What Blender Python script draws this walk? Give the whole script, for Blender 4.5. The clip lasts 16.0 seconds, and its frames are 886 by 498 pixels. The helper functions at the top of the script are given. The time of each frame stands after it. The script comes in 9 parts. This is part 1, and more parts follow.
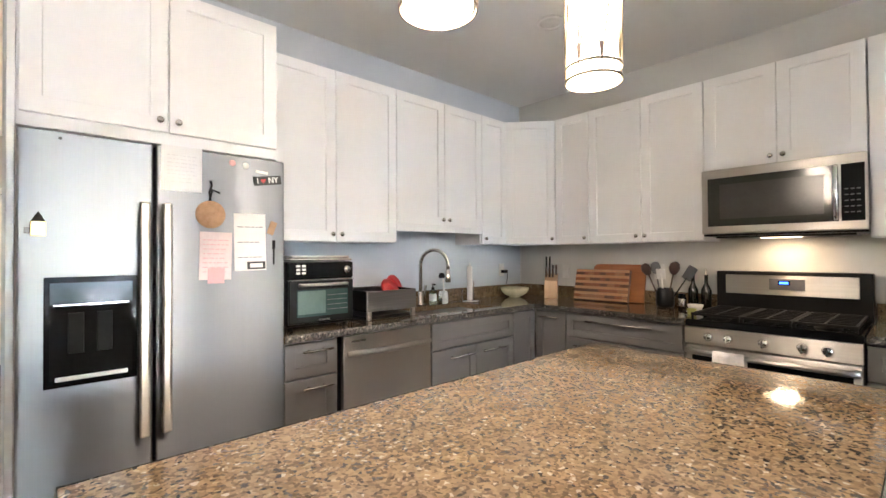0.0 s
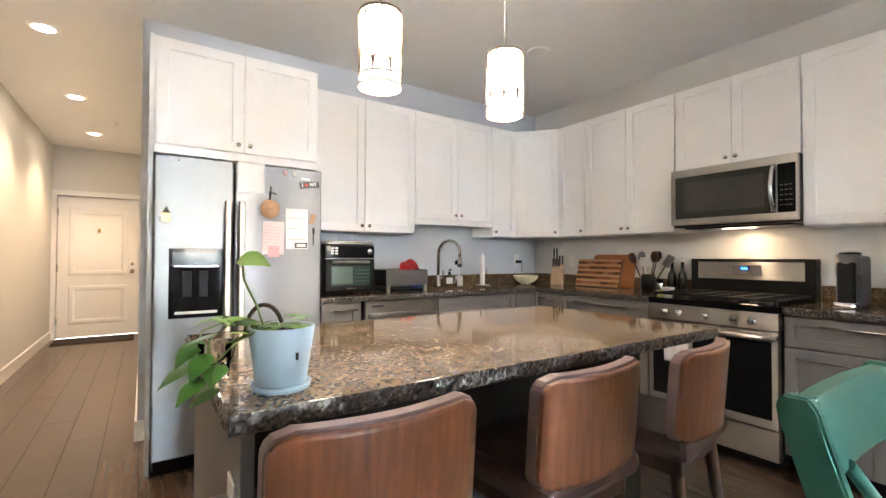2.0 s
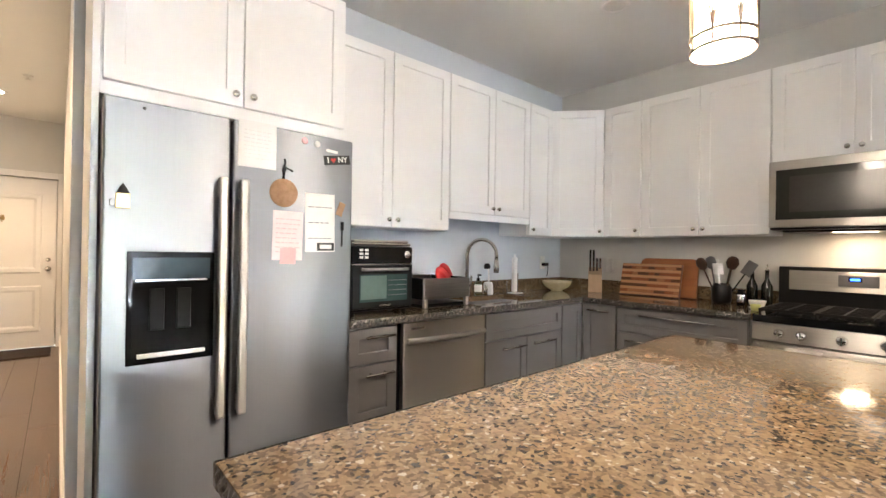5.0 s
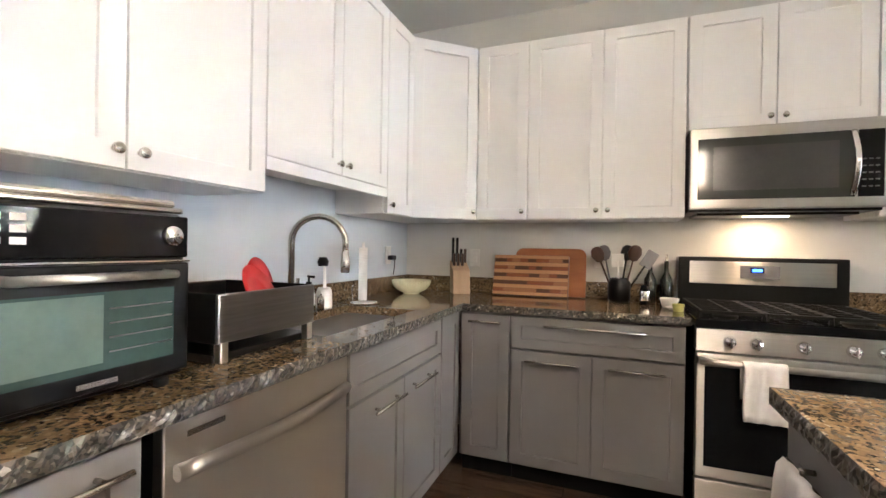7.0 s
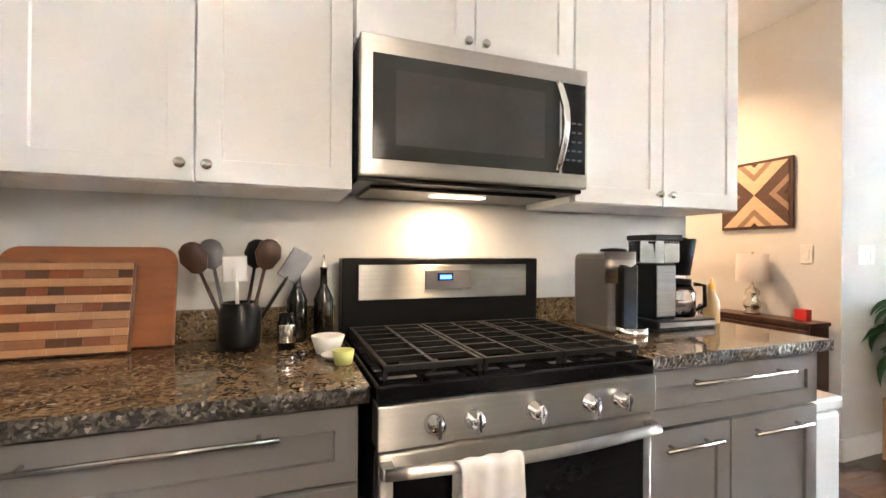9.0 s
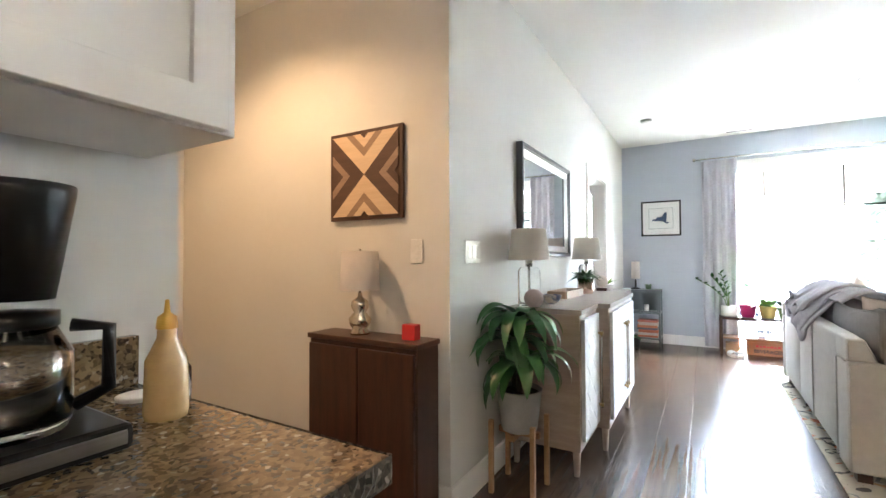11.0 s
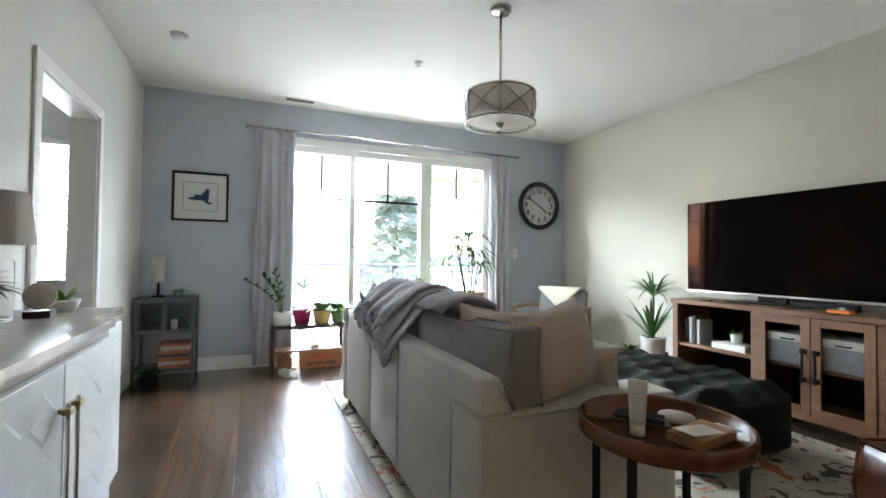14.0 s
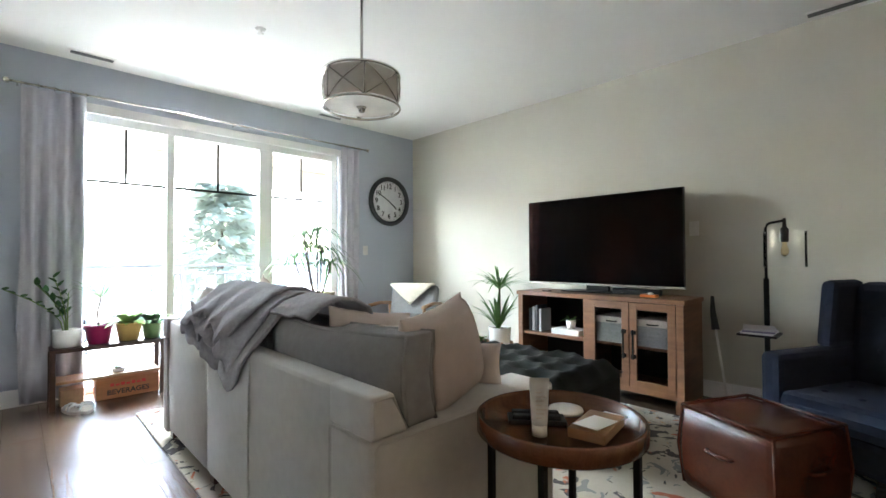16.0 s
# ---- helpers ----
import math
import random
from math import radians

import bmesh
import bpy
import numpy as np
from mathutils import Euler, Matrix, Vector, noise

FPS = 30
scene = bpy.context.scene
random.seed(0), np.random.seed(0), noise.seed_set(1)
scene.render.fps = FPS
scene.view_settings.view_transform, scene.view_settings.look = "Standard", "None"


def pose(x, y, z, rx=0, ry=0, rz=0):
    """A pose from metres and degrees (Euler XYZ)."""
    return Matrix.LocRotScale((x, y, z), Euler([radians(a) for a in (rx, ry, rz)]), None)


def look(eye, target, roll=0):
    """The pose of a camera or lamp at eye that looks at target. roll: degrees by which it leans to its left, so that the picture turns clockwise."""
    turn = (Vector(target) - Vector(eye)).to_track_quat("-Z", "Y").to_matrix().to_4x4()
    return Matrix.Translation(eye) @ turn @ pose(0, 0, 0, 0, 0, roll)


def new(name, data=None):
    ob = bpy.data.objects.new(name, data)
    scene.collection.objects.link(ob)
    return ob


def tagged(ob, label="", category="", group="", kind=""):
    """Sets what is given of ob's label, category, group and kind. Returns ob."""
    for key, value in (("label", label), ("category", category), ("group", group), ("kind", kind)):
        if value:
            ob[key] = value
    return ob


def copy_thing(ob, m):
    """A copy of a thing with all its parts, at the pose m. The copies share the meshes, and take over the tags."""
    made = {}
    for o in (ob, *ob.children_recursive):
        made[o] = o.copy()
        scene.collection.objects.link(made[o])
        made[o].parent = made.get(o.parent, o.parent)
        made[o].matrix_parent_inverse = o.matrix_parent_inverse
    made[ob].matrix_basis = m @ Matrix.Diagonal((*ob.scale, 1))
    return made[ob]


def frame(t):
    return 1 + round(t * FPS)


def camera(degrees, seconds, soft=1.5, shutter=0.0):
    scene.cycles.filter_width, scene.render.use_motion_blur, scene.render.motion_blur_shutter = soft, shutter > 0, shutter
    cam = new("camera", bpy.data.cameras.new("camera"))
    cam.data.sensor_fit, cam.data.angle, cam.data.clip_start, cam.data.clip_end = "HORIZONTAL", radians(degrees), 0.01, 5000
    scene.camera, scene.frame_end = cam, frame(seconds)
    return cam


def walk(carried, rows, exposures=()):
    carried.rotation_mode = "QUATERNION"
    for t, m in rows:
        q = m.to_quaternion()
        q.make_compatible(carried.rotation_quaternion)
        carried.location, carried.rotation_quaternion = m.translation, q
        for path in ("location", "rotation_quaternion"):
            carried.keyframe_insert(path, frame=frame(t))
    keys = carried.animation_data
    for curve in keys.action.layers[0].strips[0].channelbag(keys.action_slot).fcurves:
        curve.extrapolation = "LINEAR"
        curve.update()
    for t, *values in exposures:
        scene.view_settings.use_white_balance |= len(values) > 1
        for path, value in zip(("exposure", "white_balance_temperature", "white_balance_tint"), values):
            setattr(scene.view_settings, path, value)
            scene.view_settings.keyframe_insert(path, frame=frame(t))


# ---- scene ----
cam = camera(90.3, 16.0)
PATH = [
    (0, (0.172, 0.353, 1.297), (1.517, 1.834, 1.321), -0.3),
    (0.5, (0.13, 0.103, 1.263), (1.374, 1.668, 1.297), -0.1),
    (1, (0.117, -0.086, 1.232), (1.369, 1.473, 1.267), 0.1),
    (1.5, (0.08, -0.265, 1.198), (1.263, 1.347, 1.233), 0.3),
    (2, (0.068, -0.415, 1.185), (1.188, 1.241, 1.22), 0.2),
    (2.5, (0.076, -0.506, 1.178), (1.204, 1.145, 1.2), 0.3),
    (3, (0.092, -0.493, 1.172), (1.225, 1.155, 1.191), 0.5),
    (3.5, (0.17, -0.36, 1.199), (1.299, 1.291, 1.198), 0.8),
    (4.75, (-0.03, 0.42, 1.235), (1.24, 1.97, 1.24), 0.9),
    (6, (0.412, 1.159, 1.268), (1.961, 2.424, 1.273), 1.0),
    (6.5, (0.559, 1.434, 1.239), (2.269, 2.47, 1.232), 1.1),
    (7, (0.766, 1.647, 1.204), (2.631, 2.369, 1.199), 0.9),
    (7.5, (1.082, 1.761, 1.196), (3.044, 2.151, 1.201), 0.7),
    (8, (1.4, 1.778, 1.236), (3.398, 1.865, 1.227), 0.4),
    (8.5, (1.734, 1.678, 1.199), (3.713, 1.389, 1.207), 0.5),
    (9, (2.021, 1.503, 1.205), (3.898, 0.812, 1.213), 0.4),
    (9.5, (2.236, 1.263, 1.209), (3.928, 0.196, 1.208), 0.6),
    (10, (2.436, 0.944, 1.196), (3.912, -0.405, 1.219), 0.3),
    (12.5, (2.667, -0.892, 1.118), (2.888, -2.88, 1.153), 0.4),
    (13, (2.632, -1.18, 1.104), (2.515, -3.176, 1.142), 0.6),
    (13.5, (2.616, -1.415, 1.102), (2.144, -3.358, 1.148), 0.4),
    (14, (2.654, -1.601, 1.119), (1.86, -3.436, 1.164), 0.6),
    (14.5, (2.626, -1.751, 1.126), (1.558, -3.442, 1.171), 0.2),
    (15, (2.635, -1.827, 1.14), (1.35, -3.359, 1.184), -0.0),
    (15.5, (2.652, -1.865, 1.114), (1.268, -3.308, 1.152), -0.1),
    (16, (2.664, -1.865, 1.11), (1.269, -3.299, 1.147), -0.3),
]
walk(cam, [(t, look(eye, target, roll)) for t, eye, target, roll in PATH],
    exposures=[(0, 6.45, 6250, 13), (3.5, 6.5, 6250, 13), (6, 6.5, 6250, 13), (7, 6.85, 6250, 13), (8, 7.1, 6200, 12), (9.2, 7.15, 6250, 13), (10, 6.9, 6250, 12), (12.3, 5.6, 6350, 8), (13.5, 5.0, 6400, 8), (14.5, 5.0, 6400, 8), (15.5, 5.2, 6400, 8), (16, 5.2, 6400, 8)])

# ---- light ----
world = bpy.data.worlds.new("sky")
scene.world = world
world.use_nodes = True
wn = world.node_tree.nodes
sky = wn.new("ShaderNodeTexSky")
sky.sky_type = "NISHITA"
sky.sun_disc = False
sky.sun_elevation, sky.sun_rotation = radians(47), radians(174)
world.node_tree.links.new(sky.outputs[0], wn["Background"].inputs[0])
wn["Background"].inputs[1].default_value = 0.15
sun = new("sun", bpy.data.lights.new("sun", "SUN"))
sun.data.energy, sun.data.angle, sun.data.color = 2.2, radians(0.5), (1, 0.95, 0.88)
sun.matrix_world = look((-1.0, -10, 10.72), (0, 0, 0))


def area_lamp(name, eye, target, sx, sy, watts, colour):
    lamp = new(name, bpy.data.lights.new(name, "AREA"))
    lamp.data.shape, lamp.data.size, lamp.data.size_y = "RECTANGLE", sx, sy
    lamp.data.energy, lamp.data.color = watts, colour
    lamp.matrix_world = look(eye, target)
    return lamp


def spot_lamp(name, x, y, z, watts, colour, degrees=120):
    lamp = new(name, bpy.data.lights.new(name, "SPOT"))
    lamp.data.energy, lamp.data.color = watts, colour
    lamp.data.spot_size, lamp.data.spot_blend, lamp.data.shadow_soft_size = radians(degrees), 0.6, 0.05
    lamp.matrix_world = pose(x, y, z)
    return lamp


WARM = (1, 0.8, 0.6)
# added strip lamp, hidden above the balcony door's head, boosts the sky's light
area_lamp("added_daylight_strip", (1.35, -6.80, 2.35), (1.35, -5.2, 0.9), 1.9, 0.1, 7, (0.84, 0.93, 1))
CANS = [(-0.52, 3.56), (-0.51, 5.13), (-0.48, 6.67)]
for cx, cy in CANS:
    spot_lamp("downlight_beam", cx, cy, 2.70, 1.3, (1, 0.68, 0.4), 115)
# unseen lamp without a fixture, assumed to give the passage its warm light
spot_lamp("unseen_passage_lamp", 4.6, -0.75, 2.70, 1.3, (1, 0.62, 0.34), 140)
area_lamp("hood_light", (3.42, 0.93, 1.383), (3.44, 0.93, 0), 0.1, 0.2, 0.033, (1, 0.72, 0.45))

# ---- materials ----


def material(name, colour, rough=0.5, metal=0.0, second=None, scale=8.0, mix=0.5, bump=0.0, bump_scale=None, stretch=(1, 1, 1), **more):
    """A principled surface whose colour wanders between two tones at two scales, with a fine relief."""
    m = bpy.data.materials.new(name)
    m.use_nodes = True
    nt = m.node_tree
    n, l = nt.nodes, nt.links
    b = n["Principled BSDF"]
    b.inputs["Roughness"].default_value, b.inputs["Metallic"].default_value = rough, metal
    for key, value in more.items():
        b.inputs[key.replace("_", " ").replace("Ior", "IOR")].default_value = value
    second = second or tuple(c * 0.82 for c in colour)
    co = n.new("ShaderNodeTexCoord")
    mp = n.new("ShaderNodeMapping")
    mp.inputs["Scale"].default_value = stretch
    l.new(co.outputs["Object"], mp.inputs[0])
    big, fine = n.new("ShaderNodeTexNoise"), n.new("ShaderNodeTexNoise")
    big.inputs["Scale"].default_value, big.inputs["Detail"].default_value = scale, 3
    fine.inputs["Scale"].default_value, fine.inputs["Detail"].default_value = scale * 9, 4
    l.new(mp.outputs[0], big.inputs["Vector"])
    l.new(mp.outputs[0], fine.inputs["Vector"])
    add = n.new("ShaderNodeMath")
    add.operation = "MULTIPLY_ADD"
    l.new(fine.outputs[0], add.inputs[0])
    add.inputs[1].default_value = 0.5
    l.new(big.outputs[0], add.inputs[2])
    ramp = n.new("ShaderNodeValToRGB")
    ramp.color_ramp.elements[0].position, ramp.color_ramp.elements[1].position = 0.75 - mix * 0.5, 0.75 + mix * 0.5
    ramp.color_ramp.elements[0].color, ramp.color_ramp.elements[1].color = (*second, 1), (*colour, 1)
    l.new(add.outputs[0], ramp.inputs[0])
    l.new(ramp.outputs[0], b.inputs["Base Color"])
    if bump:
        bp = n.new("ShaderNodeBump")
        bp.inputs["Strength"].default_value, bp.inputs["Distance"].default_value = bump, 0.002
        tex = n.new("ShaderNodeTexNoise")
        tex.inputs["Scale"].default_value, tex.inputs["Detail"].default_value = bump_scale or scale * 20, 3
        l.new(mp.outputs[0], tex.inputs["Vector"])
        l.new(tex.outputs[0], bp.inputs["Height"])
        l.new(bp.outputs[0], b.inputs["Normal"])
    return m


def granite(name, tones=None, rough=0.07):
    m = material(name, (0.1, 0.07, 0.05), rough, 0, Specular_Ior_Level=0.5)
    n, l = m.node_tree.nodes, m.node_tree.links
    b = n["Principled BSDF"]
    co = n["Texture Coordinate"]
    cells = n.new("ShaderNodeTexVoronoi")
    cells.inputs["Scale"].default_value = 145
    warp = n.new("ShaderNodeTexNoise")
    warp.inputs["Scale"].default_value = 40
    mixv = n.new("ShaderNodeMix")
    mixv.data_type = "VECTOR"
    mixv.inputs[0].default_value = 0.02
    l.new(co.outputs["Object"], warp.inputs["Vector"])
    l.new(co.outputs["Object"], mixv.inputs[4])
    l.new(warp.outputs["Color"], mixv.inputs[5])
    l.new(mixv.outputs[1], cells.inputs["Vector"])
    hue = n.new("ShaderNodeSeparateColor")
    l.new(cells.outputs["Color"], hue.inputs[0])
    ramp = n.new("ShaderNodeValToRGB")
    e = ramp.color_ramp.elements
    ramp.color_ramp.interpolation = "CONSTANT"
    stops = tones or [(0, (0.055, 0.042, 0.03)), (0.1, (0.11, 0.077, 0.047)), (0.3, (0.195, 0.137, 0.08)), (0.6, (0.24, 0.17, 0.1)), (0.84, (0.15, 0.107, 0.066)), (0.93, (0.29, 0.223, 0.146)), (0.976, (0.38, 0.33, 0.26))]
    for i, (p, c) in enumerate(stops):
        el = e[i] if i < 2 else e.new(p)
        el.position, el.color = p, (*c, 1)
    l.new(hue.outputs[0], ramp.inputs[0])
    cloud = n.new("ShaderNodeTexNoise")
    cloud.inputs["Scale"].default_value, cloud.inputs["Detail"].default_value = 14, 4
    l.new(co.outputs["Object"], cloud.inputs["Vector"])
    tone = n.new("ShaderNodeMapRange")
    tone.inputs[1].default_value, tone.inputs[2].default_value, tone.inputs[3].default_value, tone.inputs[4].default_value = 0.3, 0.7, 0.8, 1.15
    l.new(cloud.outputs[0], tone.inputs[0])
    mul = n.new("ShaderNodeMix")
    mul.data_type, mul.blend_type = "RGBA", "MULTIPLY"
    mul.inputs[0].default_value = 1
    l.new(ramp.outputs[0], mul.inputs[6])
    l.new(tone.outputs[0], mul.inputs[7])
    l.new(mul.outputs[2], b.inputs["Base Color"])
    return m


def wood(name, light, dark, rough=0.4, stretch=(1, 12, 12), scale=3.0, by_piece=0.0, coat=0.0, bump=0.15):
    m = material(name, light, rough, 0, dark, scale, 0.6, bump, scale * 14, stretch)
    n, l = m.node_tree.nodes, m.node_tree.links
    b = n["Principled BSDF"]
    b.inputs["Coat Weight"].default_value = coat
    b.inputs["Coat Roughness"].default_value = 0.12
    if by_piece:
        info = n.new("ShaderNodeObjectInfo")
        hsv = n.new("ShaderNodeHueSaturation")
        rng = n.new("ShaderNodeMapRange")
        rng.inputs[3].default_value, rng.inputs[4].default_value = 1 - by_piece, 1 + by_piece
        l.new(info.outputs["Random"], rng.inputs[0])
        l.new(rng.outputs[0], hsv.inputs["Value"])
        l.new(b.inputs["Base Color"].links[0].from_socket, hsv.inputs["Color"])
        l.new(hsv.outputs[0], b.inputs["Base Color"])
        shift = n.new("ShaderNodeVectorMath")
        comb = n.new("ShaderNodeCombineXYZ")
        big = n.new("ShaderNodeMath")
        big.operation = "MULTIPLY"
        big.inputs[1].default_value = 37
        l.new(info.outputs["Random"], big.inputs[0])
        for i in range(3):
            l.new(big.outputs[0], comb.inputs[i])
        l.new(n["Texture Coordinate"].outputs["Object"], shift.inputs[0])
        l.new(comb.outputs[0], shift.inputs[1])
        l.new(shift.outputs[0], n["Mapping"].inputs[0])
    return m


def glow(name, colour, strength):
    m = bpy.data.materials.new(name)
    m.use_nodes = True
    b = m.node_tree.nodes["Principled BSDF"]
    b.inputs["Base Color"].default_value = (*colour, 1)
    b.inputs["Emission Color"].default_value, b.inputs["Emission Strength"].default_value = (*colour, 1), strength
    return m


def glass(name, colour=(1, 1, 1), rough=0.0, ior=1.45):
    m = bpy.data.materials.new(name)
    m.use_nodes = True
    b = m.node_tree.nodes["Principled BSDF"]
    b.inputs["Base Color"].default_value = (*colour, 1)
    b.inputs["Transmission Weight"].default_value, b.inputs["Roughness"].default_value, b.inputs["IOR"].default_value = 1, rough, ior
    return m


def sheet_glass(name, gloss):
    """Glass so thin that it bends no light: clear, with a share of mirror gloss."""
    m = bpy.data.materials.new(name)
    m.use_nodes = True
    n, l = m.node_tree.nodes, m.node_tree.links
    clear, shine, both = n.new("ShaderNodeBsdfTransparent"), n.new("ShaderNodeBsdfGlossy"), n.new("ShaderNodeMixShader")
    clear.inputs[0].default_value = (0.98, 0.985, 0.985, 1)
    shine.inputs["Roughness"].default_value = 0.03
    edge = n.new("ShaderNodeLayerWeight")
    edge.inputs[0].default_value = 0.12
    more = n.new("ShaderNodeMath")
    more.operation = "MAXIMUM"
    more.inputs[1].default_value = gloss
    l.new(edge.outputs["Fresnel"], more.inputs[0])
    l.new(more.outputs[0], both.inputs[0])
    l.new(clear.outputs[0], both.inputs[1])
    l.new(shine.outputs[0], both.inputs[2])
    l.new(both.outputs[0], n["Material Output"].inputs[0])
    return m


M = {
    "wall": material("wall_paint", (0.64, 0.632, 0.60), 0.7, 0, (0.61, 0.602, 0.57), 3, 0.8, 0.06, 300),
    "wall_blue": material("blue_grey_wall_paint", (0.46, 0.5, 0.565), 0.7, 0, (0.435, 0.475, 0.54), 3, 0.8, 0.06, 300),
    "wall_pale_blue": material("pale_blue_grey_wall_paint", (0.58, 0.615, 0.65), 0.7, 0, (0.55, 0.585, 0.62), 3, 0.8, 0.06, 300),
    "wall_cream": material("cream_wall_paint", (0.57, 0.55, 0.475), 0.7, 0, (0.54, 0.52, 0.448), 3, 0.8, 0.06, 300),
    "ceiling": material("ceiling_paint", (0.80, 0.80, 0.78), 0.85, 0, (0.775, 0.775, 0.755), 2, 0.8, 0.05, 260),
    "trim": material("white_trim", (0.8, 0.79, 0.77), 0.4, 0, (0.77, 0.76, 0.74), 4, 0.8),
    "white": material("white_cabinet_paint", (0.86, 0.855, 0.84), 0.42, 0, (0.84, 0.835, 0.82), 3, 0.9, 0.03, 120),
    "grey": material("grey_cabinet_paint", (0.185, 0.177, 0.174), 0.38, 0, (0.168, 0.16, 0.157), 3, 0.9, 0.03, 120),
    # near black: the shade in toe kicks, recesses and joints is coloured in
    "gap_shade": material("recess_shade", (0.008, 0.008, 0.008), 0.9, Specular_Ior_Level=0.1),
    "steel": material("brushed_steel", (0.58, 0.555, 0.52), 0.42, 1, (0.57, 0.545, 0.51), 4, 0.8, 0.03, 60, (40, 40, 0.6)),
    "steel_h": material("brushed_steel_across", (0.56, 0.54, 0.505), 0.38, 1, (0.5, 0.48, 0.45), 4, 0.6, 0.05, 60, (0.6, 0.6, 40)),
    "fridge_steel": material("fridge_steel", (0.3, 0.315, 0.338), 0.42, 1, (0.28, 0.295, 0.316), 6, 0.9, 0.02, 90, (40, 40, 0.25)),
    "chrome": material("chrome", (0.78, 0.77, 0.75), 0.1, 1, (0.72, 0.71, 0.7)),
    "nickel": material("satin_nickel", (0.66, 0.63, 0.58), 0.25, 1),
    "black": material("black_plastic", (0.006, 0.006, 0.007), 0.32, 0, (0.004, 0.004, 0.004), Specular_Ior_Level=0.28),
    "black_matte": material("matte_black", (0.008, 0.008, 0.008), 0.6, 0, (0.005, 0.005, 0.005), Specular_Ior_Level=0.25),
    "black_glass": material("black_glass", (0.008, 0.0085, 0.009), 0.04, 0, (0.006, 0.006, 0.007), Specular_Ior_Level=0.2),
    "iron": material("cast_iron", (0.012, 0.0115, 0.011), 0.65, 0.0, (0.007, 0.0068, 0.0065), 20, 0.7, 0.3, 200, Specular_Ior_Level=0.25),
    "granite": granite("speckled_brown_granite"),
    # same stone as the top; the edge's shade is put into darker tones
    "granite_shaded_edge": granite("rough_granite_shaded_edge", [(0, (0.018, 0.017, 0.016)), (0.26, (0.055, 0.051, 0.047)), (0.5, (0.1, 0.086, 0.07)), (0.74, (0.155, 0.138, 0.118)), (0.89, (0.04, 0.037, 0.034)), (0.96, (0.34, 0.32, 0.29))], 0.3),
    "plank": wood("dark_oak_floor", (0.112, 0.069, 0.0455), (0.056, 0.0355, 0.0255), 0.25, (14, 0.9, 1), 2.4, 0.22, 0.18, 0.35),
    "walnut": wood("walnut_veneer", (0.23, 0.083, 0.036), (0.105, 0.037, 0.017), 0.28, (24, 24, 0.35), 3, 0.06, 0.3, 0.05),
    "walnut_dark": wood("dark_walnut", (0.075, 0.032, 0.018), (0.035, 0.016, 0.01), 0.35, (9, 9, 0.8), 3),
    "oak": wood("honey_oak", (0.42, 0.24, 0.12), (0.28, 0.15, 0.07), 0.45, (8, 1, 8), 3),
    "glow_shade": glow("lit_linen_shade", (1, 0.86, 0.68), 0.16),
    "glow_pendant": glow("lit_pendant_fabric", (1, 0.84, 0.66), 0.75),
    "glow_can": glow("lit_lens", (1, 0.86, 0.68), 1.5),
    "glow_blue": glow("blue_display", (0.03, 0.12, 1), 0.12),
    "glass": glass("clear_glass"),
    "thin_glass": glass("thin_clear_glass", (0.97, 0.98, 0.98), 0.0, 1.12),
    "paper": material("paper", (0.82, 0.81, 0.78), 0.8, 0, (0.78, 0.77, 0.74), 20, 0.8),
    "plate": material("white_plastic", (0.78, 0.77, 0.74), 0.35),
    "lattice": material("champagne_lattice", (0.24, 0.19, 0.12), 0.4, 0.3),
    "brass": material("aged_brass", (0.45, 0.33, 0.16), 0.3, 1),
}

for key in ("steel", "steel_h", "fridge_steel"):
    # brushed grain: reflections smear up and down
    nt = M[key].node_tree
    tan = nt.nodes.new("ShaderNodeCombineXYZ")
    tan.inputs[2].default_value = 1
    b = nt.nodes["Principled BSDF"]
    b.inputs["Anisotropic"].default_value = 0.93
    nt.links.new(tan.outputs[0], b.inputs["Tangent"])

# ---- helpers for shapes ----


def box(bm, x0, y0, z0, x1, y1, z1, bevel=0.0, m=None):
    """A box between two corners, with rounded edges if bevel is given."""
    lo, hi = [min(a, b) for a, b in ((x0, x1), (y0, y1), (z0, z1))], [max(a, b) for a, b in ((x0, x1), (y0, y1), (z0, z1))]
    vs = [bm.verts.new((hi[0] if i & 1 else lo[0], hi[1] if i & 2 else lo[1], hi[2] if i & 4 else lo[2])) for i in range(8)]
    fs = [bm.faces.new([vs[i] for i in q]) for q in ((0, 2, 3, 1), (4, 5, 7, 6), (0, 1, 5, 4), (2, 6, 7, 3), (0, 4, 6, 2), (1, 3, 7, 5))]
    made = vs
    if bevel:
        es = list({e for f in fs for e in f.edges})
        r = bmesh.ops.bevel(bm, geom=es, offset=bevel, segments=2, profile=0.5, affect="EDGES", clamp_overlap=True)
        made = list({v for f in r["faces"] for v in f.verts} | {v for v in vs if v.is_valid})
    if m:
        bmesh.ops.transform(bm, matrix=m, verts=[v for v in made if v.is_valid])
    return made


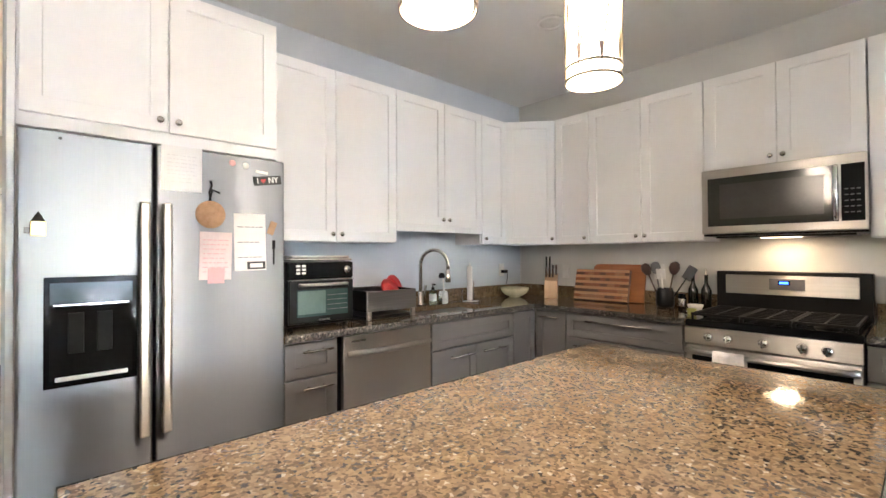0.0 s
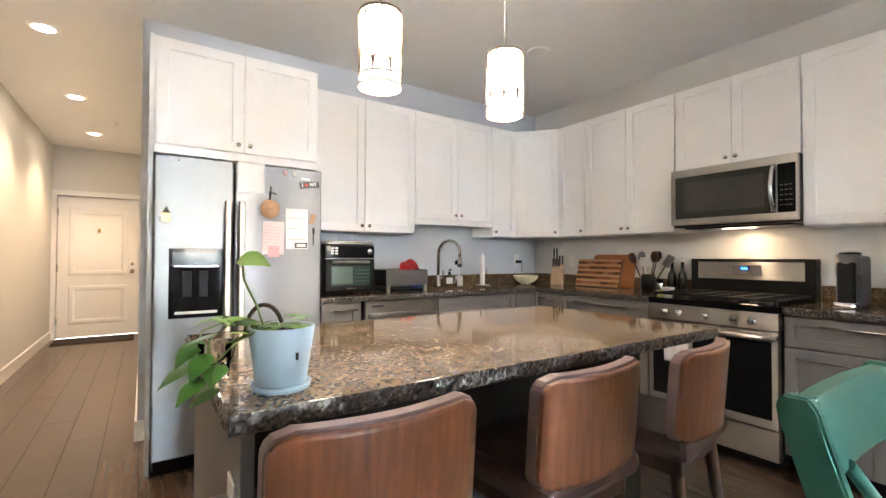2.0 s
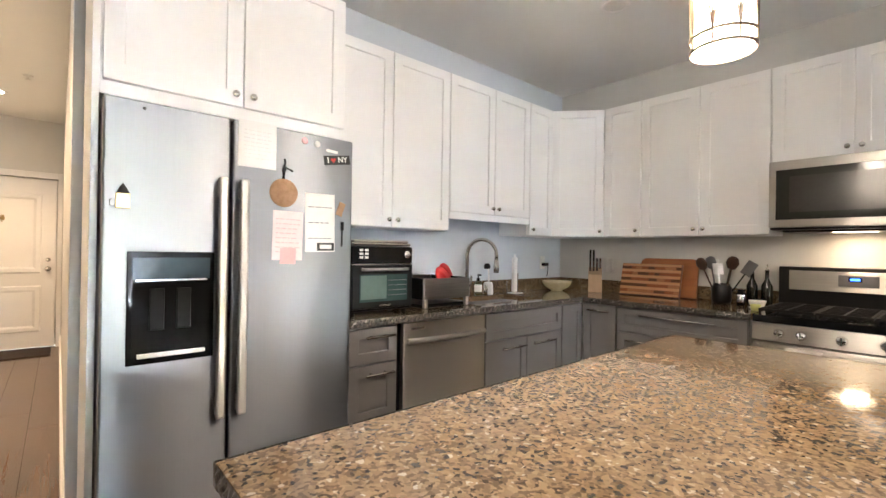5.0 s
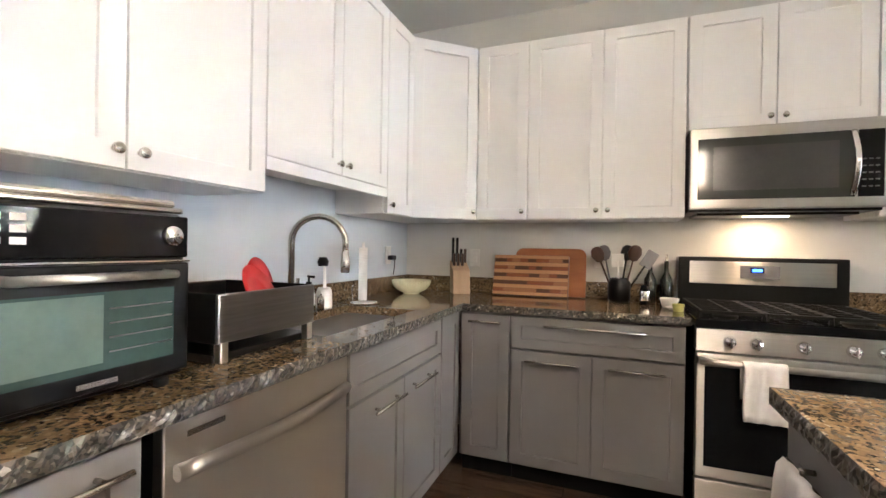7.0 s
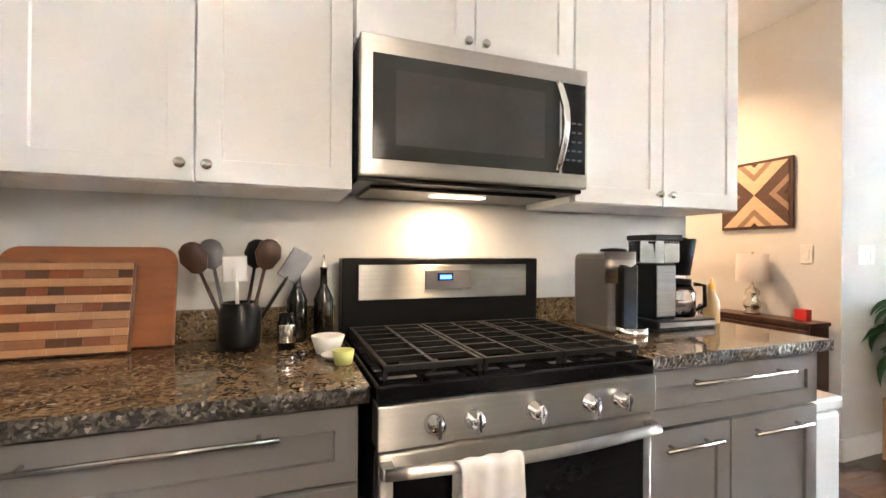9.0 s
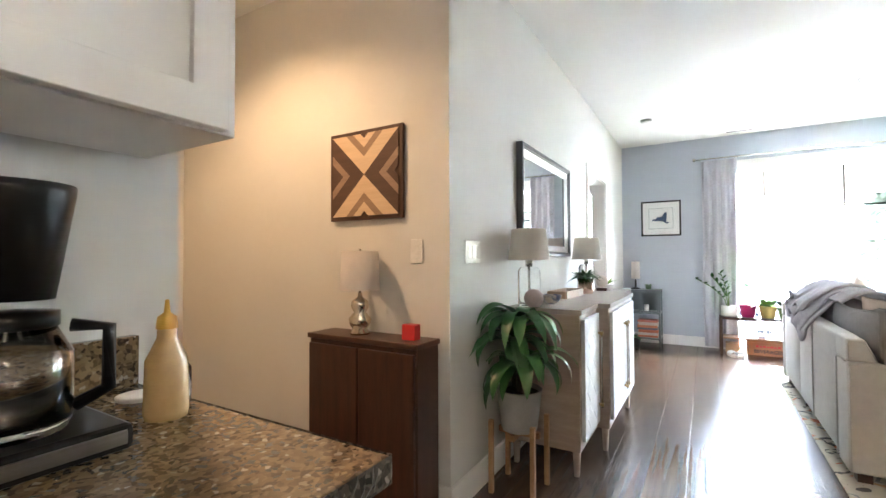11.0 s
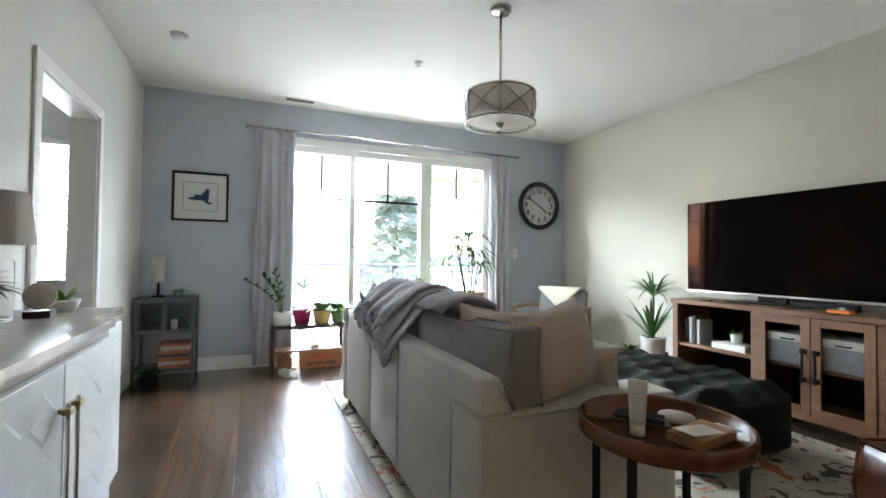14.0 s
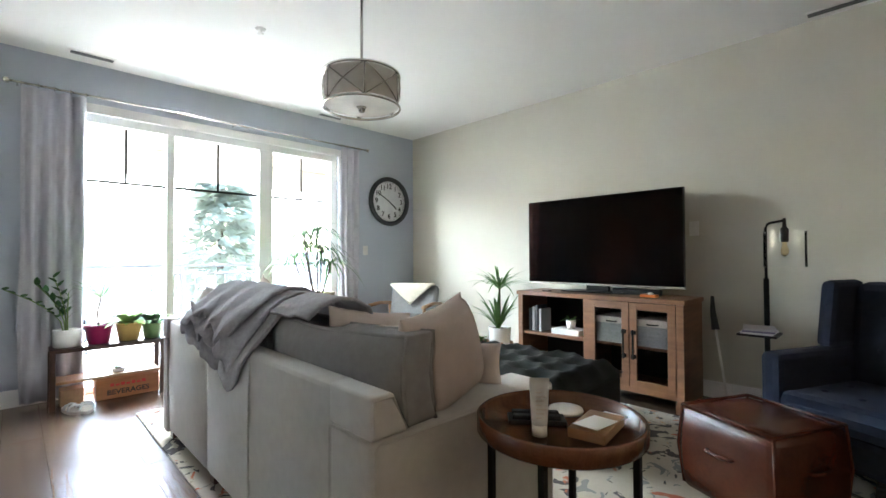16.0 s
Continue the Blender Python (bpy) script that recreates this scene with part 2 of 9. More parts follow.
def lathe(bm, profile, seg=24, m=None):
    """A turned shape from (radius, z) pairs, from the bottom upwards."""
    rings = []
    for r, z in profile:
        if r < 1e-5:
            rings.append([bm.verts.new((0, 0, z))])
        else:
            rings.append([bm.verts.new((r * math.cos(2 * math.pi * i / seg), r * math.sin(2 * math.pi * i / seg), z)) for i in range(seg)])
    for a, b in zip(rings, rings[1:]):
        for i in range(seg):
            j = (i + 1) % seg
            q = [a[i % len(a)], a[j % len(a)], b[j % len(b)], b[i % len(b)]]
            q = [v for k, v in enumerate(q) if v not in q[:k]]
            if len(q) > 2:
                f = bm.faces.new(q)
                f.smooth = True
    vs = [v for r in rings for v in r]
    if m:
        bmesh.ops.transform(bm, matrix=m, verts=vs)
    return vs


def cyl(bm, x, y, z0, z1, r, seg=20, r2=None):
    """An upright capped cylinder or cone."""
    r2 = r if r2 is None else r2
    return lathe(bm, [(0, z0), (r, z0), (r2, z1), (0, z1)], seg, Matrix.Translation((x, y, 0)))


def tube(bm, pts, r, seg=8, r2=None):
    """A round bar along a line of points, tapering to r2."""
    pts = [Vector(p) for p in pts]
    r2 = r if r2 is None else r2
    rings = []
    up = Vector((0.3, 0.2, 1)).normalized()
    for i, p in enumerate(pts):
        d = (pts[min(i + 1, len(pts) - 1)] - pts[max(i - 1, 0)]).normalized()
        a = d.cross(up if abs(d.dot(up)) < 0.95 else Vector((1, 0, 0))).normalized()
        b = d.cross(a)
        rr = r + (r2 - r) * i / max(1, len(pts) - 1)
        rings.append([bm.verts.new(p + (a * math.cos(2 * math.pi * k / seg) + b * math.sin(2 * math.pi * k / seg)) * rr) for k in range(seg)])
    for a, b in zip(rings, rings[1:]):
        for k in range(seg):
            f = bm.faces.new((a[k], a[(k + 1) % seg], b[(k + 1) % seg], b[k]))
            f.smooth = True
    for ring in (rings[0][::-1], rings[-1]):
        bm.faces.new(ring)
    return [v for r_ in rings for v in r_]


def leaf(bm, base, way, length, width, droop=0.3, fold=0.2, seg=9, side=None):
    """One leaf blade that starts at base, goes along way and droops."""
    d = Vector(way).normalized()
    s = Vector(side) if side else d.cross(Vector((0, 0, 1)))
    s = s.normalized() if s.length > 1e-3 else Vector((1, 0, 0))
    rows = []
    for i in range(seg + 1):
        u = i / seg
        c = Vector(base) + d * length * u - Vector((0, 0, 1)) * droop * length * u * u
        w = width * 0.5 * (math.sin(math.pi * min(1, 0.06 + 0.94 * u) ** 0.75) + 0.02)
        rise = Vector((0, 0, 1)) * fold * w
        rows.append([bm.verts.new(c - s * w + rise), bm.verts.new(c), bm.verts.new(c + s * w + rise)])
    for a, b in zip(rows, rows[1:]):
        for k in range(2):
            f = bm.faces.new((a[k], a[k + 1], b[k + 1], b[k]))
            f.smooth = True


def arc(cx, cy, r, a0, a1, n):
    return [(cx + r * math.cos(radians(a0 + (a1 - a0) * i / n)), cy + r * math.sin(radians(a0 + (a1 - a0) * i / n))) for i in range(n + 1)]


def mesh_of(name, bm, mat):
    bmesh.ops.recalc_face_normals(bm, faces=bm.faces)
    me = bpy.data.meshes.new(name)
    bm.to_mesh(me)
    bm.free()
    me.materials.append(mat)
    return me


def part(name, bm, mat, parent, label=""):
    """Links a bmesh as one mesh under a thing or a part."""
    ob = new(name, mesh_of(name, bm, mat))
    ob.parent = parent
    return tagged(ob, label)


def thing(name, label, category, m=None, group="", kind=""):
    """A thing's root: an empty at its base."""
    ob = new(name)
    ob.empty_display_size = 0.1
    ob.matrix_basis = m or Matrix()
    return tagged(ob, label, category, group, kind)


def solo(name, bm, mat, label, category, group="", kind="", m=None):
    """A thing that is one mesh."""
    ob = new(name, mesh_of(name, bm, mat))
    ob.matrix_basis = m or Matrix()
    return tagged(ob, label, category, group, kind)


def boxpart(name, dims, mat, parent, bevel=0.0, label=""):
    bm = bmesh.new()
    box(bm, *dims, bevel)
    return part(name, bm, mat, parent, label)


def facing(x, y, z, side):
    """A frame whose local x runs to the right along a front and whose local y goes into it. side: the way the front looks."""
    return pose(x, y, z, 0, 0, {"south": 0, "west": -90, "north": 180, "east": 90}[side])


# ---- structure ----
ZC = 2.73
XW, XE, YS, YN = -1.276, 3.62, -6.506, 3.03


def structure(name, dims, mat, label, bevel=0.0):
    bm = bmesh.new()
    for d in dims:
        box(bm, *d, bevel)
    return solo(name, bm, mat, label, name.split("_")[0], kind="structure")


T = 0.15
structure("ceiling", [(XW - T, YS - T, ZC, 6.0, 7.9, ZC + 0.15)], M["ceiling"], "flat white painted ceiling over the whole flat")
structure("wall_north", [(0.04, YN, 0, XE + T, YN + T, ZC)], M["wall_pale_blue"], "pale blue grey painted kitchen wall behind the sink")
structure("wall_east_kitchen", [(XE, -0.34, 0, XE + T, YN, ZC)], M["wall"], "light grey painted wall behind the stove")
structure("wall_passage_north", [(XE + T, -0.34, 0, 5.8, -0.19, ZC)], M["wall"], "light grey painted wall of the side passage")
structure("wall_passage_end", [(5.8, -1.7, 0, 5.95, -0.19, ZC)], M["wall"], "light grey painted end wall of the side passage")
structure("wall_passage_south", [(XE + T, -1.7, 0, 5.8, -1.55, ZC)], M["wall"], "light grey painted wall with a framed wooden artwork")
structure("wall_east_living", [(XE, -4.33, 0, XE + T, -1.55, ZC), (XE, YS, 0, XE + T, -5.23, ZC), (XE, -5.23, 2.04, XE + T, -4.33, ZC)], M["wall"], "light grey painted living room wall with a doorway")
structure("wall_south", [(2.36, YS - T, 0, XE + T, YS, ZC), (XW - T, YS - T, 0, -0.1, YS, ZC), (-0.1, YS - T, 2.33, 2.36, YS, ZC)], M["wall_blue"], "blue grey painted wall round the sliding balcony door")
structure("wall_west", [(XW - T, YS, 0, XW, YN + T, ZC)], M["wall_cream"], "cream painted living room wall behind the television")
structure("wall_hall_west", [(-1.17, YN + T, 0, -1.02, 7.75, ZC), (XW, YN, 0, -1.02, YN + T, ZC)], M["wall"], "light grey painted entrance hall wall")
structure("wall_hall_east", [(0.04, YN + T, 0, 0.19, 7.75, ZC)], M["wall"], "light grey painted entrance hall wall")
structure("wall_hall_end", [(-1.17, 7.75, 0, -0.965, 7.9, ZC), (-0.01, 7.75, 0, 0.19, 7.9, ZC), (-0.965, 7.75, 2.04, -0.01, 7.9, ZC)], M["wall"], "light grey painted wall round the entrance door")
structure("baseboard", [(XW, YS, 0, -0.17, YS + 0.015, 0.13), (2.43, YS, 0, XE, YS + 0.015, 0.13), (XW, YS + 0.015, 0, XW + 0.015, YN, 0.13), (XE - 0.015, -4.25, 0, XE, -1.55, 0.13), (XE - 0.015, YS + 0.015, 0, XE, -5.31, 0.13),
    (-1.02, YN, 0, -1.005, 7.75, 0.13), (0.025, YN + 0.0, 0, 0.04, 7.75, 0.13), (0.025, YN - 0.015, 0, 0.075, YN, 0.13), (XE - 0.015, -1.55, 0, 5.8, -1.535, 0.13), (XE - 0.0, -0.355, 0, 5.8, -0.34, 0.13)], M["trim"], "white painted baseboard along the walls", 0.003)

floor = structure("floor", [(XW - T, YS - T, -0.12, 6.0, 7.9, -0.012)], M["gap_shade"], "dark brown oak plank floor with a satin sheen")


def planks():
    wide, rnd = 0.19, random.Random(5)
    bm = bmesh.new()
    box(bm, 0.0008, 0.0, -0.012, wide - 0.0008, 1.0, 0, 0.0011)
    me = mesh_of("plank", bm, M["plank"])
    x = XW
    while x < XE:
        y = YS - 0.1 - rnd.random() * 1.6
        top = 7.8 if x < 0.1 else YN
        while y < top:
            long = min(rnd.choice((1.5, 1.8, 1.8, 2.1)), top - y)
            if y + long > YS - 0.1:
                p = new("plank", me)
                p.parent = floor
                p.matrix_basis = Matrix.Translation((x, y, 0)) @ Matrix.Diagonal((1, long - 0.002, 1, 1))
            y += long
        x += wide
    for k in range(12):
        p = new("plank", me)
        p.parent = floor
        p.matrix_basis = Matrix.Translation((x + k * wide, -1.6, 0)) @ Matrix.Diagonal((1, 1.45, 1, 1))


# ---- kitchen cabinets ----


def shaker_door(name, x0, z0, x1, z1, mat, parent, knob=None, bar=None, thick=0.02, rail=0.06):
    """A framed front with a sunken panel, in the front's own frame (y = 0 is the cabinet's face, the door stands out of it)."""
    bm = bmesh.new()
    g = 0.0026
    x0, x1, z0, z1 = x0 + g, x1 - g, z0 + g, z1 - g
    r = min(rail, (z1 - z0) * 0.3, (x1 - x0) * 0.3)
    rings = []
    for inset, y in ((0, 0), (0, -thick + 0.0015), (0.0015, -thick), (r - 0.001, -thick), (r, -thick + 0.001), (r + 0.0015, -thick + 0.009)):
        rings.append([bm.verts.new(p) for p in ((x0 + inset, y, z0 + inset), (x1 - inset, y, z0 + inset), (x1 - inset, y, z1 - inset), (x0 + inset, y, z1 - inset))])
    for p, q in zip(rings, rings[1:]):
        for i in range(4):
            bm.faces.new((p[i], p[(i + 1) % 4], q[(i + 1) % 4], q[i]))
    bm.faces.new(rings[0][::-1]), bm.faces.new(rings[-1])
    ob = part(name, bm, mat, parent)
    if knob:
        b2 = bmesh.new()
        m = Matrix.Translation((knob[0], -thick, knob[1])) @ pose(0, 0, 0, 90)
        lathe(b2, [(0.006, 0), (0.005, 0.012), (0.013, 0.016), (0.0135, 0.024), (0.009, 0.027), (0, 0.028)], 14, m)
        part("knob", b2, M["nickel"], ob, "round brushed nickel knob")
    if bar:
        bx0, bx1, bz = bar
        b2 = bmesh.new()
        tube(b2, [(bx0, -thick - 0.03, bz), (bx1, -thick - 0.03, bz)], 0.006, 10)
        for bx in (bx0 + 0.04, bx1 - 0.04):
            tube(b2, [(bx, -thick, bz), (bx, -thick - 0.03, bz)], 0.005, 8)
        part("handle", b2, M["nickel"], ob, "slim brushed nickel bar handle")
    return ob


def upper(w, z0, z1, doors, depth, side, x, y, label, knobs):
    """A wall cabinet; x, y is the left end of its face. doors: list of edges."""
    c = thing("wall_cabinet", label, "cabinet", facing(x, y, 0, side), "white wall cabinets")
    boxpart("body", (0, 0.006, z0, w, depth, z1), M["white"], c, 0.001)
    for i, (a, b) in enumerate(zip(doors, doors[1:])):
        k = knobs[i]
        shaker_door("door", a, z0, b, z1, M["white"], c, ((a + 0.03) if k == "l" else (b - 0.03), z0 + 0.045) if k else None)
    return c


WHITE = "white painted shaker wall cabinet with nickel knobs"
UZ0, UZ1, UY, UX = 1.375, 2.40, 2.736, 3.314
fridge_cab = thing("fridge_cabinet", "white painted shaker cabinet above the refrigerator", "cabinet", facing(0.1, 2.462, 0, "south"))
boxpart("body", (0, 0, 1.755, 0.905, 0.56, 2.40), M["white"], fridge_cab, 0.001)
shaker_door("door", 0.005, 1.80, 0.452, 2.395, M["white"], fridge_cab, (0.42, 1.845))
shaker_door("door", 0.453, 1.80, 0.9, 2.395, M["white"], fridge_cab, (0.485, 1.845))
solo("fridge_side_panel", (lambda b: (box(b, 0.078, 2.442, 0, 0.099, YN - 0.002, 2.40, 0.001), b)[1])(bmesh.new()), M["white"], "tall white painted panel beside the refrigerator", "panel")
upper(0.894, UZ0, UZ1, (0.012, 0.45, 0.894), 0.29, "south", 1.012, UY, WHITE, "rl")
sinkcab = upper(0.828, 1.50, UZ1, (0, 0.432, 0.828), 0.29, "south", 1.908, UY, "white painted shaker cabinet above the sink with a valance", "rl")
boxpart("valance", (0, -0.02, 1.455, 0.828, 0.0, 1.498), M["white"], sinkcab, 0.002)
upper(0.30, UZ0, UZ1, (0, 0.30), 0.29, "south", 2.738, UY, "narrow white painted shaker wall cabinet", "l")
# corner cabinet with a diagonal front
dx, dy = UX - 3.04, 2.425 - UY
dlen = math.hypot(dx, dy)
corner = thing("corner_cabinet", "white painted diagonal corner wall cabinet", "cabinet", pose(3.04, UY, 0, 0, 0, math.degrees(math.atan2(dy, dx))), "white wall cabinets")
bm = bmesh.new()
inv = corner.matrix_basis.inverted()
outline = [(3.042, UY), (UX, 2.427), (XE - 0.002, 2.427), (XE - 0.002, YN - 0.002), (3.042, YN - 0.002)]
lo = [bm.verts.new(inv @ Vector((a, b, UZ0))) for a, b in outline]
hi = [bm.verts.new(inv @ Vector((a, b, UZ1))) for a, b in outline]
bm.faces.new(lo[::-1]), bm.faces.new(hi)
for i in range(5):
    bm.faces.new((lo[i], lo[(i + 1) % 5], hi[(i + 1) % 5], hi[i]))
part("body", bm, M["white"], corner)
shaker_door("door", 0.006, UZ0, dlen - 0.006, UZ1, M["white"], corner, (dlen - 0.035, UZ0 + 0.045))
upper(0.31, UZ0, UZ1, (0.01, 0.31), 0.30, "west", UX, 2.423, "narrow white painted shaker wall cabinet", "r")
upper(0.80, UZ0, UZ1, (0, 0.40, 0.80), 0.30, "west", UX, 2.111, WHITE, "rl")
upper(0.752, 1.812, UZ1, (0, 0.376, 0.752), 0.30, "west", UX, 1.307, "short white painted shaker cabinet above the microwave", "rl")
upper(0.825, UZ0, UZ1, (0, 0.4, 0.8), 0.30, "west", UX, 0.551, WHITE, "rl")

BY, BX = 2.43, 3.01
GREY = "dark grey painted shaker base cabinet with bar handles"


def base(w, side, x, y, label, fronts, depth=0.58):
    c = thing("base_cabinet", label, "cabinet", facing(x, y, 0, side), "grey base cabinets")
    boxpart("body", (0, 0.006, 0.1, w, depth, 0.876), M["grey"], c)
    boxpart("toe_kick", (0.001, 0.06, 0.001, w - 0.001, depth - 0.05, 0.1), M["gap_shade"], c)
    for (x0, z0, x1, z1, bar) in fronts:
        kind = "drawer_front" if z1 - z0 < 0.3 else "door"
        shaker_door(kind, x0, z0, x1, z1, M["grey"], c, None, bar, rail=0.055)
    return c


base(0.30, "south", 1.012, BY, "narrow dark grey drawer cabinet beside the dishwasher", [(0.01, 0.695, 0.285, 0.868, (0.09, 0.25, 0.825)), (0.01, 0.41, 0.285, 0.69, (0.09, 0.25, 0.645)), (0.01, 0.11, 0.285, 0.405, (0.09, 0.25, 0.36))])
base(0.795, "south", 1.942, BY, "dark grey painted sink cabinet with two doors", [(0.003, 0.70, 0.792, 0.868, None), (0.003, 0.11, 0.397, 0.695, (0.13, 0.36, 0.64)), (0.397, 0.11, 0.792, 0.695, (0.44, 0.67, 0.64))])
base(0.27, "south", 2.738, BY, "narrow dark grey corner base cabinet", [(0.003, 0.11, 0.262, 0.868, None)], 0.55)
base(0.275, "west", BX, 2.408, "narrow dark grey corner base cabinet", [(0.015, 0.11, 0.272, 0.868, (0.06, 0.23, 0.825))])
base(0.795, "west", BX, 2.132, GREY, [(0.003, 0.70, 0.792, 0.868, (0.17, 0.63, 0.825)), (0.003, 0.11, 0.397, 0.695, (0.08, 0.32, 0.645)), (0.397, 0.11, 0.792, 0.695, (0.47, 0.71, 0.645))])
base(0.775, "west", BX, 0.555, GREY, [(0.003, 0.70, 0.772, 0.868, (0.17, 0.61, 0.825)), (0.003, 0.11, 0.36, 0.695, (0.07, 0.29, 0.645)), (0.36, 0.11, 0.772, 0.695, (0.43, 0.70, 0.645))])

# worktop in an L, with the sink's hole, and its right-hand piece
SX0, SX1, SY0, SY1 = 1.95, 2.62, 2.50, 2.86
top = thing("worktop", "speckled dark brown granite worktop with a low backsplash", "worktop")
bm = bmesh.new()
Z0, Z1 = 0.878, 0.914
for d in [(1.012, 2.385, SX0, YN - 0.001), (SX1, 2.385, XE - 0.001, YN - 0.001), (SX0, 2.385, SX1, SY0), (SX0, SY1, SX1, YN - 0.001), (2.965, 1.322, XE - 0.001, 2.385)]:
    box(bm, d[0], d[1], Z0, d[2], d[3], Z1)
bmesh.ops.remove_doubles(bm, verts=bm.verts, dist=1e-5)
part("slab", bm, M["granite"], top)
bm = bmesh.new()
box(bm, 1.012, YN - 0.022, Z1, XE - 0.024, YN - 0.001, 1.012, 0.002)
box(bm, XE - 0.022, 1.322, Z1, XE - 0.001, YN - 0.001, 1.012, 0.002)
part("backsplash", bm, M["granite"], top)
top2 = thing("worktop", "short speckled brown granite worktop beside the stove", "worktop")
boxpart("slab", (2.965, -0.255, Z0, XE - 0.001, 0.548, Z1), M["granite"], top2, 0.004)
boxpart("backsplash", (XE - 0.022, -0.255, Z1, XE - 0.001, 0.548, 1.012), M["granite"], top2, 0.002)



def chiselled_edge(parent, line, z0, z1, seed):
    """A broken stone edge along a line of (x, y) corners, the outside to its right."""
    bm, rr = bmesh.new(), random.Random(seed)
    cols = []
    for (xa, ya), (xb, yb) in zip(line, line[1:]):
        long = math.hypot(xb - xa, yb - ya)
        ox, oy = (yb - ya) / long, -(xb - xa) / long
        n = max(2, int(long / 0.009))
        for i in range(n + 1):
            u = i / n
            col = []
            for k in range(5):
                out = 0.0012 if k in (0, 4) else rr.uniform(0.001, 0.0075)
                if i in (0, n):
                    out = 0.002
                col.append(bm.verts.new((xa + (xb - xa) * u + ox * out, ya + (yb - ya) * u + oy * out, z0 + (z1 - z0) * k / 4 + (rr.uniform(-0.0025, 0.0025) if 0 < k < 4 else (0.0005 if k else -0.0005)))))
            cols.append(col)
    for a, b in zip(cols, cols[1:]):
        for k in range(4):
            bm.faces.new((a[k], b[k], b[k + 1], a[k + 1]))
    return part("rough_edge", bm, M["granite_shaded_edge"], parent, "rough chiselled grey speckled edge, darkened for shade")


chiselled_edge(top, [(1.012, 2.385), (2.965, 2.385), (2.965, 1.322)], Z0, Z1, 4)
chiselled_edge(top2, [(2.965, 0.548), (2.965, -0.255), (XE - 0.002, -0.255)], Z0, Z1, 5)

# ---- kitchen: appliances ----


def text_on(body, size, mat, m, name="lettering", parent=None, extrude=0.0006):
    """Writing as a mesh; it lies in its local x-y plane, centred."""
    cu = bpy.data.curves.new(name, "FONT")
    cu.offset = size * 0.022
    cu.body, cu.size, cu.extrude, cu.align_x, cu.align_y = body, size, extrude, "CENTER", "CENTER"
    tmp = bpy.data.objects.new(name, cu)
    me = bpy.data.meshes.new_from_object(tmp)
    bpy.data.objects.remove(tmp)
    me.materials.append(mat)
    ob = new(name, me)
    ob.parent, ob.matrix_basis = parent, m
    return ob


M["ink"] = material("black_ink", (0.03, 0.03, 0.03), 0.7)
M["red"] = material("red_plastic", (0.6, 0.03, 0.03), 0.35)
M["pink"] = material("pink_print", (0.78, 0.45, 0.45), 0.8)
M["grey_steel"] = material("grey_metal", (0.2, 0.2, 0.21), 0.35, 0.6)
M["dark_steel"] = material("dark_brushed_steel", (0.3, 0.285, 0.27), 0.3, 1, (0.22, 0.21, 0.2), 4, 0.6, 0.1, 60, (1, 1, 30))

fridge = thing("refrigerator", "stainless steel side by side refrigerator with notes and magnets", "refrigerator", facing(0.104, 2.366, 0, "south"))
boxpart("body", (0.004, 0.085, 0.02, 0.896, 0.63, 1.728), M["grey_steel"], fridge, 0.004)
boxpart("base_grille", (0.01, 0.03, 0.012, 0.89, 0.084, 0.09), M["black"], fridge, 0.003)
for x0, x1 in ((0.0, 0.384), (0.392, 0.9)):
    door = boxpart("door", (x0, 0, 0.095, x1, 0.08, 1.73), M["fridge_steel"], fridge, 0.008, "brushed stainless steel door")
    bm = bmesh.new()
    hx = 0.352 if x0 == 0 else 0.424
    box(bm, hx - 0.017, -0.05, 0.62, hx + 0.017, -0.03, 1.50, 0.008)
    for z in (0.66, 1.46):
        box(bm, hx - 0.012, -0.032, z - 0.03, hx + 0.012, 0.002, z + 0.03, 0.003)
    part("handle", bm, M["steel"], door, "long vertical stainless steel handle")
    if x0 == 0:
        bm = bmesh.new()
        box(bm, 0.07, -0.006, 0.845, 0.333, 0.0, 1.225, 0.003)
        part("dispenser", bm, M["black_glass"], door, "black ice and water dispenser")
        # flat black plate that stands in for the shade of a deep recess
        boxpart("dispenser_recess_shade", (0.085, -0.0075, 0.87, 0.318, -0.0062, 1.12), M["gap_shade"], door)
        boxpart("dispenser_display", (0.085, -0.009, 1.13, 0.318, -0.0062, 1.205), material("dark_teal_glass", (0.03, 0.045, 0.05), 0.08), door, 0.001)
        boxpart("chrome_strip", (0.095, -0.0105, 1.124, 0.308, -0.006, 1.131), M["chrome"], door, 0.001)
        for lx in (0.155, 0.235):
            boxpart("dispenser_paddle", (lx - 0.022, -0.016, 0.96, lx + 0.022, -0.008, 1.10), M["black_matte"], door, 0.003, "black dispenser paddle")
        boxpart("drip_tray", (0.1, -0.02, 0.868, 0.303, -0.008, 0.882), M["steel_h"], door, 0.002)
FRONT = 2.366


def on_fridge(name, x, z, w, h, mat, label, category, tilt=0.0, thick=0.0015, lift=0.0005):
    bm = bmesh.new()
    box(bm, -w / 2, -thick, -h / 2, w / 2, 0, h / 2, min(0.0005, thick / 3))
    return solo(name, bm, mat, label, category, m=Matrix.Translation((x, FRONT - lift, z)) @ pose(0, 0, 0, 0, tilt, 0))


def strokes(parent, w, h, n, mat, seed, margin=0.15, thick=0.0016):
    """Rows of unreadable writing as thin bars."""
    r = random.Random(seed)
    bm = bmesh.new()
    for i in range(n):
        z = h / 2 - h * (margin + (1 - 2 * margin) * i / max(1, n - 1))
        a = -w * 0.4
        while a < w * 0.3:
            long = w * r.uniform(0.06, 0.2)
            box(bm, a, -thick - 0.0004, z - 0.0018, min(a + long, w * 0.4), -thick, z + 0.0018)
            a += long + w * 0.04
    ob = part("writing", bm, mat, parent, "lines of small illegible writing")
    tagged(ob, kind="stuff")


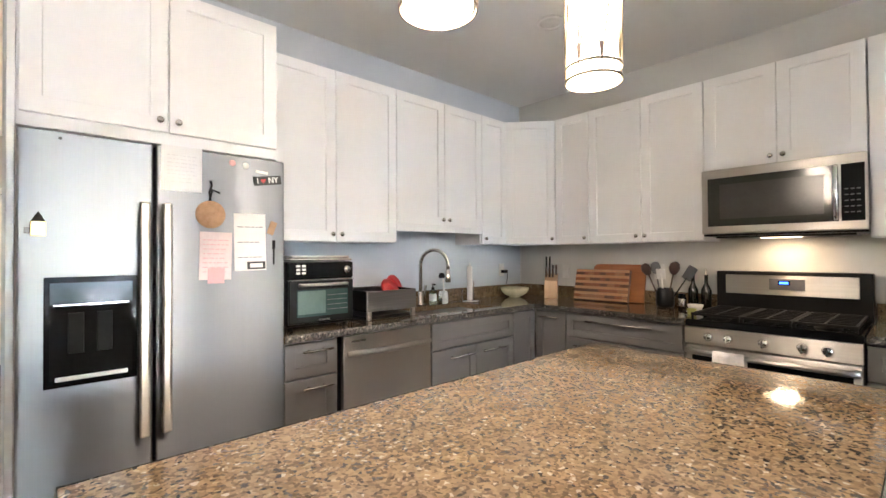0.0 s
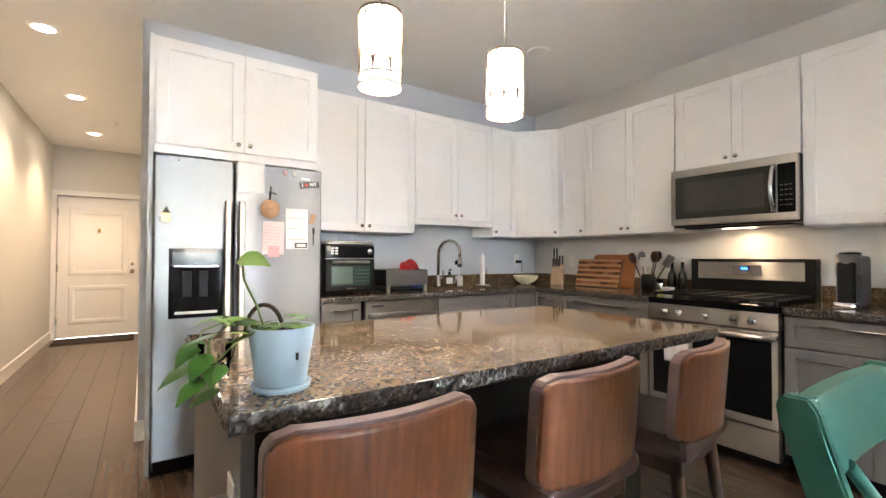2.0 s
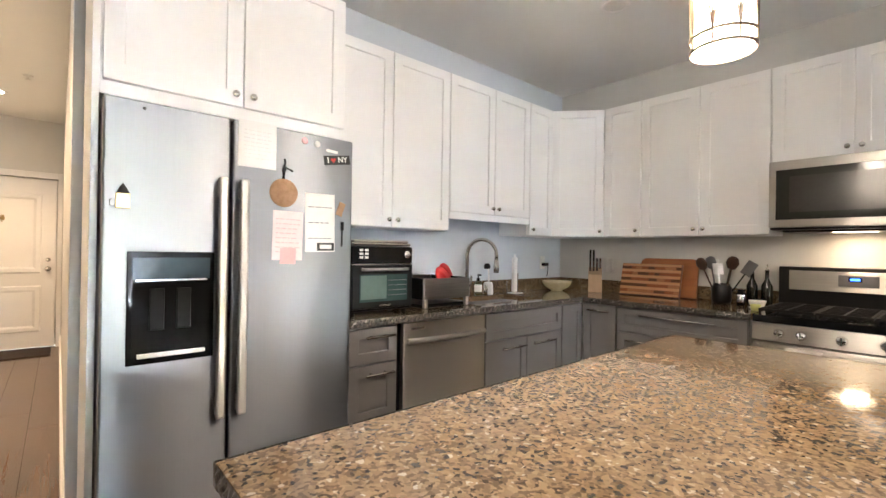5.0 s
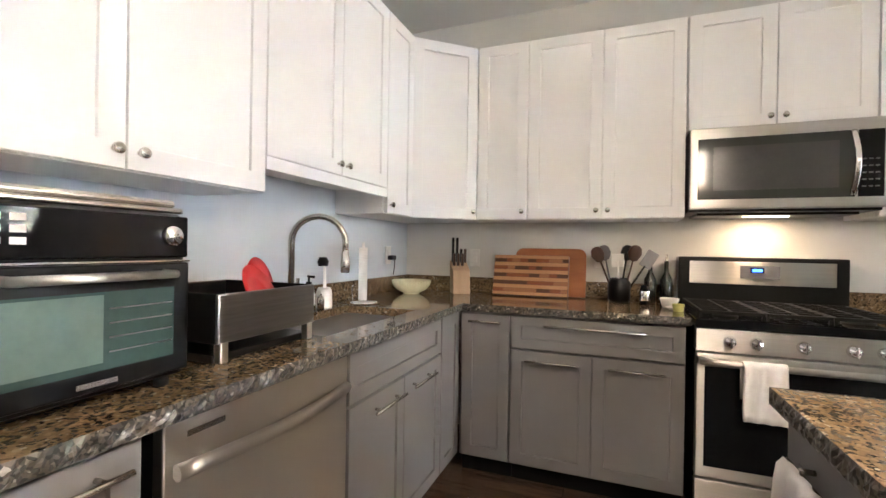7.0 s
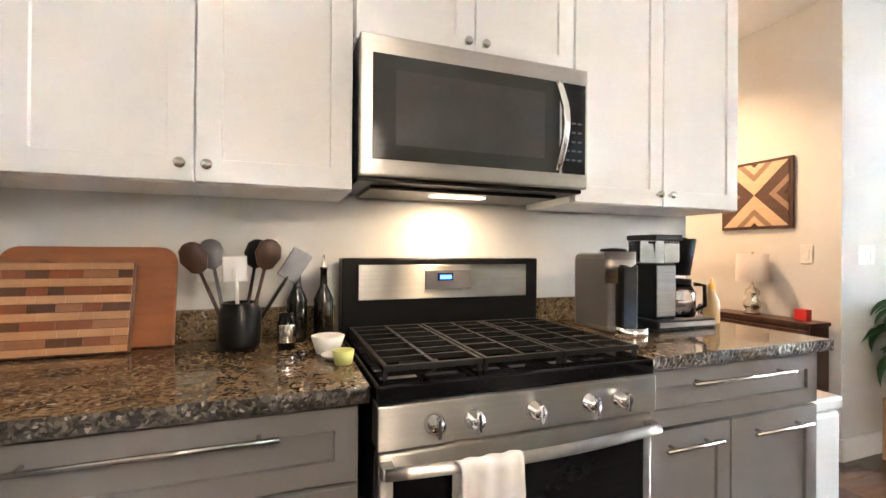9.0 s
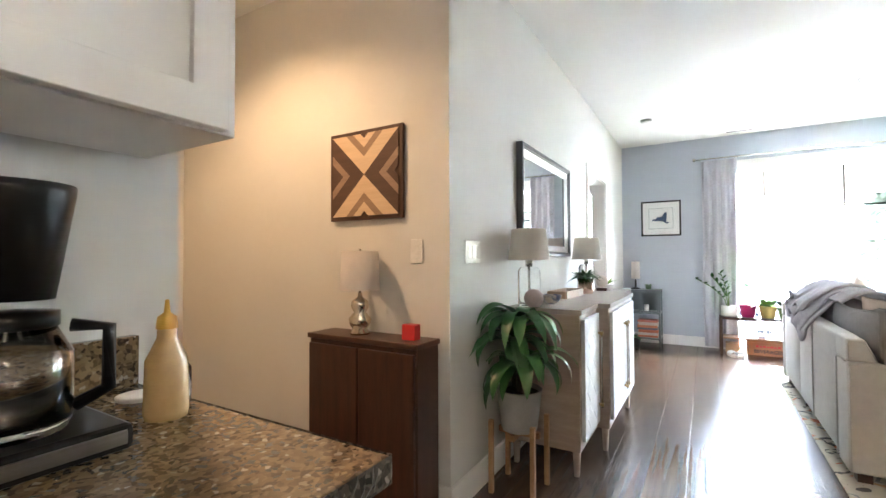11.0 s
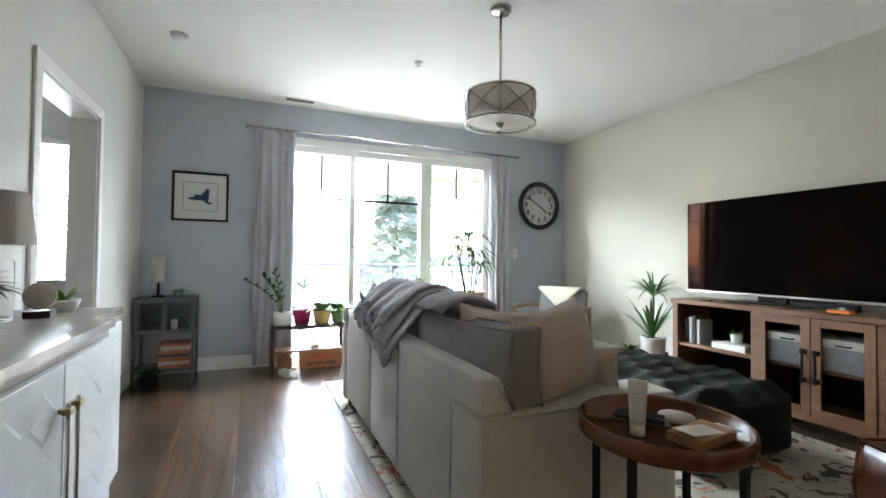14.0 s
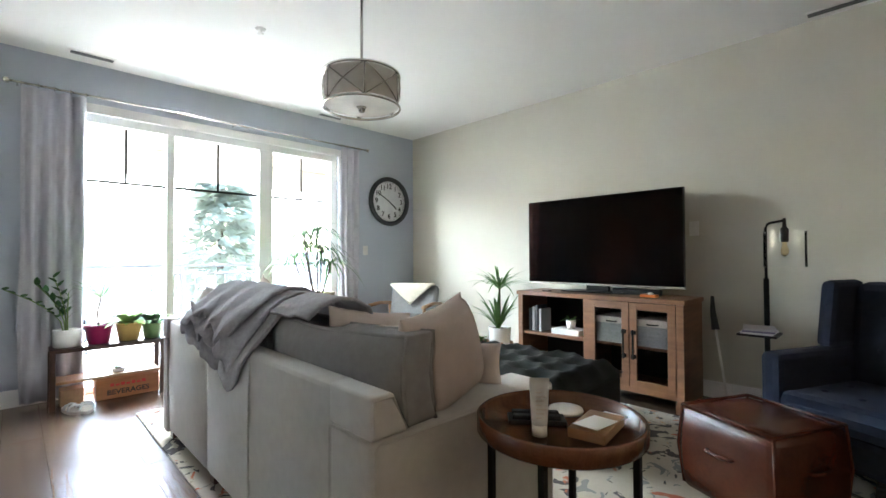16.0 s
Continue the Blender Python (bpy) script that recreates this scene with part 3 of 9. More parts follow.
note = on_fridge("note_paper", 0.585, 1.645, 0.145, 0.18, M["paper"], "translucent white printed sheet on the refrigerator", "paper")
strokes(note, 0.13, 0.15, 8, M["plate"], 1)
pad = on_fridge("note_pad", 0.85, 1.355, 0.135, 0.25, M["paper"], "white magnetic note pad with handwriting", "notepad", -1)
strokes(pad, 0.135, 0.19, 3, M["grey_steel"], 2)
boxpart("printed_strip", (-0.015, -0.0022, -0.12, 0.064, -0.0015, -0.086), M["ink"], pad)
boxpart("printed_mark", (-0.003, -0.0027, -0.112, 0.052, -0.0022, -0.094), M["paper"], pad)
inv = on_fridge("invitation_card", 0.71, 1.295, 0.125, 0.2, material("blush_card", (0.8, 0.68, 0.66), 0.7), "pale pink printed card on the refrigerator", "card", 1)
strokes(inv, 0.125, 0.19, 8, M["pink"], 3)
boxpart("clip_tab", (-0.03, -0.0025, -0.115, 0.035, -0.0016, -0.05), M["pink"], inv)
bm = bmesh.new()
lathe(bm, [(0, 0), (0.049, 0), (0.05, 0.002), (0.049, 0.006), (0, 0.006)], 28)
cork = solo("cork_coaster", bm, material("cork", (0.5, 0.3, 0.17), 0.8, 0, (0.36, 0.2, 0.1), 60, 0.6, 0.3), "round cork disc hanging by a black ribbon", "coaster", m=Matrix.Translation((0.69, FRONT - 0.0005, 1.468)) @ Matrix.Diagonal((1.15, 1, 1.15, 1)) @ pose(0, 0, 0, 90))
bm = bmesh.new()
tube(bm, [(0, 0.05, 0.003), (-0.005, 0.08, 0.004), (0.004, 0.105, 0.004), (0.0, 0.12, 0.004)], 0.0035, 6)
tube(bm, [(-0.004, 0.05, 0.003), (0.004, 0.09, 0.006), (0.03, 0.08, 0.004)], 0.004, 6)
part("ribbon", bm, M["black_matte"], cork)
for mx, mz, name, mat in ((0.775, 1.695, "pink", M["pink"]), (0.83, 1.69, "white", M["plate"])):
    bm = bmesh.new()
    lathe(bm, [(0, 0), (0.013, 0), (0.014, 0.003), (0.012, 0.006), (0, 0.0065)], 18)
    solo("round_magnet", bm, mat, f"small round {name} magnet on the refrigerator", "magnet", "fridge magnets", m=Matrix.Translation((mx, FRONT - 0.0005, mz)) @ pose(0, 0, 0, 90))
ny = on_fridge("bumper_magnet", 0.925, 1.635, 0.125, 0.04, M["ink"], "small black and white rectangular magnet with lettering", "magnet", -9, 0.002)
bm = bmesh.new()
heart = [(0.0115 * (math.sin(a) ** 3), 0.0115 * (0.8125 * math.cos(a) - 0.3125 * math.cos(2 * a) - 0.125 * math.cos(3 * a) - 0.0625 * math.cos(4 * a))) for a in [2 * math.pi * i / 28 for i in range(28)]]
front_ = [bm.verts.new((-0.019 + p[0], -0.0032, p[1])) for p in heart]
back_ = [bm.verts.new((-0.019 + p[0], -0.0026, p[1])) for p in heart]
bm.faces.new(front_[::-1])
for i in range(28):
    bm.faces.new((front_[i], front_[(i + 1) % 28], back_[(i + 1) % 28], back_[i]))
part("heart", bm, M["red"], ny, "red heart shape")
for body, tx in (("I", -0.044), ("NY", 0.026)):
    text_on(body, 0.033, M["paper"], Matrix.Translation((tx, -0.0025, 0)) @ pose(0, 0, 0, 90), "lettering", ny)
on_fridge("white_word_magnet", 0.9, 1.67, 0.055, 0.012, M["paper"], "thin white word magnet", "magnet", 4)
wedge = on_fridge("wooden_magnet", 0.945, 1.42, 0.03, 0.06, M["oak"], "small brown wooden magnet", "magnet", 20, 0.004)
bm = bmesh.new()
box(bm, -0.006, -0.012, 0.0, 0.006, 0, 0.04, 0.003)
box(bm, -0.003, -0.008, -0.07, 0.003, -0.002, 0.0, 0.001)
solo("marker_pen", bm, M["black"], "black pen clipped to the refrigerator", "pen", m=Matrix.Translation((0.952, FRONT - 0.0005, 1.325)))
bird = thing("birdhouse_magnet", "tiny dark brown cottage shaped magnet", "magnet", Matrix.Translation((0.16, FRONT - 0.0005, 1.395)))
boxpart("cottage", (-0.02, -0.012, -0.03, 0.02, 0, 0.02), M["brass"], bird, 0.002)
bm = bmesh.new()
lathe(bm, [(0.026, 0), (0.012, 0.02), (0, 0.034)], 4, Matrix.Translation((0, -0.006, 0.02)) @ Matrix.Diagonal((1, 0.3, 1, 1)) @ pose(0, 0, 0, 0, 0, 45))
part("roof", bm, M["ink"], bird)
boxpart("bench", (-0.035, -0.01, -0.022, -0.02, 0, 0.0), M["grey_steel"], bird, 0.002)
bm = bmesh.new()
lathe(bm, [(0, 0), (0.005, 0), (0.005, 0.003), (0, 0.003)], 12)
solo("dot_magnet", bm, M["ink"], "tiny black dot magnet", "magnet", "fridge magnets", m=Matrix.Translation((0.215, FRONT - 0.0005, 1.705)) @ pose(0, 0, 0, 90))

# dishwasher
dish = thing("dishwasher", "stainless steel dishwasher under the worktop", "dishwasher", facing(1.334, 2.412, 0, "south"))
boxpart("body", (0.004, 0.03, 0.1, 0.6, 0.58, 0.872), M["black"], dish)
boxpart("toe_kick", (0.004, 0.08, 0.001, 0.6, 0.5, 0.1), M["gap_shade"], dish)
door = boxpart("door", (0.002, 0, 0.11, 0.602, 0.03, 0.868), M["steel"], dish, 0.004)
bm = bmesh.new()
tube(bm, [(0.02 + 0.564 * i / 12, -0.012 - 0.03 * math.sin(math.pi * i / 12), 0.775) for i in range(13)], 0.016, 10)
part("handle", bm, M["steel_h"], door, "bowed stainless steel bar handle")
boxpart("vent", (0.05, -0.001, 0.83, 0.14, 0.001, 0.842), M["nickel"], door)

# gas range
rg = thing("gas_range", "stainless steel gas range with black cooktop", "stove", facing(2.945, 1.310, 0, "west"))
W = 0.755
boxpart("body", (0.002, 0.045, 0.02, W - 0.002, 0.66, 0.895), M["black"], rg, 0.003)
boxpart("bottom_drawer", (0.004, 0.0, 0.06, W - 0.004, 0.045, 0.225), M["steel_h"], rg, 0.005, "brushed steel storage drawer")
door = boxpart("oven_door", (0.004, -0.002, 0.235, W - 0.004, 0.045, 0.77), M["steel_h"], rg, 0.006, "oven door with a dark window")
boxpart("window", (0.036, -0.005, 0.285, W - 0.036, -0.001, 0.715), M["black_glass"], door, 0.001)
bm = bmesh.new()
tube(bm, [(0.012 + (W - 0.024) * i / 14, -0.032 - 0.026 * math.sin(math.pi * i / 14), 0.742) for i in range(15)], 0.013, 10)
for x in (0.02, W - 0.02):
    box(bm, x - 0.014, -0.035, 0.728, x + 0.014, 0.0, 0.756, 0.003)
part("handle", bm, M["steel_h"], door, "bowed stainless steel handle")
bm = bmesh.new()
vs = box(bm, 0.0, -0.012, 0.78, W, 0.05, 0.875, 0.003)
panel = part("control_panel", bm, M["steel_h"], rg, "slanted steel control panel")
for f in (0.165, 0.29, 0.50, 0.71, 0.835):
    bm = bmesh.new()
    lathe(bm, [(0.024, 0), (0.024, 0.006), (0.019, 0.01), (0.0175, 0.03), (0.0, 0.031)], 20, Matrix.Translation((W * f, -0.012, 0.828)) @ pose(0, 0, 0, 90))
    box(bm, W * f - 0.004, -0.052, 0.806, W * f + 0.004, -0.036, 0.85, 0.002)
    part("knob", bm, M["chrome"], panel, "polished steel burner knob")
boxpart("cooktop", (0.0, -0.005, 0.876, W, 0.565, 0.917), M["black_glass"], rg, 0.006, "glossy black cooktop")
for k, (x0, x1) in enumerate(((0.02, 0.262), (0.267, 0.488), (0.493, W - 0.02))):
    bm = bmesh.new()
    for y in (0.035, 0.545):
        box(bm, x0, y - 0.006, 0.936, x1, y + 0.006, 0.95, 0.002)
    for x in (x0 + 0.006, x1 - 0.006):
        box(bm, x - 0.006, 0.035, 0.936, x + 0.006, 0.545, 0.95, 0.002)
    for j in range(1, 7):
        yy = 0.035 + 0.51 * j / 7
        box(bm, x0, yy - 0.004, 0.938, x1, yy + 0.004, 0.951, 0.001)
    mx = (x0 + x1) / 2
    box(bm, mx - 0.005, 0.035, 0.937, mx + 0.005, 0.545, 0.95, 0.001)
    for x in (x0 + 0.006, x1 - 0.006):
        for y in (0.04, 0.54):
            box(bm, x - 0.005, y - 0.005, 0.916, x + 0.005, y + 0.005, 0.94)
    part("grate", bm, M["iron"], rg, "black cast iron grate")
for bx, by, r in ((0.14, 0.15, 0.045), (0.14, 0.42, 0.04), (0.378, 0.29, 0.05), (0.615, 0.15, 0.05), (0.615, 0.42, 0.035)):
    bm = bmesh.new()
    lathe(bm, [(r * 1.15, 0.916), (r * 1.1, 0.924), (r, 0.926), (r * 0.95, 0.932), (0, 0.933)], 22, Matrix.Translation((bx, by, 0)))
    part("burner", bm, M["iron"], rg)
bm = bmesh.new()
box(bm, 0.0, 0.575, 0.90, W, 0.665, 1.178, 0.006)
bg = part("backguard", bm, M["black"], rg, "black backguard with steel face")
boxpart("face", (0.055, 0.568, 1.035, W - 0.055, 0.576, 1.155), M["steel_h"], bg, 0.002, "brushed steel fascia")
boxpart("display", (0.29, 0.564, 1.068, 0.465, 0.569, 1.135), M["grey_steel"], bg, 0.001)
boxpart("clock_display", (0.335, 0.562, 1.098, 0.395, 0.5645, 1.125), M["black_glass"], bg)
boxpart("clock_digits", (0.343, 0.5595, 1.104, 0.387, 0.5605, 1.118), M["glow_blue"], bg)
# dish towel over the oven handle
M["terry"] = material("white_terry", (0.82, 0.79, 0.76), 0.95, 0, (0.74, 0.71, 0.68), 40, 0.7, 0.6, 500)


def cloth_strip(bm, x0, x1, path, waves=3, amp=0.004, n=16):
    rows = []
    for j, (y, z) in enumerate(path):
        rows.append([bm.verts.new((x0 + (x1 - x0) * i / n + 0.006 * math.sin(j * 0.7) * (i / n - 0.5), y - amp * (1 + math.sin(waves * 2 * math.pi * i / n + j * 0.15)), z)) for i in range(n + 1)])
    for a, b in zip(rows, rows[1:]):
        for i in range(n):
            f = bm.faces.new((a[i], a[i + 1], b[i + 1], b[i]))
            f.smooth = True


bm = bmesh.new()
cloth_strip(bm, 0.16, 0.31, [(-0.03, 0.60), (-0.033, 0.68), (-0.037, 0.73), (-0.045, 0.758), (-0.06, 0.764), (-0.075, 0.757)] + [(-0.08 - 0.002 * (i % 3), 0.74 - 0.027 * i) for i in range(9)])
towel = solo("dish_towel", bm, M["terry"], "white terry dish towel hanging over the oven handle", "towel", m=rg.matrix_basis)
sol = towel.modifiers.new("thickness", "SOLIDIFY")
sol.thickness = 0.005

# microwave
mw = thing("microwave_oven", "stainless steel over the range microwave", "microwave", facing(3.226, 1.304, 0, "west"))
boxpart("body", (0.002, 0.03, 1.40, 0.752, 0.39, 1.808), M["black"], mw, 0.003)
door = boxpart("front", (0.0, 0, 1.412, 0.754, 0.03, 1.806), M["steel_h"], mw, 0.006, "brushed steel front")
boxpart("window", (0.035, -0.003, 1.458, 0.642, 0.001, 1.752), material("smoked_glass", (0.03, 0.03, 0.028), 0.1, 0, (0.027, 0.027, 0.025)), door, 0.001, "dark glass window")
boxpart("window_mesh", (0.1, -0.0042, 1.50, 0.585, -0.003, 1.71), material("dark_mesh", (0.048, 0.047, 0.044), 0.2), door)
boxpart("control_panel", (0.652, -0.003, 1.458, 0.742, 0.001, 1.752), M["black_glass"], door, 0.001)
bm = bmesh.new()
for r_ in range(5):
    for c_ in range(3):
        box(bm, 0.665 + c_ * 0.023, -0.0036, 1.50 + r_ * 0.03, 0.68 + c_ * 0.023, -0.003, 1.506 + r_ * 0.03)
tagged(part("keypad_print", bm, material("dim_print", (0.06, 0.06, 0.062), 0.4), door), kind="stuff")
bm = bmesh.new()
tube(bm, [(0.632, -0.008 - 0.045 * math.sin(math.pi * i / 12), 1.468 + 0.28 * i / 12) for i in range(13)], 0.012, 10)
part("handle", bm, M["chrome"], door, "bowed vertical steel handle")
boxpart("vent_grille", (0.05, 0.1, 1.388, 0.70, 0.36, 1.401), M["black"], mw, 0.001)
boxpart("task_light", (0.27, 0.17, 1.385, 0.46, 0.205, 1.3885), glow("hood_lens", (1, 0.75, 0.45), 0.15), mw, 0.0, "lit task light lens")

# sink and faucet
sk = thing("sink", "stainless steel undermount sink", "sink")
bm = bmesh.new()
box(bm, SX0 - 0.01, SY0 - 0.01, 0.68, SX1 + 0.01, SY1 + 0.01, 0.876)
bm.faces.ensure_lookup_table()
bmesh.ops.delete(bm, geom=[f for f in bm.faces if f.calc_center_median().z > 0.87], context="FACES")
ob = part("basin", bm, M["steel"], sk)
ob.modifiers.new("thickness", "SOLIDIFY").thickness = 0.003
bm = bmesh.new()
lathe(bm, [(0.0, 0.684), (0.04, 0.684), (0.045, 0.687), (0.0, 0.6872)], 20, Matrix.Translation((2.29, 2.68, 0)))
part("drain", bm, M["chrome"], sk)
fc = thing("faucet", "brushed steel gooseneck kitchen faucet", "faucet", pose(2.27, 2.915, 0.914, 0, 0, 22) @ Matrix.Diagonal((1.08, 1.08, 1.05, 1)))
bm = bmesh.new()
lathe(bm, [(0, 0), (0.027, 0), (0.027, 0.008), (0.02, 0.02), (0.019, 0.09), (0.014, 0.1), (0, 0.1)], 20)
part("base", bm, M["nickel"], fc)
bm = bmesh.new()
tube(bm, [(0, 0, 0.09), (0, 0, 0.29)] + [(0, -0.105 + 0.105 * math.cos(radians(a)), 0.29 + 0.105 * math.sin(radians(a))) for a in range(15, 181, 15)] + [(0, -0.21, 0.25)], 0.0125, 12)
part("spout", bm, M["nickel"], fc)
bm = bmesh.new()
lathe(bm, [(0.0, 0), (0.017, 0), (0.019, 0.03), (0.014, 0.09), (0, 0.09)], 16, Matrix.Translation((0, -0.21, 0.17)))
part("spray_head", bm, M["nickel"], fc)
bm = bmesh.new()
tube(bm, [(0.018, 0, 0.05), (0.05, -0.004, 0.07), (0.065, -0.006, 0.14)], 0.008, 8)
part("lever", bm, M["nickel"], fc)

# ---- kitchen: things on the worktop ----
ZT = 0.9142


def turned(name, profile, mat, x, y, z, label, category, seg=24, group="", sx=1.0, sy=1.0):
    bm = bmesh.new()
    lathe(bm, profile, seg, Matrix.Diagonal((sx, sy, 1, 1)))
    return solo(name, bm, mat, label, category, group, m=Matrix.Translation((x, y, z)))


def bowl_profile(r, h, foot=0.4, t=0.006):
    outer = [(0, 0), (r * foot, 0), (r * foot, h * 0.08)] + [(r * (foot + (1 - foot) * math.sin(math.pi / 2 * u)), h * (0.08 + 0.92 * u ** 1.4)) for u in (0.2, 0.4, 0.6, 0.8, 1)]
    return outer + [(r - t, h)] + [((r - t) * (foot + (1 - foot) * math.sin(math.pi / 2 * u)), h * (0.12 + 0.88 * u ** 1.4)) for u in (0.8, 0.6, 0.4, 0.2)] + [(0, h * 0.14)]


ov = thing("countertop_oven", "black countertop air fryer oven with a glass door", "oven", facing(1.062, 2.47, ZT, "south"))
boxpart("body", (0, 0.012, 0.02, 0.37, 0.37, 0.35), M["black"], ov, 0.012)
boxpart("control_panel", (0.004, 0, 0.262, 0.366, 0.014, 0.345), M["black_glass"], ov, 0.004)
bm = bmesh.new()
for r_ in range(3):
    for c_ in range(2):
        box(bm, 0.045 + c_ * 0.03, -0.0012, 0.285 + r_ * 0.018, 0.065 + c_ * 0.03, 0.0002, 0.296 + r_ * 0.018, 0.0005)
part("buttons", bm, M["plate"], ov, "six small lit buttons")
bm = bmesh.new()
lathe(bm, [(0.02, 0), (0.02, 0.012), (0.016, 0.018), (0, 0.018)], 20, Matrix.Translation((0.325, 0, 0.305)) @ pose(0, 0, 0, 90))
part("dial", bm, M["chrome"], ov, "round chrome dial")
door = boxpart("door", (0.006, -0.006, 0.035, 0.364, 0.012, 0.252), M["black"], ov, 0.004)
# the window's greenish reflection is put into its base colour
boxpart("window", (0.045, -0.0075, 0.07, 0.33, -0.0055, 0.205), material("teal_reflection_glass", (0.05, 0.085, 0.08), 0.08), door)
bm = bmesh.new()
for z in (0.10, 0.125, 0.15, 0.175):
    tube(bm, [(0.21, -0.0078, z), (0.325, -0.0078, z)], 0.0012, 5)
tagged(part("rack_wires", bm, M["grey_steel"], door), kind="stuff")
bm = bmesh.new()
tube(bm, [(0.06, -0.006, 0.232), (0.06, -0.04, 0.232), (0.31, -0.04, 0.232), (0.31, -0.006, 0.232)], 0.008, 10)
part("handle", bm, M["steel_h"], door, "steel bar handle")
boxpart("trim_line", (0.002, -0.003, 0.2535, 0.368, 0.012, 0.2575), M["chrome"], ov, 0.0008, "thin polished trim line")
# flat pale patch painted as a reflection on the window
bm = bmesh.new()
box(bm, 0.05, -0.0082, 0.083, 0.2, -0.0074, 0.2, 0.0003)
part("reflection_patch", bm, material("pale_reflection", (0.13, 0.19, 0.17), 0.15), door, "pale reflection painted on the window")
boxpart("badge", (0.16, -0.0075, 0.045, 0.225, -0.0055, 0.054), M["nickel"], door)
for fx in (0.03, 0.34):
    for fy in (0.04, 0.33):
        bm = bmesh.new()
        cyl(bm, fx, fy, 0, 0.022, 0.014, 12)
        part("foot", bm, M["black_matte"], ov)
bm = bmesh.new()
box(bm, 0, 0, 0, 0.35, 0.3, 0.012, 0.004)
box(bm, 0.01, 0.01, 0.012, 0.34, 0.29, 0.028, 0.006)
solo("baking_tray", bm, M["nickel"], "stack of flat aluminium baking trays on the oven", "tray", m=Matrix.Translation((1.09, 2.50, ZT + 0.352)))

rack = thing("dish_rack", "dark steel dish drying rack with a red plate", "dish rack", facing(1.55, 2.52, ZT, "south"))
for d in [(0, 0, 0.05, 0.36, 0.012, 0.17), (0, 0.36, 0.05, 0.36, 0.372, 0.17)]:
    boxpart("long_side", d, M["dark_steel"], rack, 0.004, "dark brushed steel side panel")
bm = bmesh.new()
for d in [(0, 0.012, 0.05, 0.01, 0.36, 0.17), (0.35, 0.012, 0.05, 0.36, 0.36, 0.17), (0.01, 0.012, 0.05, 0.35, 0.36, 0.06)]:
    box(bm, *d, 0.002)
part("basket", bm, M["black_matte"], rack, "black basket of the rack")
for fx in (0.02, 0.34):
    for fy in (0.01, 0.36):
        boxpart("leg", (fx - 0.012, fy - 0.01, 0.002, fx + 0.012, fy + 0.014, 0.055), M["steel"], rack, 0.003)
boxpart("drain_tray", (0.0, 0.02, 0.002, 0.36, 0.36, 0.022), M["black"], rack, 0.004)
bm = bmesh.new()
lathe(bm, [(0, 0), (0.05, 0), (0.09, 0.012), (0.091, 0.014), (0.05, 0.004), (0, 0.004)], 26)
solo("red_plate", bm, M["red"], "red plastic plate standing in the dish rack", "plate", m=Matrix.Translation((1.86, 2.70, ZT + 0.16)) @ pose(0, 0, 0, 75, 0, 20))
bm = bmesh.new()
lathe(bm, [(0, 0), (0.05, 0), (0.09, 0.012), (0.091, 0.014), (0.05, 0.004), (0, 0.004)], 26)
solo("red_plate", bm, M["red"], "red plastic plate leaning in the dish rack", "plate", m=Matrix.Translation((1.78, 2.62, ZT + 0.145)) @ pose(0, 0, 0, 62, 0, 20))
bm = bmesh.new()
box(bm, 0, 0, 0, 0.1, 0.06, 0.03, 0.008)
solo("blue_sponge_holder", bm, material("blue_plastic", (0.03, 0.1, 0.4), 0.4), "blue plastic sponge dish beside the sink", "sponge dish", m=Matrix.Translation((1.99, 2.90, ZT)))
soap = turned("soap_bottle", [(0, 0), (0.027, 0), (0.029, 0.01), (0.029, 0.09), (0.022, 0.105), (0.01, 0.11), (0.01, 0.118), (0, 0.118)], glass("pale_green_glass", (0.75, 0.9, 0.78), 0.1), 2.40, 2.925, ZT, "clear soap bottle with a black pump", "soap bottle")
bm = bmesh.new()
tube(bm, [(0, 0, 0.118), (0, 0, 0.15)], 0.005, 8)
tube(bm, [(0, 0.006, 0.152), (0, -0.03, 0.15)], 0.006, 8)
cyl(bm, 0, 0, 0.115, 0.128, 0.013, 14)
part("pump", bm, M["black"], soap, "black plastic pump")
bm = bmesh.new()
lathe(bm, [(0.0292, 0.025), (0.0294, 0.026), (0.0294, 0.075), (0.0292, 0.076)], 24)
part("label", bm, M["paper"], soap, "pale paper label")
turned("brush_holder", [(0, 0), (0.036, 0), (0.038, 0.01), (0.036, 0.075), (0.028, 0.095), (0.026, 0.095), (0.033, 0.07), (0, 0.01)], M["plate"], 2.50, 2.915, ZT, "white ceramic brush holder", "holder")
brush = thing("dish_brush", "white handled dish brush standing in the holder", "brush", Matrix.Translation((2.50, 2.915, ZT + 0.012)))
bm = bmesh.new()
tube(bm, [(0, 0, 0), (0.004, 0, 0.12), (-0.01, -0.006, 0.2)], 0.008, 8, 0.006)
part("handle", bm, M["paper"], brush)
bm = bmesh.new()
lathe(bm, [(0, 0), (0.022, 0.0), (0.026, 0.02), (0.018, 0.04), (0, 0.042)], 14, Matrix.Translation((-0.025, -0.01, 0.185)))
part("bristles", bm, M["black_matte"], brush, "dark round bristle head")
bm = bmesh.new()
lathe(bm, [(0, 0), (0.016, 0), (0.017, 0.045), (0.012, 0.06), (0.006, 0.062), (0, 0.075)], 14)
solo("small_dispenser", bm, M["nickel"], "small nickel soap dispenser at the sink", "dispenser", m=Matrix.Translation((2.455, 2.90, ZT)))
pt = thing("paper_towel_holder", "steel paper towel stand with a thin white roll", "paper towel holder", Matrix.Translation((2.72, 2.84, ZT)))
bm = bmesh.new()
lathe(bm, [(0, 0), (0.075, 0), (0.078, 0.006), (0.07, 0.012), (0.012, 0.016), (0, 0.016)], 28)
part("base", bm, M["chrome"], pt)
bm = bmesh.new()
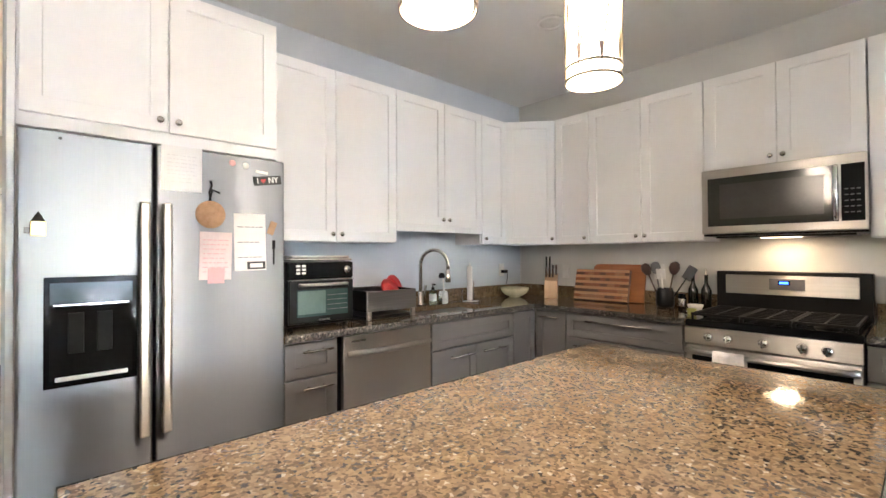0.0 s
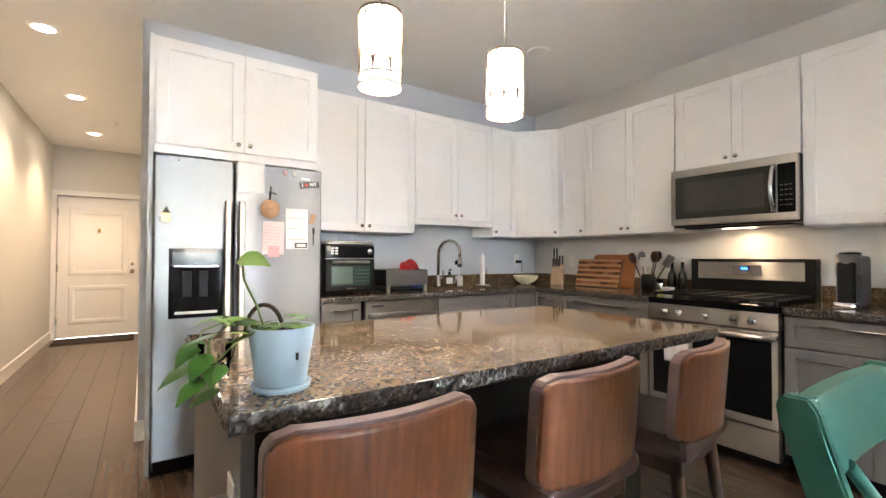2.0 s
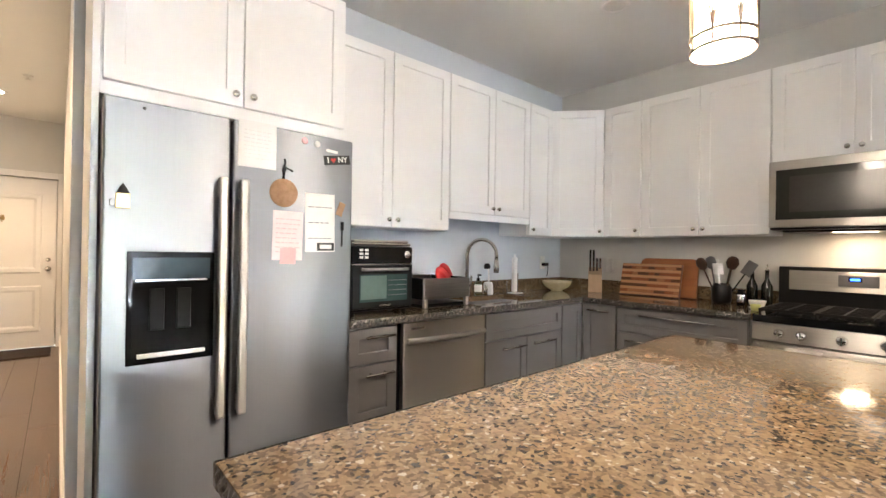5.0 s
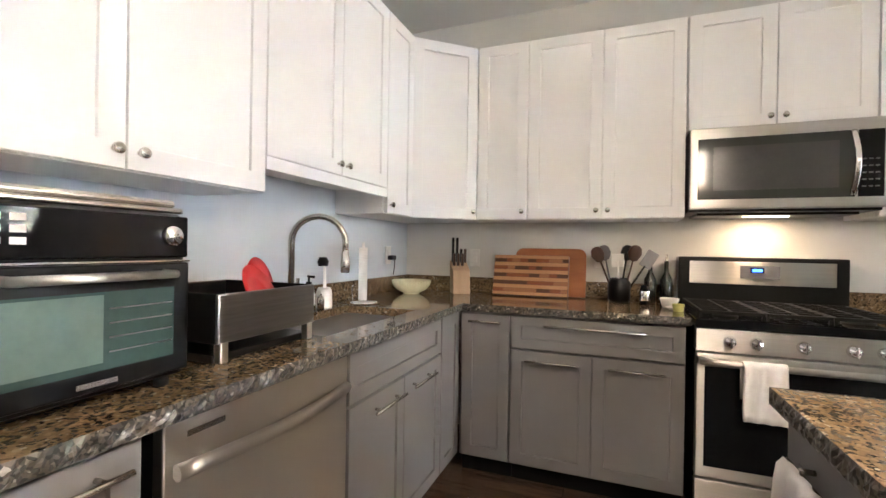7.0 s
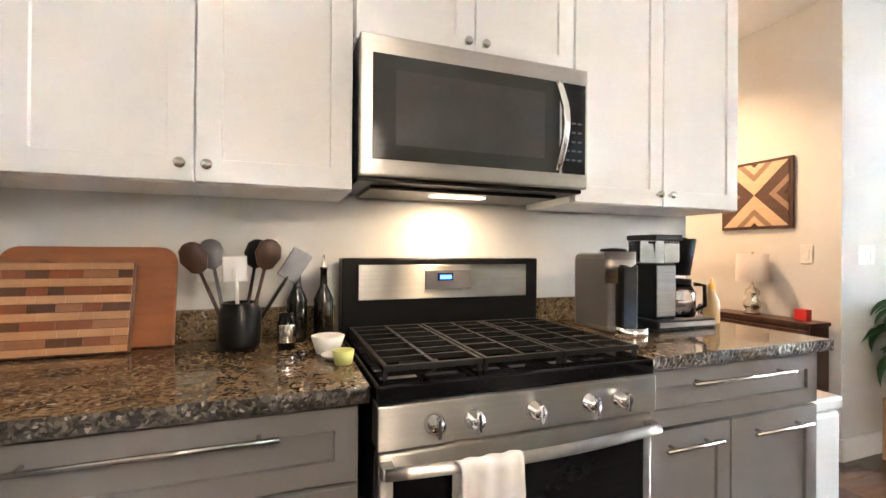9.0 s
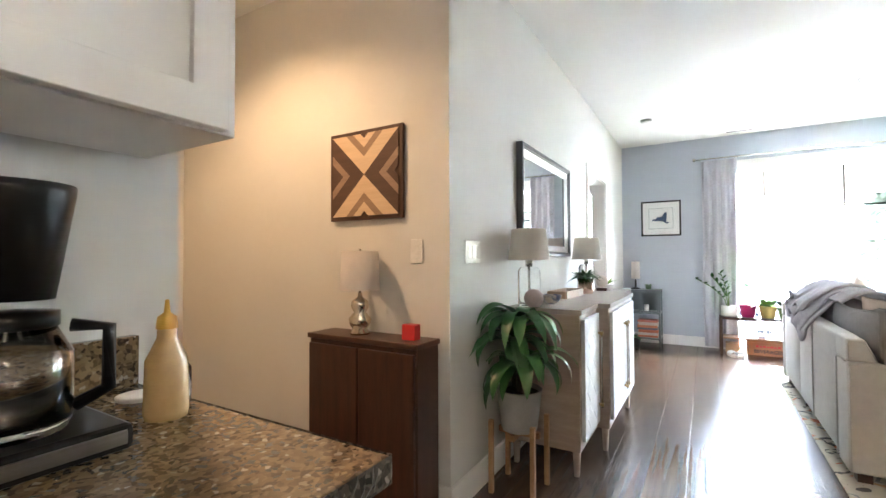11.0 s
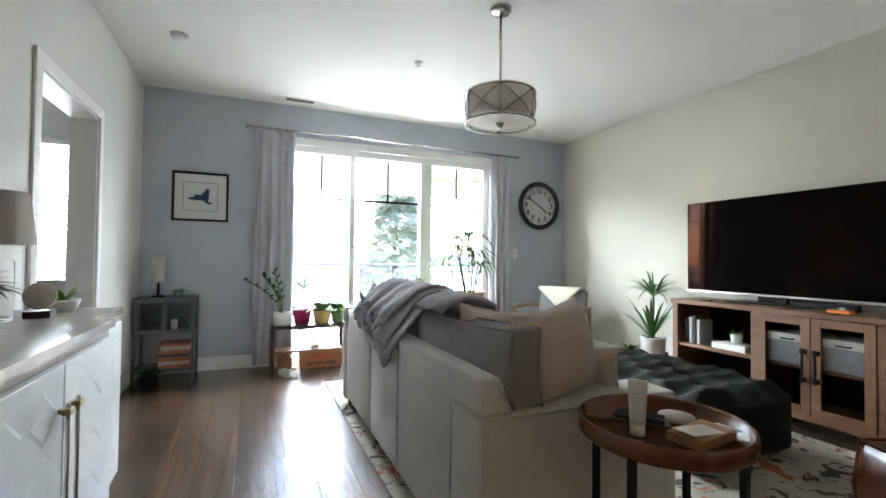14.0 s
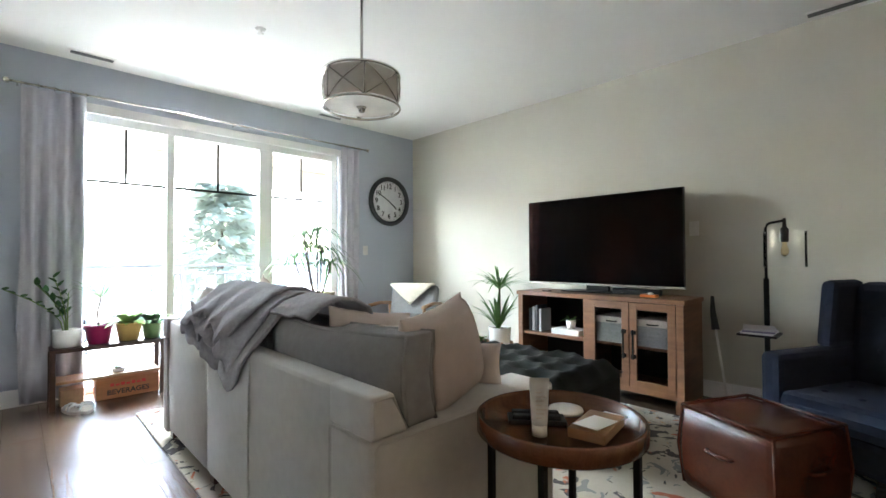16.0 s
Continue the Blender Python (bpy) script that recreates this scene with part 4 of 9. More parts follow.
lathe(bm, [(0, 0.018), (0.021, 0.018), (0.022, 0.02), (0.022, 0.285), (0.008, 0.286), (0.006, 0.31), (0, 0.312)], 20)
part("roll", bm, M["paper"], pt, "thin white paper roll")
for sx, h in ((0.065, 0.16), (-0.065, 0.09)):
    bm = bmesh.new()
    tube(bm, [(sx, 0.02, 0.01), (sx, 0.02, h), (sx * 0.92, 0.02, h + 0.005)], 0.004, 8)
    part("arm", bm, M["chrome"], pt)
turned("serving_bowl", bowl_profile(0.125, 0.085), material("cream_glaze", (0.68, 0.62, 0.42), 0.25, 0, (0.55, 0.5, 0.32), 25, 0.7), 3.28, 2.83, ZT, "cream glazed ceramic serving bowl", "bowl", 32)
kb = thing("knife_block", "light wooden knife block with dark handled knives", "knife block", pose(3.45, 2.565, ZT, 0, 0, -60))
bm = bmesh.new()
vs = box(bm, -0.055, -0.06, 0, 0.055, 0.06, 0.17, 0.004)
for v in vs:
    if v.is_valid and v.co.z > 0.1:
        v.co.y += 0.02
        v.co.z += (v.co.y) * 0.5
part("block", bm, material("pale_beech", (0.55, 0.36, 0.22), 0.5, 0, (0.45, 0.28, 0.16), 6, 0.6, 0.1, 80, (4, 4, 1)), kb)
rk = random.Random(2)
for i in range(7):
    kx, ky = -0.04 + 0.027 * (i % 4), 0.05 - 0.045 * (i // 4)
    h = (0.13 if i < 2 else 0.075 if i < 4 else 0.05) + rk.uniform(0, 0.02)
    bm = bmesh.new()
    box(bm, kx - 0.008, ky - 0.011, 0.175 + 0.4 * (ky), kx + 0.008, ky + 0.011, 0.19 + h + 0.4 * ky, 0.004)
    part("knife_handle", bm, M["black"] if i < 3 else M["walnut_dark"], kb)


def board(name, w, h, t, label, mat, m, stripes=False, round_=0.02):
    bm = bmesh.new()
    if round_ > 0.03:
        arc = [math.radians(90 * i / 6) for i in range(7)]
        edge = [(-w / 2, 0), (w / 2, 0)] + [(w / 2 - round_ + round_ * math.cos(a), h - round_ + round_ * math.sin(a)) for a in arc] + [(-w / 2 + round_ - round_ * math.sin(a), h - round_ + round_ * math.cos(a)) for a in arc]
        fa, fb = [bm.verts.new((p[0], 0, p[1])) for p in edge], [bm.verts.new((p[0], t, p[1])) for p in edge]
        bm.faces.new(fa), bm.faces.new(fb[::-1])
        for i in range(len(edge)):
            bm.faces.new((fa[i], fb[i], fb[(i + 1) % len(edge)], fa[(i + 1) % len(edge)]))
        bmesh.ops.bevel(bm, geom=[e for e in bm.edges if abs(e.verts[0].co.y - e.verts[1].co.y) < 1e-6], offset=0.003, segments=2, affect="EDGES")
    else:
        box(bm, -w / 2, 0, 0, w / 2, t, h, 0.006)
    ob = solo(name, bm, mat, label, "cutting board", m=m)
    if stripes:
        r = random.Random(9)
        tone = [wood(f"butcher_block_{k}", c, d, 0.45, (1, 6, 8), 5) for k, (c, d) in enumerate((((0.3, 0.09, 0.028), (0.2, 0.055, 0.016)), ((0.58, 0.31, 0.15), (0.47, 0.23, 0.1)), ((0.12, 0.04, 0.016), (0.075, 0.026, 0.011)), ((0.4, 0.17, 0.07), (0.3, 0.12, 0.05))))]
        n = 11
        for j in range(n):
            x = -w / 2 + 0.003
            while x < w / 2 - 0.004:
                long = min(r.uniform(0.035, 0.09), w / 2 - 0.003 - x)
                bm = bmesh.new()
                z0, z1 = h * j / n + 0.001, h * (j + 1) / n - 0.001
                box(bm, x, -0.0025, max(z0, 0.004), x + long - 0.0006, 0.001, min(z1, h - 0.004))
                part("wood_block", bm, tone[(1 if j % 2 == 0 else r.choice((0, 2, 2, 3, 0)))], ob)
                x += long
    return ob


board("round_end_cutting_board", 0.43, 0.295, 0.018, "large reddish brown wooden cutting board leaning on the wall", wood("cherry_board", (0.42, 0.15, 0.05), (0.3, 0.1, 0.035), 0.4, (1, 6, 8), 4), pose(3.525, 2.015, ZT + 0.005, -10, 0, -90), False, 0.045)
board("striped_cutting_board", 0.46, 0.255, 0.03, "butcher block cutting board with light and dark strips", M["walnut"], pose(3.46, 2.125, ZT + 0.005, -13, 0, -90), True)

cr = turned("utensil_crock", [(0, 0), (0.055, 0), (0.06, 0.02), (0.06, 0.11), (0.05, 0.125), (0.052, 0.135), (0.047, 0.135), (0.045, 0.12), (0.05, 0.1), (0.05, 0.02), (0, 0.015)], M["black"], 3.45, 1.615, ZT, "glossy black ceramic crock", "crock", 26)


def utensil(label, dx, dy, lean, head, mat, hmat):
    u = thing("cooking_utensil", label, "utensil", pose(3.45 + dx, 1.615 + dy, ZT + 0.02, lean[0], lean[1], 0), "utensils in the crock")
    bm = bmesh.new()
    tube(bm, [(0, 0, 0), (0, 0, 0.22)], 0.006, 8, 0.005)
    part("handle", bm, hmat, u)
    bm = bmesh.new()
    if head == "spoon":
        lathe(bm, [(0, 0), (0.022, 0.012), (0.037, 0.048), (0.03, 0.08), (0.015, 0.093), (0, 0.096)], 16, Matrix.Translation((0, 0, 0.215)) @ Matrix.Diagonal((0.35, 1, 1, 1)))
    elif head == "spatula":
        box(bm, -0.004, -0.032, 0.21, 0.004, 0.032, 0.31, 0.003)
    else:
        box(bm, -0.003, -0.03, 0.18, 0.003, 0.034, 0.255, 0.003)
    part("head", bm, mat, u)


DW, PW = M["walnut_dark"], M["paper"]
utensil("dark wooden spoon standing in the crock", -0.01, 0.02, (-21, -6), "spoon", DW, DW)
utensil("grey steel ladle standing in the crock", 0.01, 0.028, (-12, 8), "spoon", M["grey_steel"], M["grey_steel"])
utensil("white spatula standing in the crock", -0.015, 0.0, (-2, -8), "paddle", PW, PW)
utensil("grey slotted turner standing in the crock", 0.01, -0.02, (31, 4), "spatula", M["grey_steel"], M["black"])
utensil("dark wooden spoon standing in the crock", -0.012, -0.018, (13, -6), "spoon", DW, DW)
utensil("black ladle standing in the crock", 0.02, -0.005, (8, 10), "spoon", M["black"], M["black"])
mill = turned("pepper_grinder", [(0, 0), (0.026, 0), (0.026, 0.08), (0.022, 0.085), (0.022, 0.105), (0, 0.106)], M["black_glass"], 3.40, 1.485, ZT, "small black and steel pepper grinder", "pepper grinder")
bm = bmesh.new()
lathe(bm, [(0.0268, 0.02), (0.0272, 0.022), (0.0272, 0.07), (0.0268, 0.072)], 24)
part("band", bm, M["chrome"], mill, "polished steel band")
for bx, by, h in ((3.51, 1.452, 0.0), (3.51, 1.37, 0.0)):
    b = turned("oil_bottle", [(0, 0), (0.03, 0), (0.032, 0.006), (0.032, 0.13), (0.012, 0.175), (0.011, 0.225), (0.013, 0.228), (0.013, 0.235), (0, 0.235)], material("dark_bottle_glass", (0.012, 0.012, 0.008), 0.06), bx, by, ZT, "dark glass oil bottle with a pourer", "bottle", group="oil bottles")
    bm = bmesh.new()
    lathe(bm, [(0.009, 0.235), (0.006, 0.25), (0.004, 0.275), (0, 0.276)], 12)
    part("pourer", bm, M["nickel"], b, "small steel pourer")
turned("white_ramekin", [(0, 0), (0.032, 0), (0.047, 0.048), (0.044, 0.049), (0.03, 0.006), (0, 0.006)], M["plate"], 3.31, 1.375, ZT, "small white fluted bowl", "bowl")
turned("lime_cup", [(0, 0), (0.022, 0), (0.028, 0.035), (0.026, 0.036), (0.02, 0.004), (0, 0.004)], material("lime_plastic", (0.6, 0.62, 0.22), 0.4), 3.17, 1.35, ZT, "small lime yellow plastic cup", "cup")
turned("spoon_dish", [(0, 0), (0.025, 0), (0.042, 0.012), (0.04, 0.013), (0.02, 0.004), (0, 0.004)], M["plate"], 3.23, 1.36, ZT, "small shallow white ceramic dish", "dish")

# pod machine
pod = thing("pod_coffee_machine", "silver and black pod coffee machine", "coffee machine", facing(3.20, 0.415, ZT, "west"))
bm = bmesh.new()
box(bm, 0.012, 0.08, 0, 0.118, 0.3, 0.285, 0.02)
part("body", bm, M["grey_steel"], pod)
bm = bmesh.new()
cyl(bm, 0.065, 0.1, 0.18, 0.292, 0.055, 24)
part("brew_head", bm, M["dark_steel"], pod)
bm = bmesh.new()
lathe(bm, [(0.05, 0.292), (0.045, 0.302), (0, 0.306)], 24, Matrix.Translation((0.065, 0.13, 0)))
part("lid", bm, M["black"], pod)
bm = bmesh.new()
box(bm, 0.025, 0.045, 0.02, 0.105, 0.082, 0.25, 0.012)
part("column", bm, M["black"], pod)
bm = bmesh.new()
lathe(bm, [(0, 0), (0.052, 0), (0.054, 0.004), (0.054, 0.028), (0.046, 0.03), (0, 0.03)], 26, Matrix.Translation((0.065, 0.04, 0)))
part("drip_tray", bm, M["chrome"], pod, "round chrome drip tray")
drip = thing("drip_coffee_maker", "black drip coffee maker with a glass carafe", "coffee maker", facing(3.27, 0.2, ZT, "west"))
boxpart("base", (0, 0, 0, 0.3, 0.17, 0.035), M["black"], drip, 0.008)
boxpart("base_trim", (0.01, -0.003, 0.01, 0.29, 0.001, 0.028), M["dark_steel"], drip, 0.001)
boxpart("tower", (0.01, 0.02, 0.036, 0.11, 0.16, 0.25), M["black"], drip, 0.008)
boxpart("tower_face", (0.014, 0.017, 0.05, 0.106, 0.0205, 0.24), M["dark_steel"], drip, 0.001, "dark brushed steel face")
boxpart("water_tank", (0.01, 0.02, 0.251, 0.13, 0.16, 0.335), glass("smoky_tank", (0.75, 0.77, 0.8), 0.1), drip, 0.004, "clear water tank")
boxpart("tank_lid", (0.005, 0.015, 0.336, 0.14, 0.165, 0.358), M["black"], drip, 0.005)
bm = bmesh.new()
lathe(bm, [(0, 0.2), (0.04, 0.2), (0.06, 0.335), (0.06, 0.345), (0, 0.345)], 22, Matrix.Translation((0.2, 0.085, 0)))
part("filter_basket", bm, M["black"], drip)
boxpart("bridge", (0.1, 0.06, 0.325, 0.22, 0.11, 0.35), M["black"], drip, 0.006)
bm = bmesh.new()
lathe(bm, [(0, 0.037), (0.055, 0.037), (0.06, 0.05), (0.06, 0.13), (0.042, 0.165), (0.04, 0.165), (0.056, 0.128), (0.056, 0.05), (0, 0.042)], 24, Matrix.Translation((0.2, 0.085, 0)))
car = part("carafe", bm, M["glass"], drip, "clear glass carafe")
bm = bmesh.new()
lathe(bm, [(0, 0.166), (0.045, 0.166), (0.045, 0.185), (0, 0.188)], 20, Matrix.Translation((0.2, 0.085, 0)))
tube(bm, [(0.25, 0.06, 0.165), (0.285, 0.04, 0.16), (0.285, 0.04, 0.08), (0.255, 0.06, 0.06)], 0.009, 8)
part("lid_and_handle", bm, M["black"], car, "black lid and handle")
sy = turned("syrup_bottle", [(0, 0), (0.03, 0), (0.032, 0.01), (0.03, 0.09), (0.014, 0.125), (0.014, 0.14), (0, 0.14)], material("honey", (0.62, 0.42, 0.2), 0.25), 3.36, -0.185, ZT, "honey bottle with a yellow cap", "bottle")
bm = bmesh.new()
lathe(bm, [(0.016, 0.14), (0.014, 0.158), (0.005, 0.165), (0.003, 0.185), (0, 0.186)], 14)
part("cap", bm, material("yellow_cap", (0.75, 0.42, 0.06), 0.4), sy, "yellow pointed cap")
turned("small_jar", [(0, 0), (0.028, 0), (0.03, 0.008), (0.03, 0.06), (0.024, 0.068), (0, 0.07)], glass("jar_glass", (0.9, 0.86, 0.8), 0.15), 3.42, -0.225, ZT, "small clear glass jar", "jar")
turned("jar_coaster", [(0, 0), (0.035, 0), (0.036, 0.006), (0.03, 0.008), (0, 0.008)], M["plate"], 3.5, -0.21, ZT, "round white plastic coaster on the worktop", "coaster")


def outlet(x, y, z, side, label, plug=False, gangs=1, toggle=False):
    o = thing("wall_switch" if toggle else "power_outlet", label, "switch" if toggle else "outlet", facing(x, y, z, side))
    w = 0.036 + 0.023 * (gangs - 1)
    boxpart("plate", (-w, -0.006, -0.058, w, 0, 0.058), M["plate"], o, 0.003)
    for g in range(gangs):
        gx = (g - (gangs - 1) / 2) * 0.046
        boxpart("rocker" if toggle else "socket", (gx - 0.016, -0.009, -0.033, gx + 0.016, -0.005, 0.033), M["plate"], o, 0.002)
    if plug:
        bm = bmesh.new()
        box(bm, -0.016, -0.04, -0.03, 0.05, -0.006, 0.0, 0.006)
        part("plug", bm, M["black"], o, "black power plug")
        bm = bmesh.new()
        tube(bm, [(0.05, -0.02, -0.015), (0.07, -0.015, -0.03), (0.075, -0.012, -0.08), (0.06, -0.01, -0.13)], 0.003, 6)
        part("cord", bm, M["black"], o)
    return o


o = outlet(3.335, YN, 1.15, "south", "white outlet plate with a black plug", True)
outlet(XE, 2.52, 1.14, "west", "white wall outlet plate above the worktop")
outlet(XE, 1.72, 1.155, "west", "white wall outlet plate above the worktop")
outlet(XE, -1.778, 1.197, "west", "white triple light switch plate", False, 3, True)
outlet(3.80, -1.55, 1.2, "north", "white light switch plate", False, 1, True)
outlet(-0.49, YS, 1.2, "north", "white light switch plate", False, 1, True)

# ---- island ----
isl = thing("kitchen_island", "dark grey kitchen island with a speckled granite top", "kitchen island")
bm = bmesh.new()
box(bm, 0.19, 0.407, 0.878, 1.91, 1.327, 0.914, 0.004)
part("countertop", bm, M["granite"], isl, "speckled brown granite top with a rough edge")
chiselled_edge(isl, [(0.19, 1.327), (0.19, 0.407), (1.91, 0.407), (1.91, 1.327), (0.19, 1.327)], 0.878, 0.914, 6)
boxpart("body", (0.24, 0.72, 0.1, 1.86, 1.29, 0.877), M["grey"], isl, 0.002)
boxpart("toe_kick", (0.26, 0.74, 0.001, 1.84, 1.23, 0.1), M["gap_shade"], isl)
boxpart("end_panel", (0.215, 0.45, 0.001, 0.239, 1.30, 0.877), M["grey"], isl, 0.002)
boxpart("end_panel", (1.861, 0.72, 0.001, 1.885, 1.30, 0.877), M["grey"], isl, 0.002)
# the overhang's shade, put into the colour of a thin near black panel
boxpart("back_panel", (0.2395, 0.7, 0.1, 1.8605, 0.7195, 0.8765), material("overhang_shade_black", (0.012, 0.012, 0.0125), 0.6), isl, 0.001, "near black panel standing in for the shade under the overhang")
isl_f = thing("island_doors", "dark grey shaker doors of the island", "cabinet doors", facing(1.86, 1.292, 0, "north"))
for k in range(4):
    shaker_door("door", 0.005 + 0.4 * k, 0.11, 0.4 + 0.4 * k, 0.868, M["grey"], isl_f, None, (0.1 + 0.4 * k, 0.32 + 0.4 * k, 0.82))
bm = bmesh.new()
cloth_strip(bm, 0.115, 0.275, [(-0.034, 0.60), (-0.035, 0.70), (-0.038, 0.79), (-0.044, 0.822), (-0.053, 0.832), (-0.064, 0.82)] + [(-0.068 - 0.002 * (i % 3), 0.795 - 0.03 * i) for i in range(10)])
towel = solo("island_towel", bm, M["terry"], "white cloth towel hanging from an island door handle", "towel", m=isl_f.matrix_basis)
towel.modifiers.new("thickness", "SOLIDIFY").thickness = 0.006
co = thing("charger_outlet", "white charger plugged into an outlet on the island", "charger", facing(0.214, 0.52, 0.72, "west"))
co.matrix_basis = pose(0.2145, 0.52, 0.70, 0, 0, -90)
boxpart("plate", (-0.036, -0.006, -0.058, 0.036, 0, 0.058), M["plate"], co, 0.003)
boxpart("adapter", (-0.03, -0.06, -0.03, 0.03, -0.006, 0.02), M["plate"], co, 0.006)
bm = bmesh.new()
tube(bm, [(-0.01, -0.06, -0.01), (-0.01, -0.12, -0.02), (-0.01, -0.15, -0.12), (0.0, -0.14, -0.35), (0.02, -0.12, -0.69)], 0.003, 6)
part("cable", bm, M["plate"], co)
bm = bmesh.new()
tube(bm, [(0.012, -0.06, 0.0), (0.012, -0.14, 0.0), (0.02, -0.2, -0.1), (0.04, -0.2, -0.4), (0.06, -0.14, -0.69)], 0.003, 6)
part("cable", bm, M["plate"], co)

bm = bmesh.new()
box(bm, 1.78, 1.74, 0.0005, 2.57, 2.20, 0.009, 0.003)
solo("kitchen_mat", bm, material("pale_woven_mat", (0.5, 0.44, 0.39), 0.95, 0, (0.4, 0.35, 0.31), 40, 0.7, 0.6, 300), "thin pale woven mat before the sink cabinet", "mat")

# stools
M["stool_pad"] = material("taupe_leather", (0.085, 0.05, 0.045), 0.42, 0, (0.06, 0.035, 0.031), 20, 0.7, 0.2, 250)

# lighter copy of the stool leather: ceiling light on the back pad's rim, painted in
M["lit_leather"] = material("lit_mauve_grey_leather", (0.19, 0.125, 0.12), 0.45, 0, (0.15, 0.098, 0.094), 20, 0.7, 0.2, 250)


def shell(bm, w, z0, z1, bow, y, t, lean, corner=0.06, nu=16, nv=24):
    """A bowed back panel with rounded corners; its back face stands at y."""
    sheets = []
    for s in (0, 1):
        rows = []
        for j in range(nv + 1):
            v = j / nv
            z = z0 + (z1 - z0) * v
            e = min(z - z0, z1 - z)
            c = min(corner, (z1 - z0) / 2)
            hw = w / 2 - (c - math.sqrt(max(0, c * c - (c - e) ** 2)) if e < c else 0)
            rows.append([bm.verts.new((hw * (2 * i / nu - 1), y + t * s + bow * (2 * i / nu - 1) ** 2 * (hw / (w / 2)) ** 2 - lean * v, z)) for i in range(nu + 1)])
        sheets.append(rows)
    for s, rows in enumerate(sheets):
        for a, b in zip(rows, rows[1:]):
            for i in range(nu):
                bm.faces.new((a[i], a[i + 1], b[i + 1], b[i])).smooth = True
    f, g = sheets
    for j in range(nv):
        for i in (0, nu):
            bm.faces.new((f[j][i], f[j + 1][i], g[j + 1][i], g[j][i]))
    for i in range(nu):
        for j in (0, nv):
            bm.faces.new((f[j][i], f[j][i + 1], g[j][i + 1], g[j][i]))


def bar_stool(m):
    s = thing("bar_stool", "walnut bar stool with a taupe leather seat at the island", "bar stool", m, "stools at the island")
    bm = bmesh.new()
    shell(bm, 0.41, 0.645, 0.905, 0.045, -0.02, 0.012, 0.02, 0.042)
    part("backrest", bm, M["walnut"], s, "curved walnut veneer back")
    bm = bmesh.new()
    shell(bm, 0.415, 0.64, 0.912, 0.045, -0.0075, 0.028, 0.02, 0.045)
    part("back_pad", bm, M["lit_leather"], s)
    bm = bmesh.new()
    box(bm, -0.2, 0.0, 0.585, 0.2, 0.40, 0.655, 0.025)
    part("seat", bm, M["stool_pad"], s)
    bm = bmesh.new()
    box(bm, -0.17, 0.03, 0.535, 0.17, 0.37, 0.584, 0.006)
    part("seat_frame", bm, M["walnut_dark"], s)
    for sx in (-1, 1):
        for y0, y1 in ((0.05, -0.01), (0.35, 0.40)):
            bm = bmesh.new()
            tube(bm, [(sx * 0.205, y1, 0.0), (sx * 0.15, y0, 0.56)], 0.013, 8, 0.021)
            part("leg", bm, M["walnut_dark"], s)
    bm = bmesh.new()
    for a, b in (((-0.185, 0.01), (0.185, 0.01)), ((-0.185, 0.385), (0.185, 0.385)), ((-0.187, 0.01), (-0.187, 0.385)), ((0.187, 0.01), (0.187, 0.385))):
        tube(bm, [(a[0], a[1], 0.2), (b[0], b[1], 0.2)], 0.01, 8)
    part("footrest", bm, M["walnut_dark"], s)
    return s


st = bar_stool(pose(0.43, 0.29, 0, 0, 0, 0))
copy_thing(st, pose(1.02, 0.285, 0, 0, 0, 3))
copy_thing(st, pose(1.55, 0.268, 0, 0, 0, 9))

# green dining chair
M["teal"] = material("teal_paint", (0.045, 0.19, 0.15), 0.38, 0, (0.035, 0.15, 0.12), 6, 0.7, 0.05, 90)
gc = thing("dining_chair", "teal green painted wooden dining chair with a cross back", "chair", pose(1.205, -0.145, 0, 0, 0, -1))
bm = bmesh.new()
shell(bm, 0.425, 0.825, 0.95, -0.012, -0.028, 0.024, -0.03, 0.012)
part("top_rail", bm, M["teal"], gc, "broad bowed top rail")


def flat_bar(bm, pts, wide, deep):
    """A flat bar of rectangular section along points in its y-z plane, with a rounded top."""
    rings = []
    for k, (x, y, z) in enumerate(pts):
        d = deep * (0.55 if k == len(pts) - 1 else 1)
        rings.append([bm.verts.new((x + a * wide / 2, y + b * d / 2, z)) for a, b in ((-1, -1), (1, -1), (1, 1), (-1, 1))])
    for p, q in zip(rings, rings[1:]):
        for i in range(4):
            bm.faces.new((p[i], p[(i + 1) % 4], q[(i + 1) % 4], q[i]))
    bm.faces.new(rings[0][::-1]), bm.faces.new(rings[-1])
    bmesh.ops.bevel(bm, geom=bm.edges[:], offset=0.004, segments=2, affect="EDGES")


for sx in (-1, 1):
    bm = bmesh.new()
    flat_bar(bm, [(sx * 0.20, -0.02, 0), (sx * 0.205, -0.10, 0.25), (sx * 0.208, -0.125, 0.45), (sx * 0.214, -0.09, 0.62), (sx * 0.22, -0.03, 0.8), (sx * 0.2235, 0.0, 0.9), (sx * 0.2245, 0.008, 0.935), (sx * 0.225, 0.008, 0.955)], 0.024, 0.062)
    part("back_post", bm, M["teal"], gc)
    bm = bmesh.new()
    tube(bm, [(sx * 0.19, -0.53, 0), (sx * 0.19, -0.52, 0.43)], 0.017, 8, 0.02)
    part("front_leg", bm, M["teal"], gc)
    bm = bmesh.new()
    tube(bm, [(sx * 0.17, -0.12, 0.5), (0.0, -0.08 + sx * 0.006, 0.68), (-sx * 0.13, -0.03, 0.83)], 0.0115, 8)
    part("cross_slat", bm, M["teal"], gc)
boxpart("seat", (-0.21, -0.55, 0.43, 0.21, -0.12, 0.455), M["teal"], gc, 0.008)
bm = bmesh.new()
tube(bm, [(-0.19, -0.115, 0.53), (0.19, -0.115, 0.53)], 0.012, 8)
part("lower_rail", bm, M["teal"], gc)

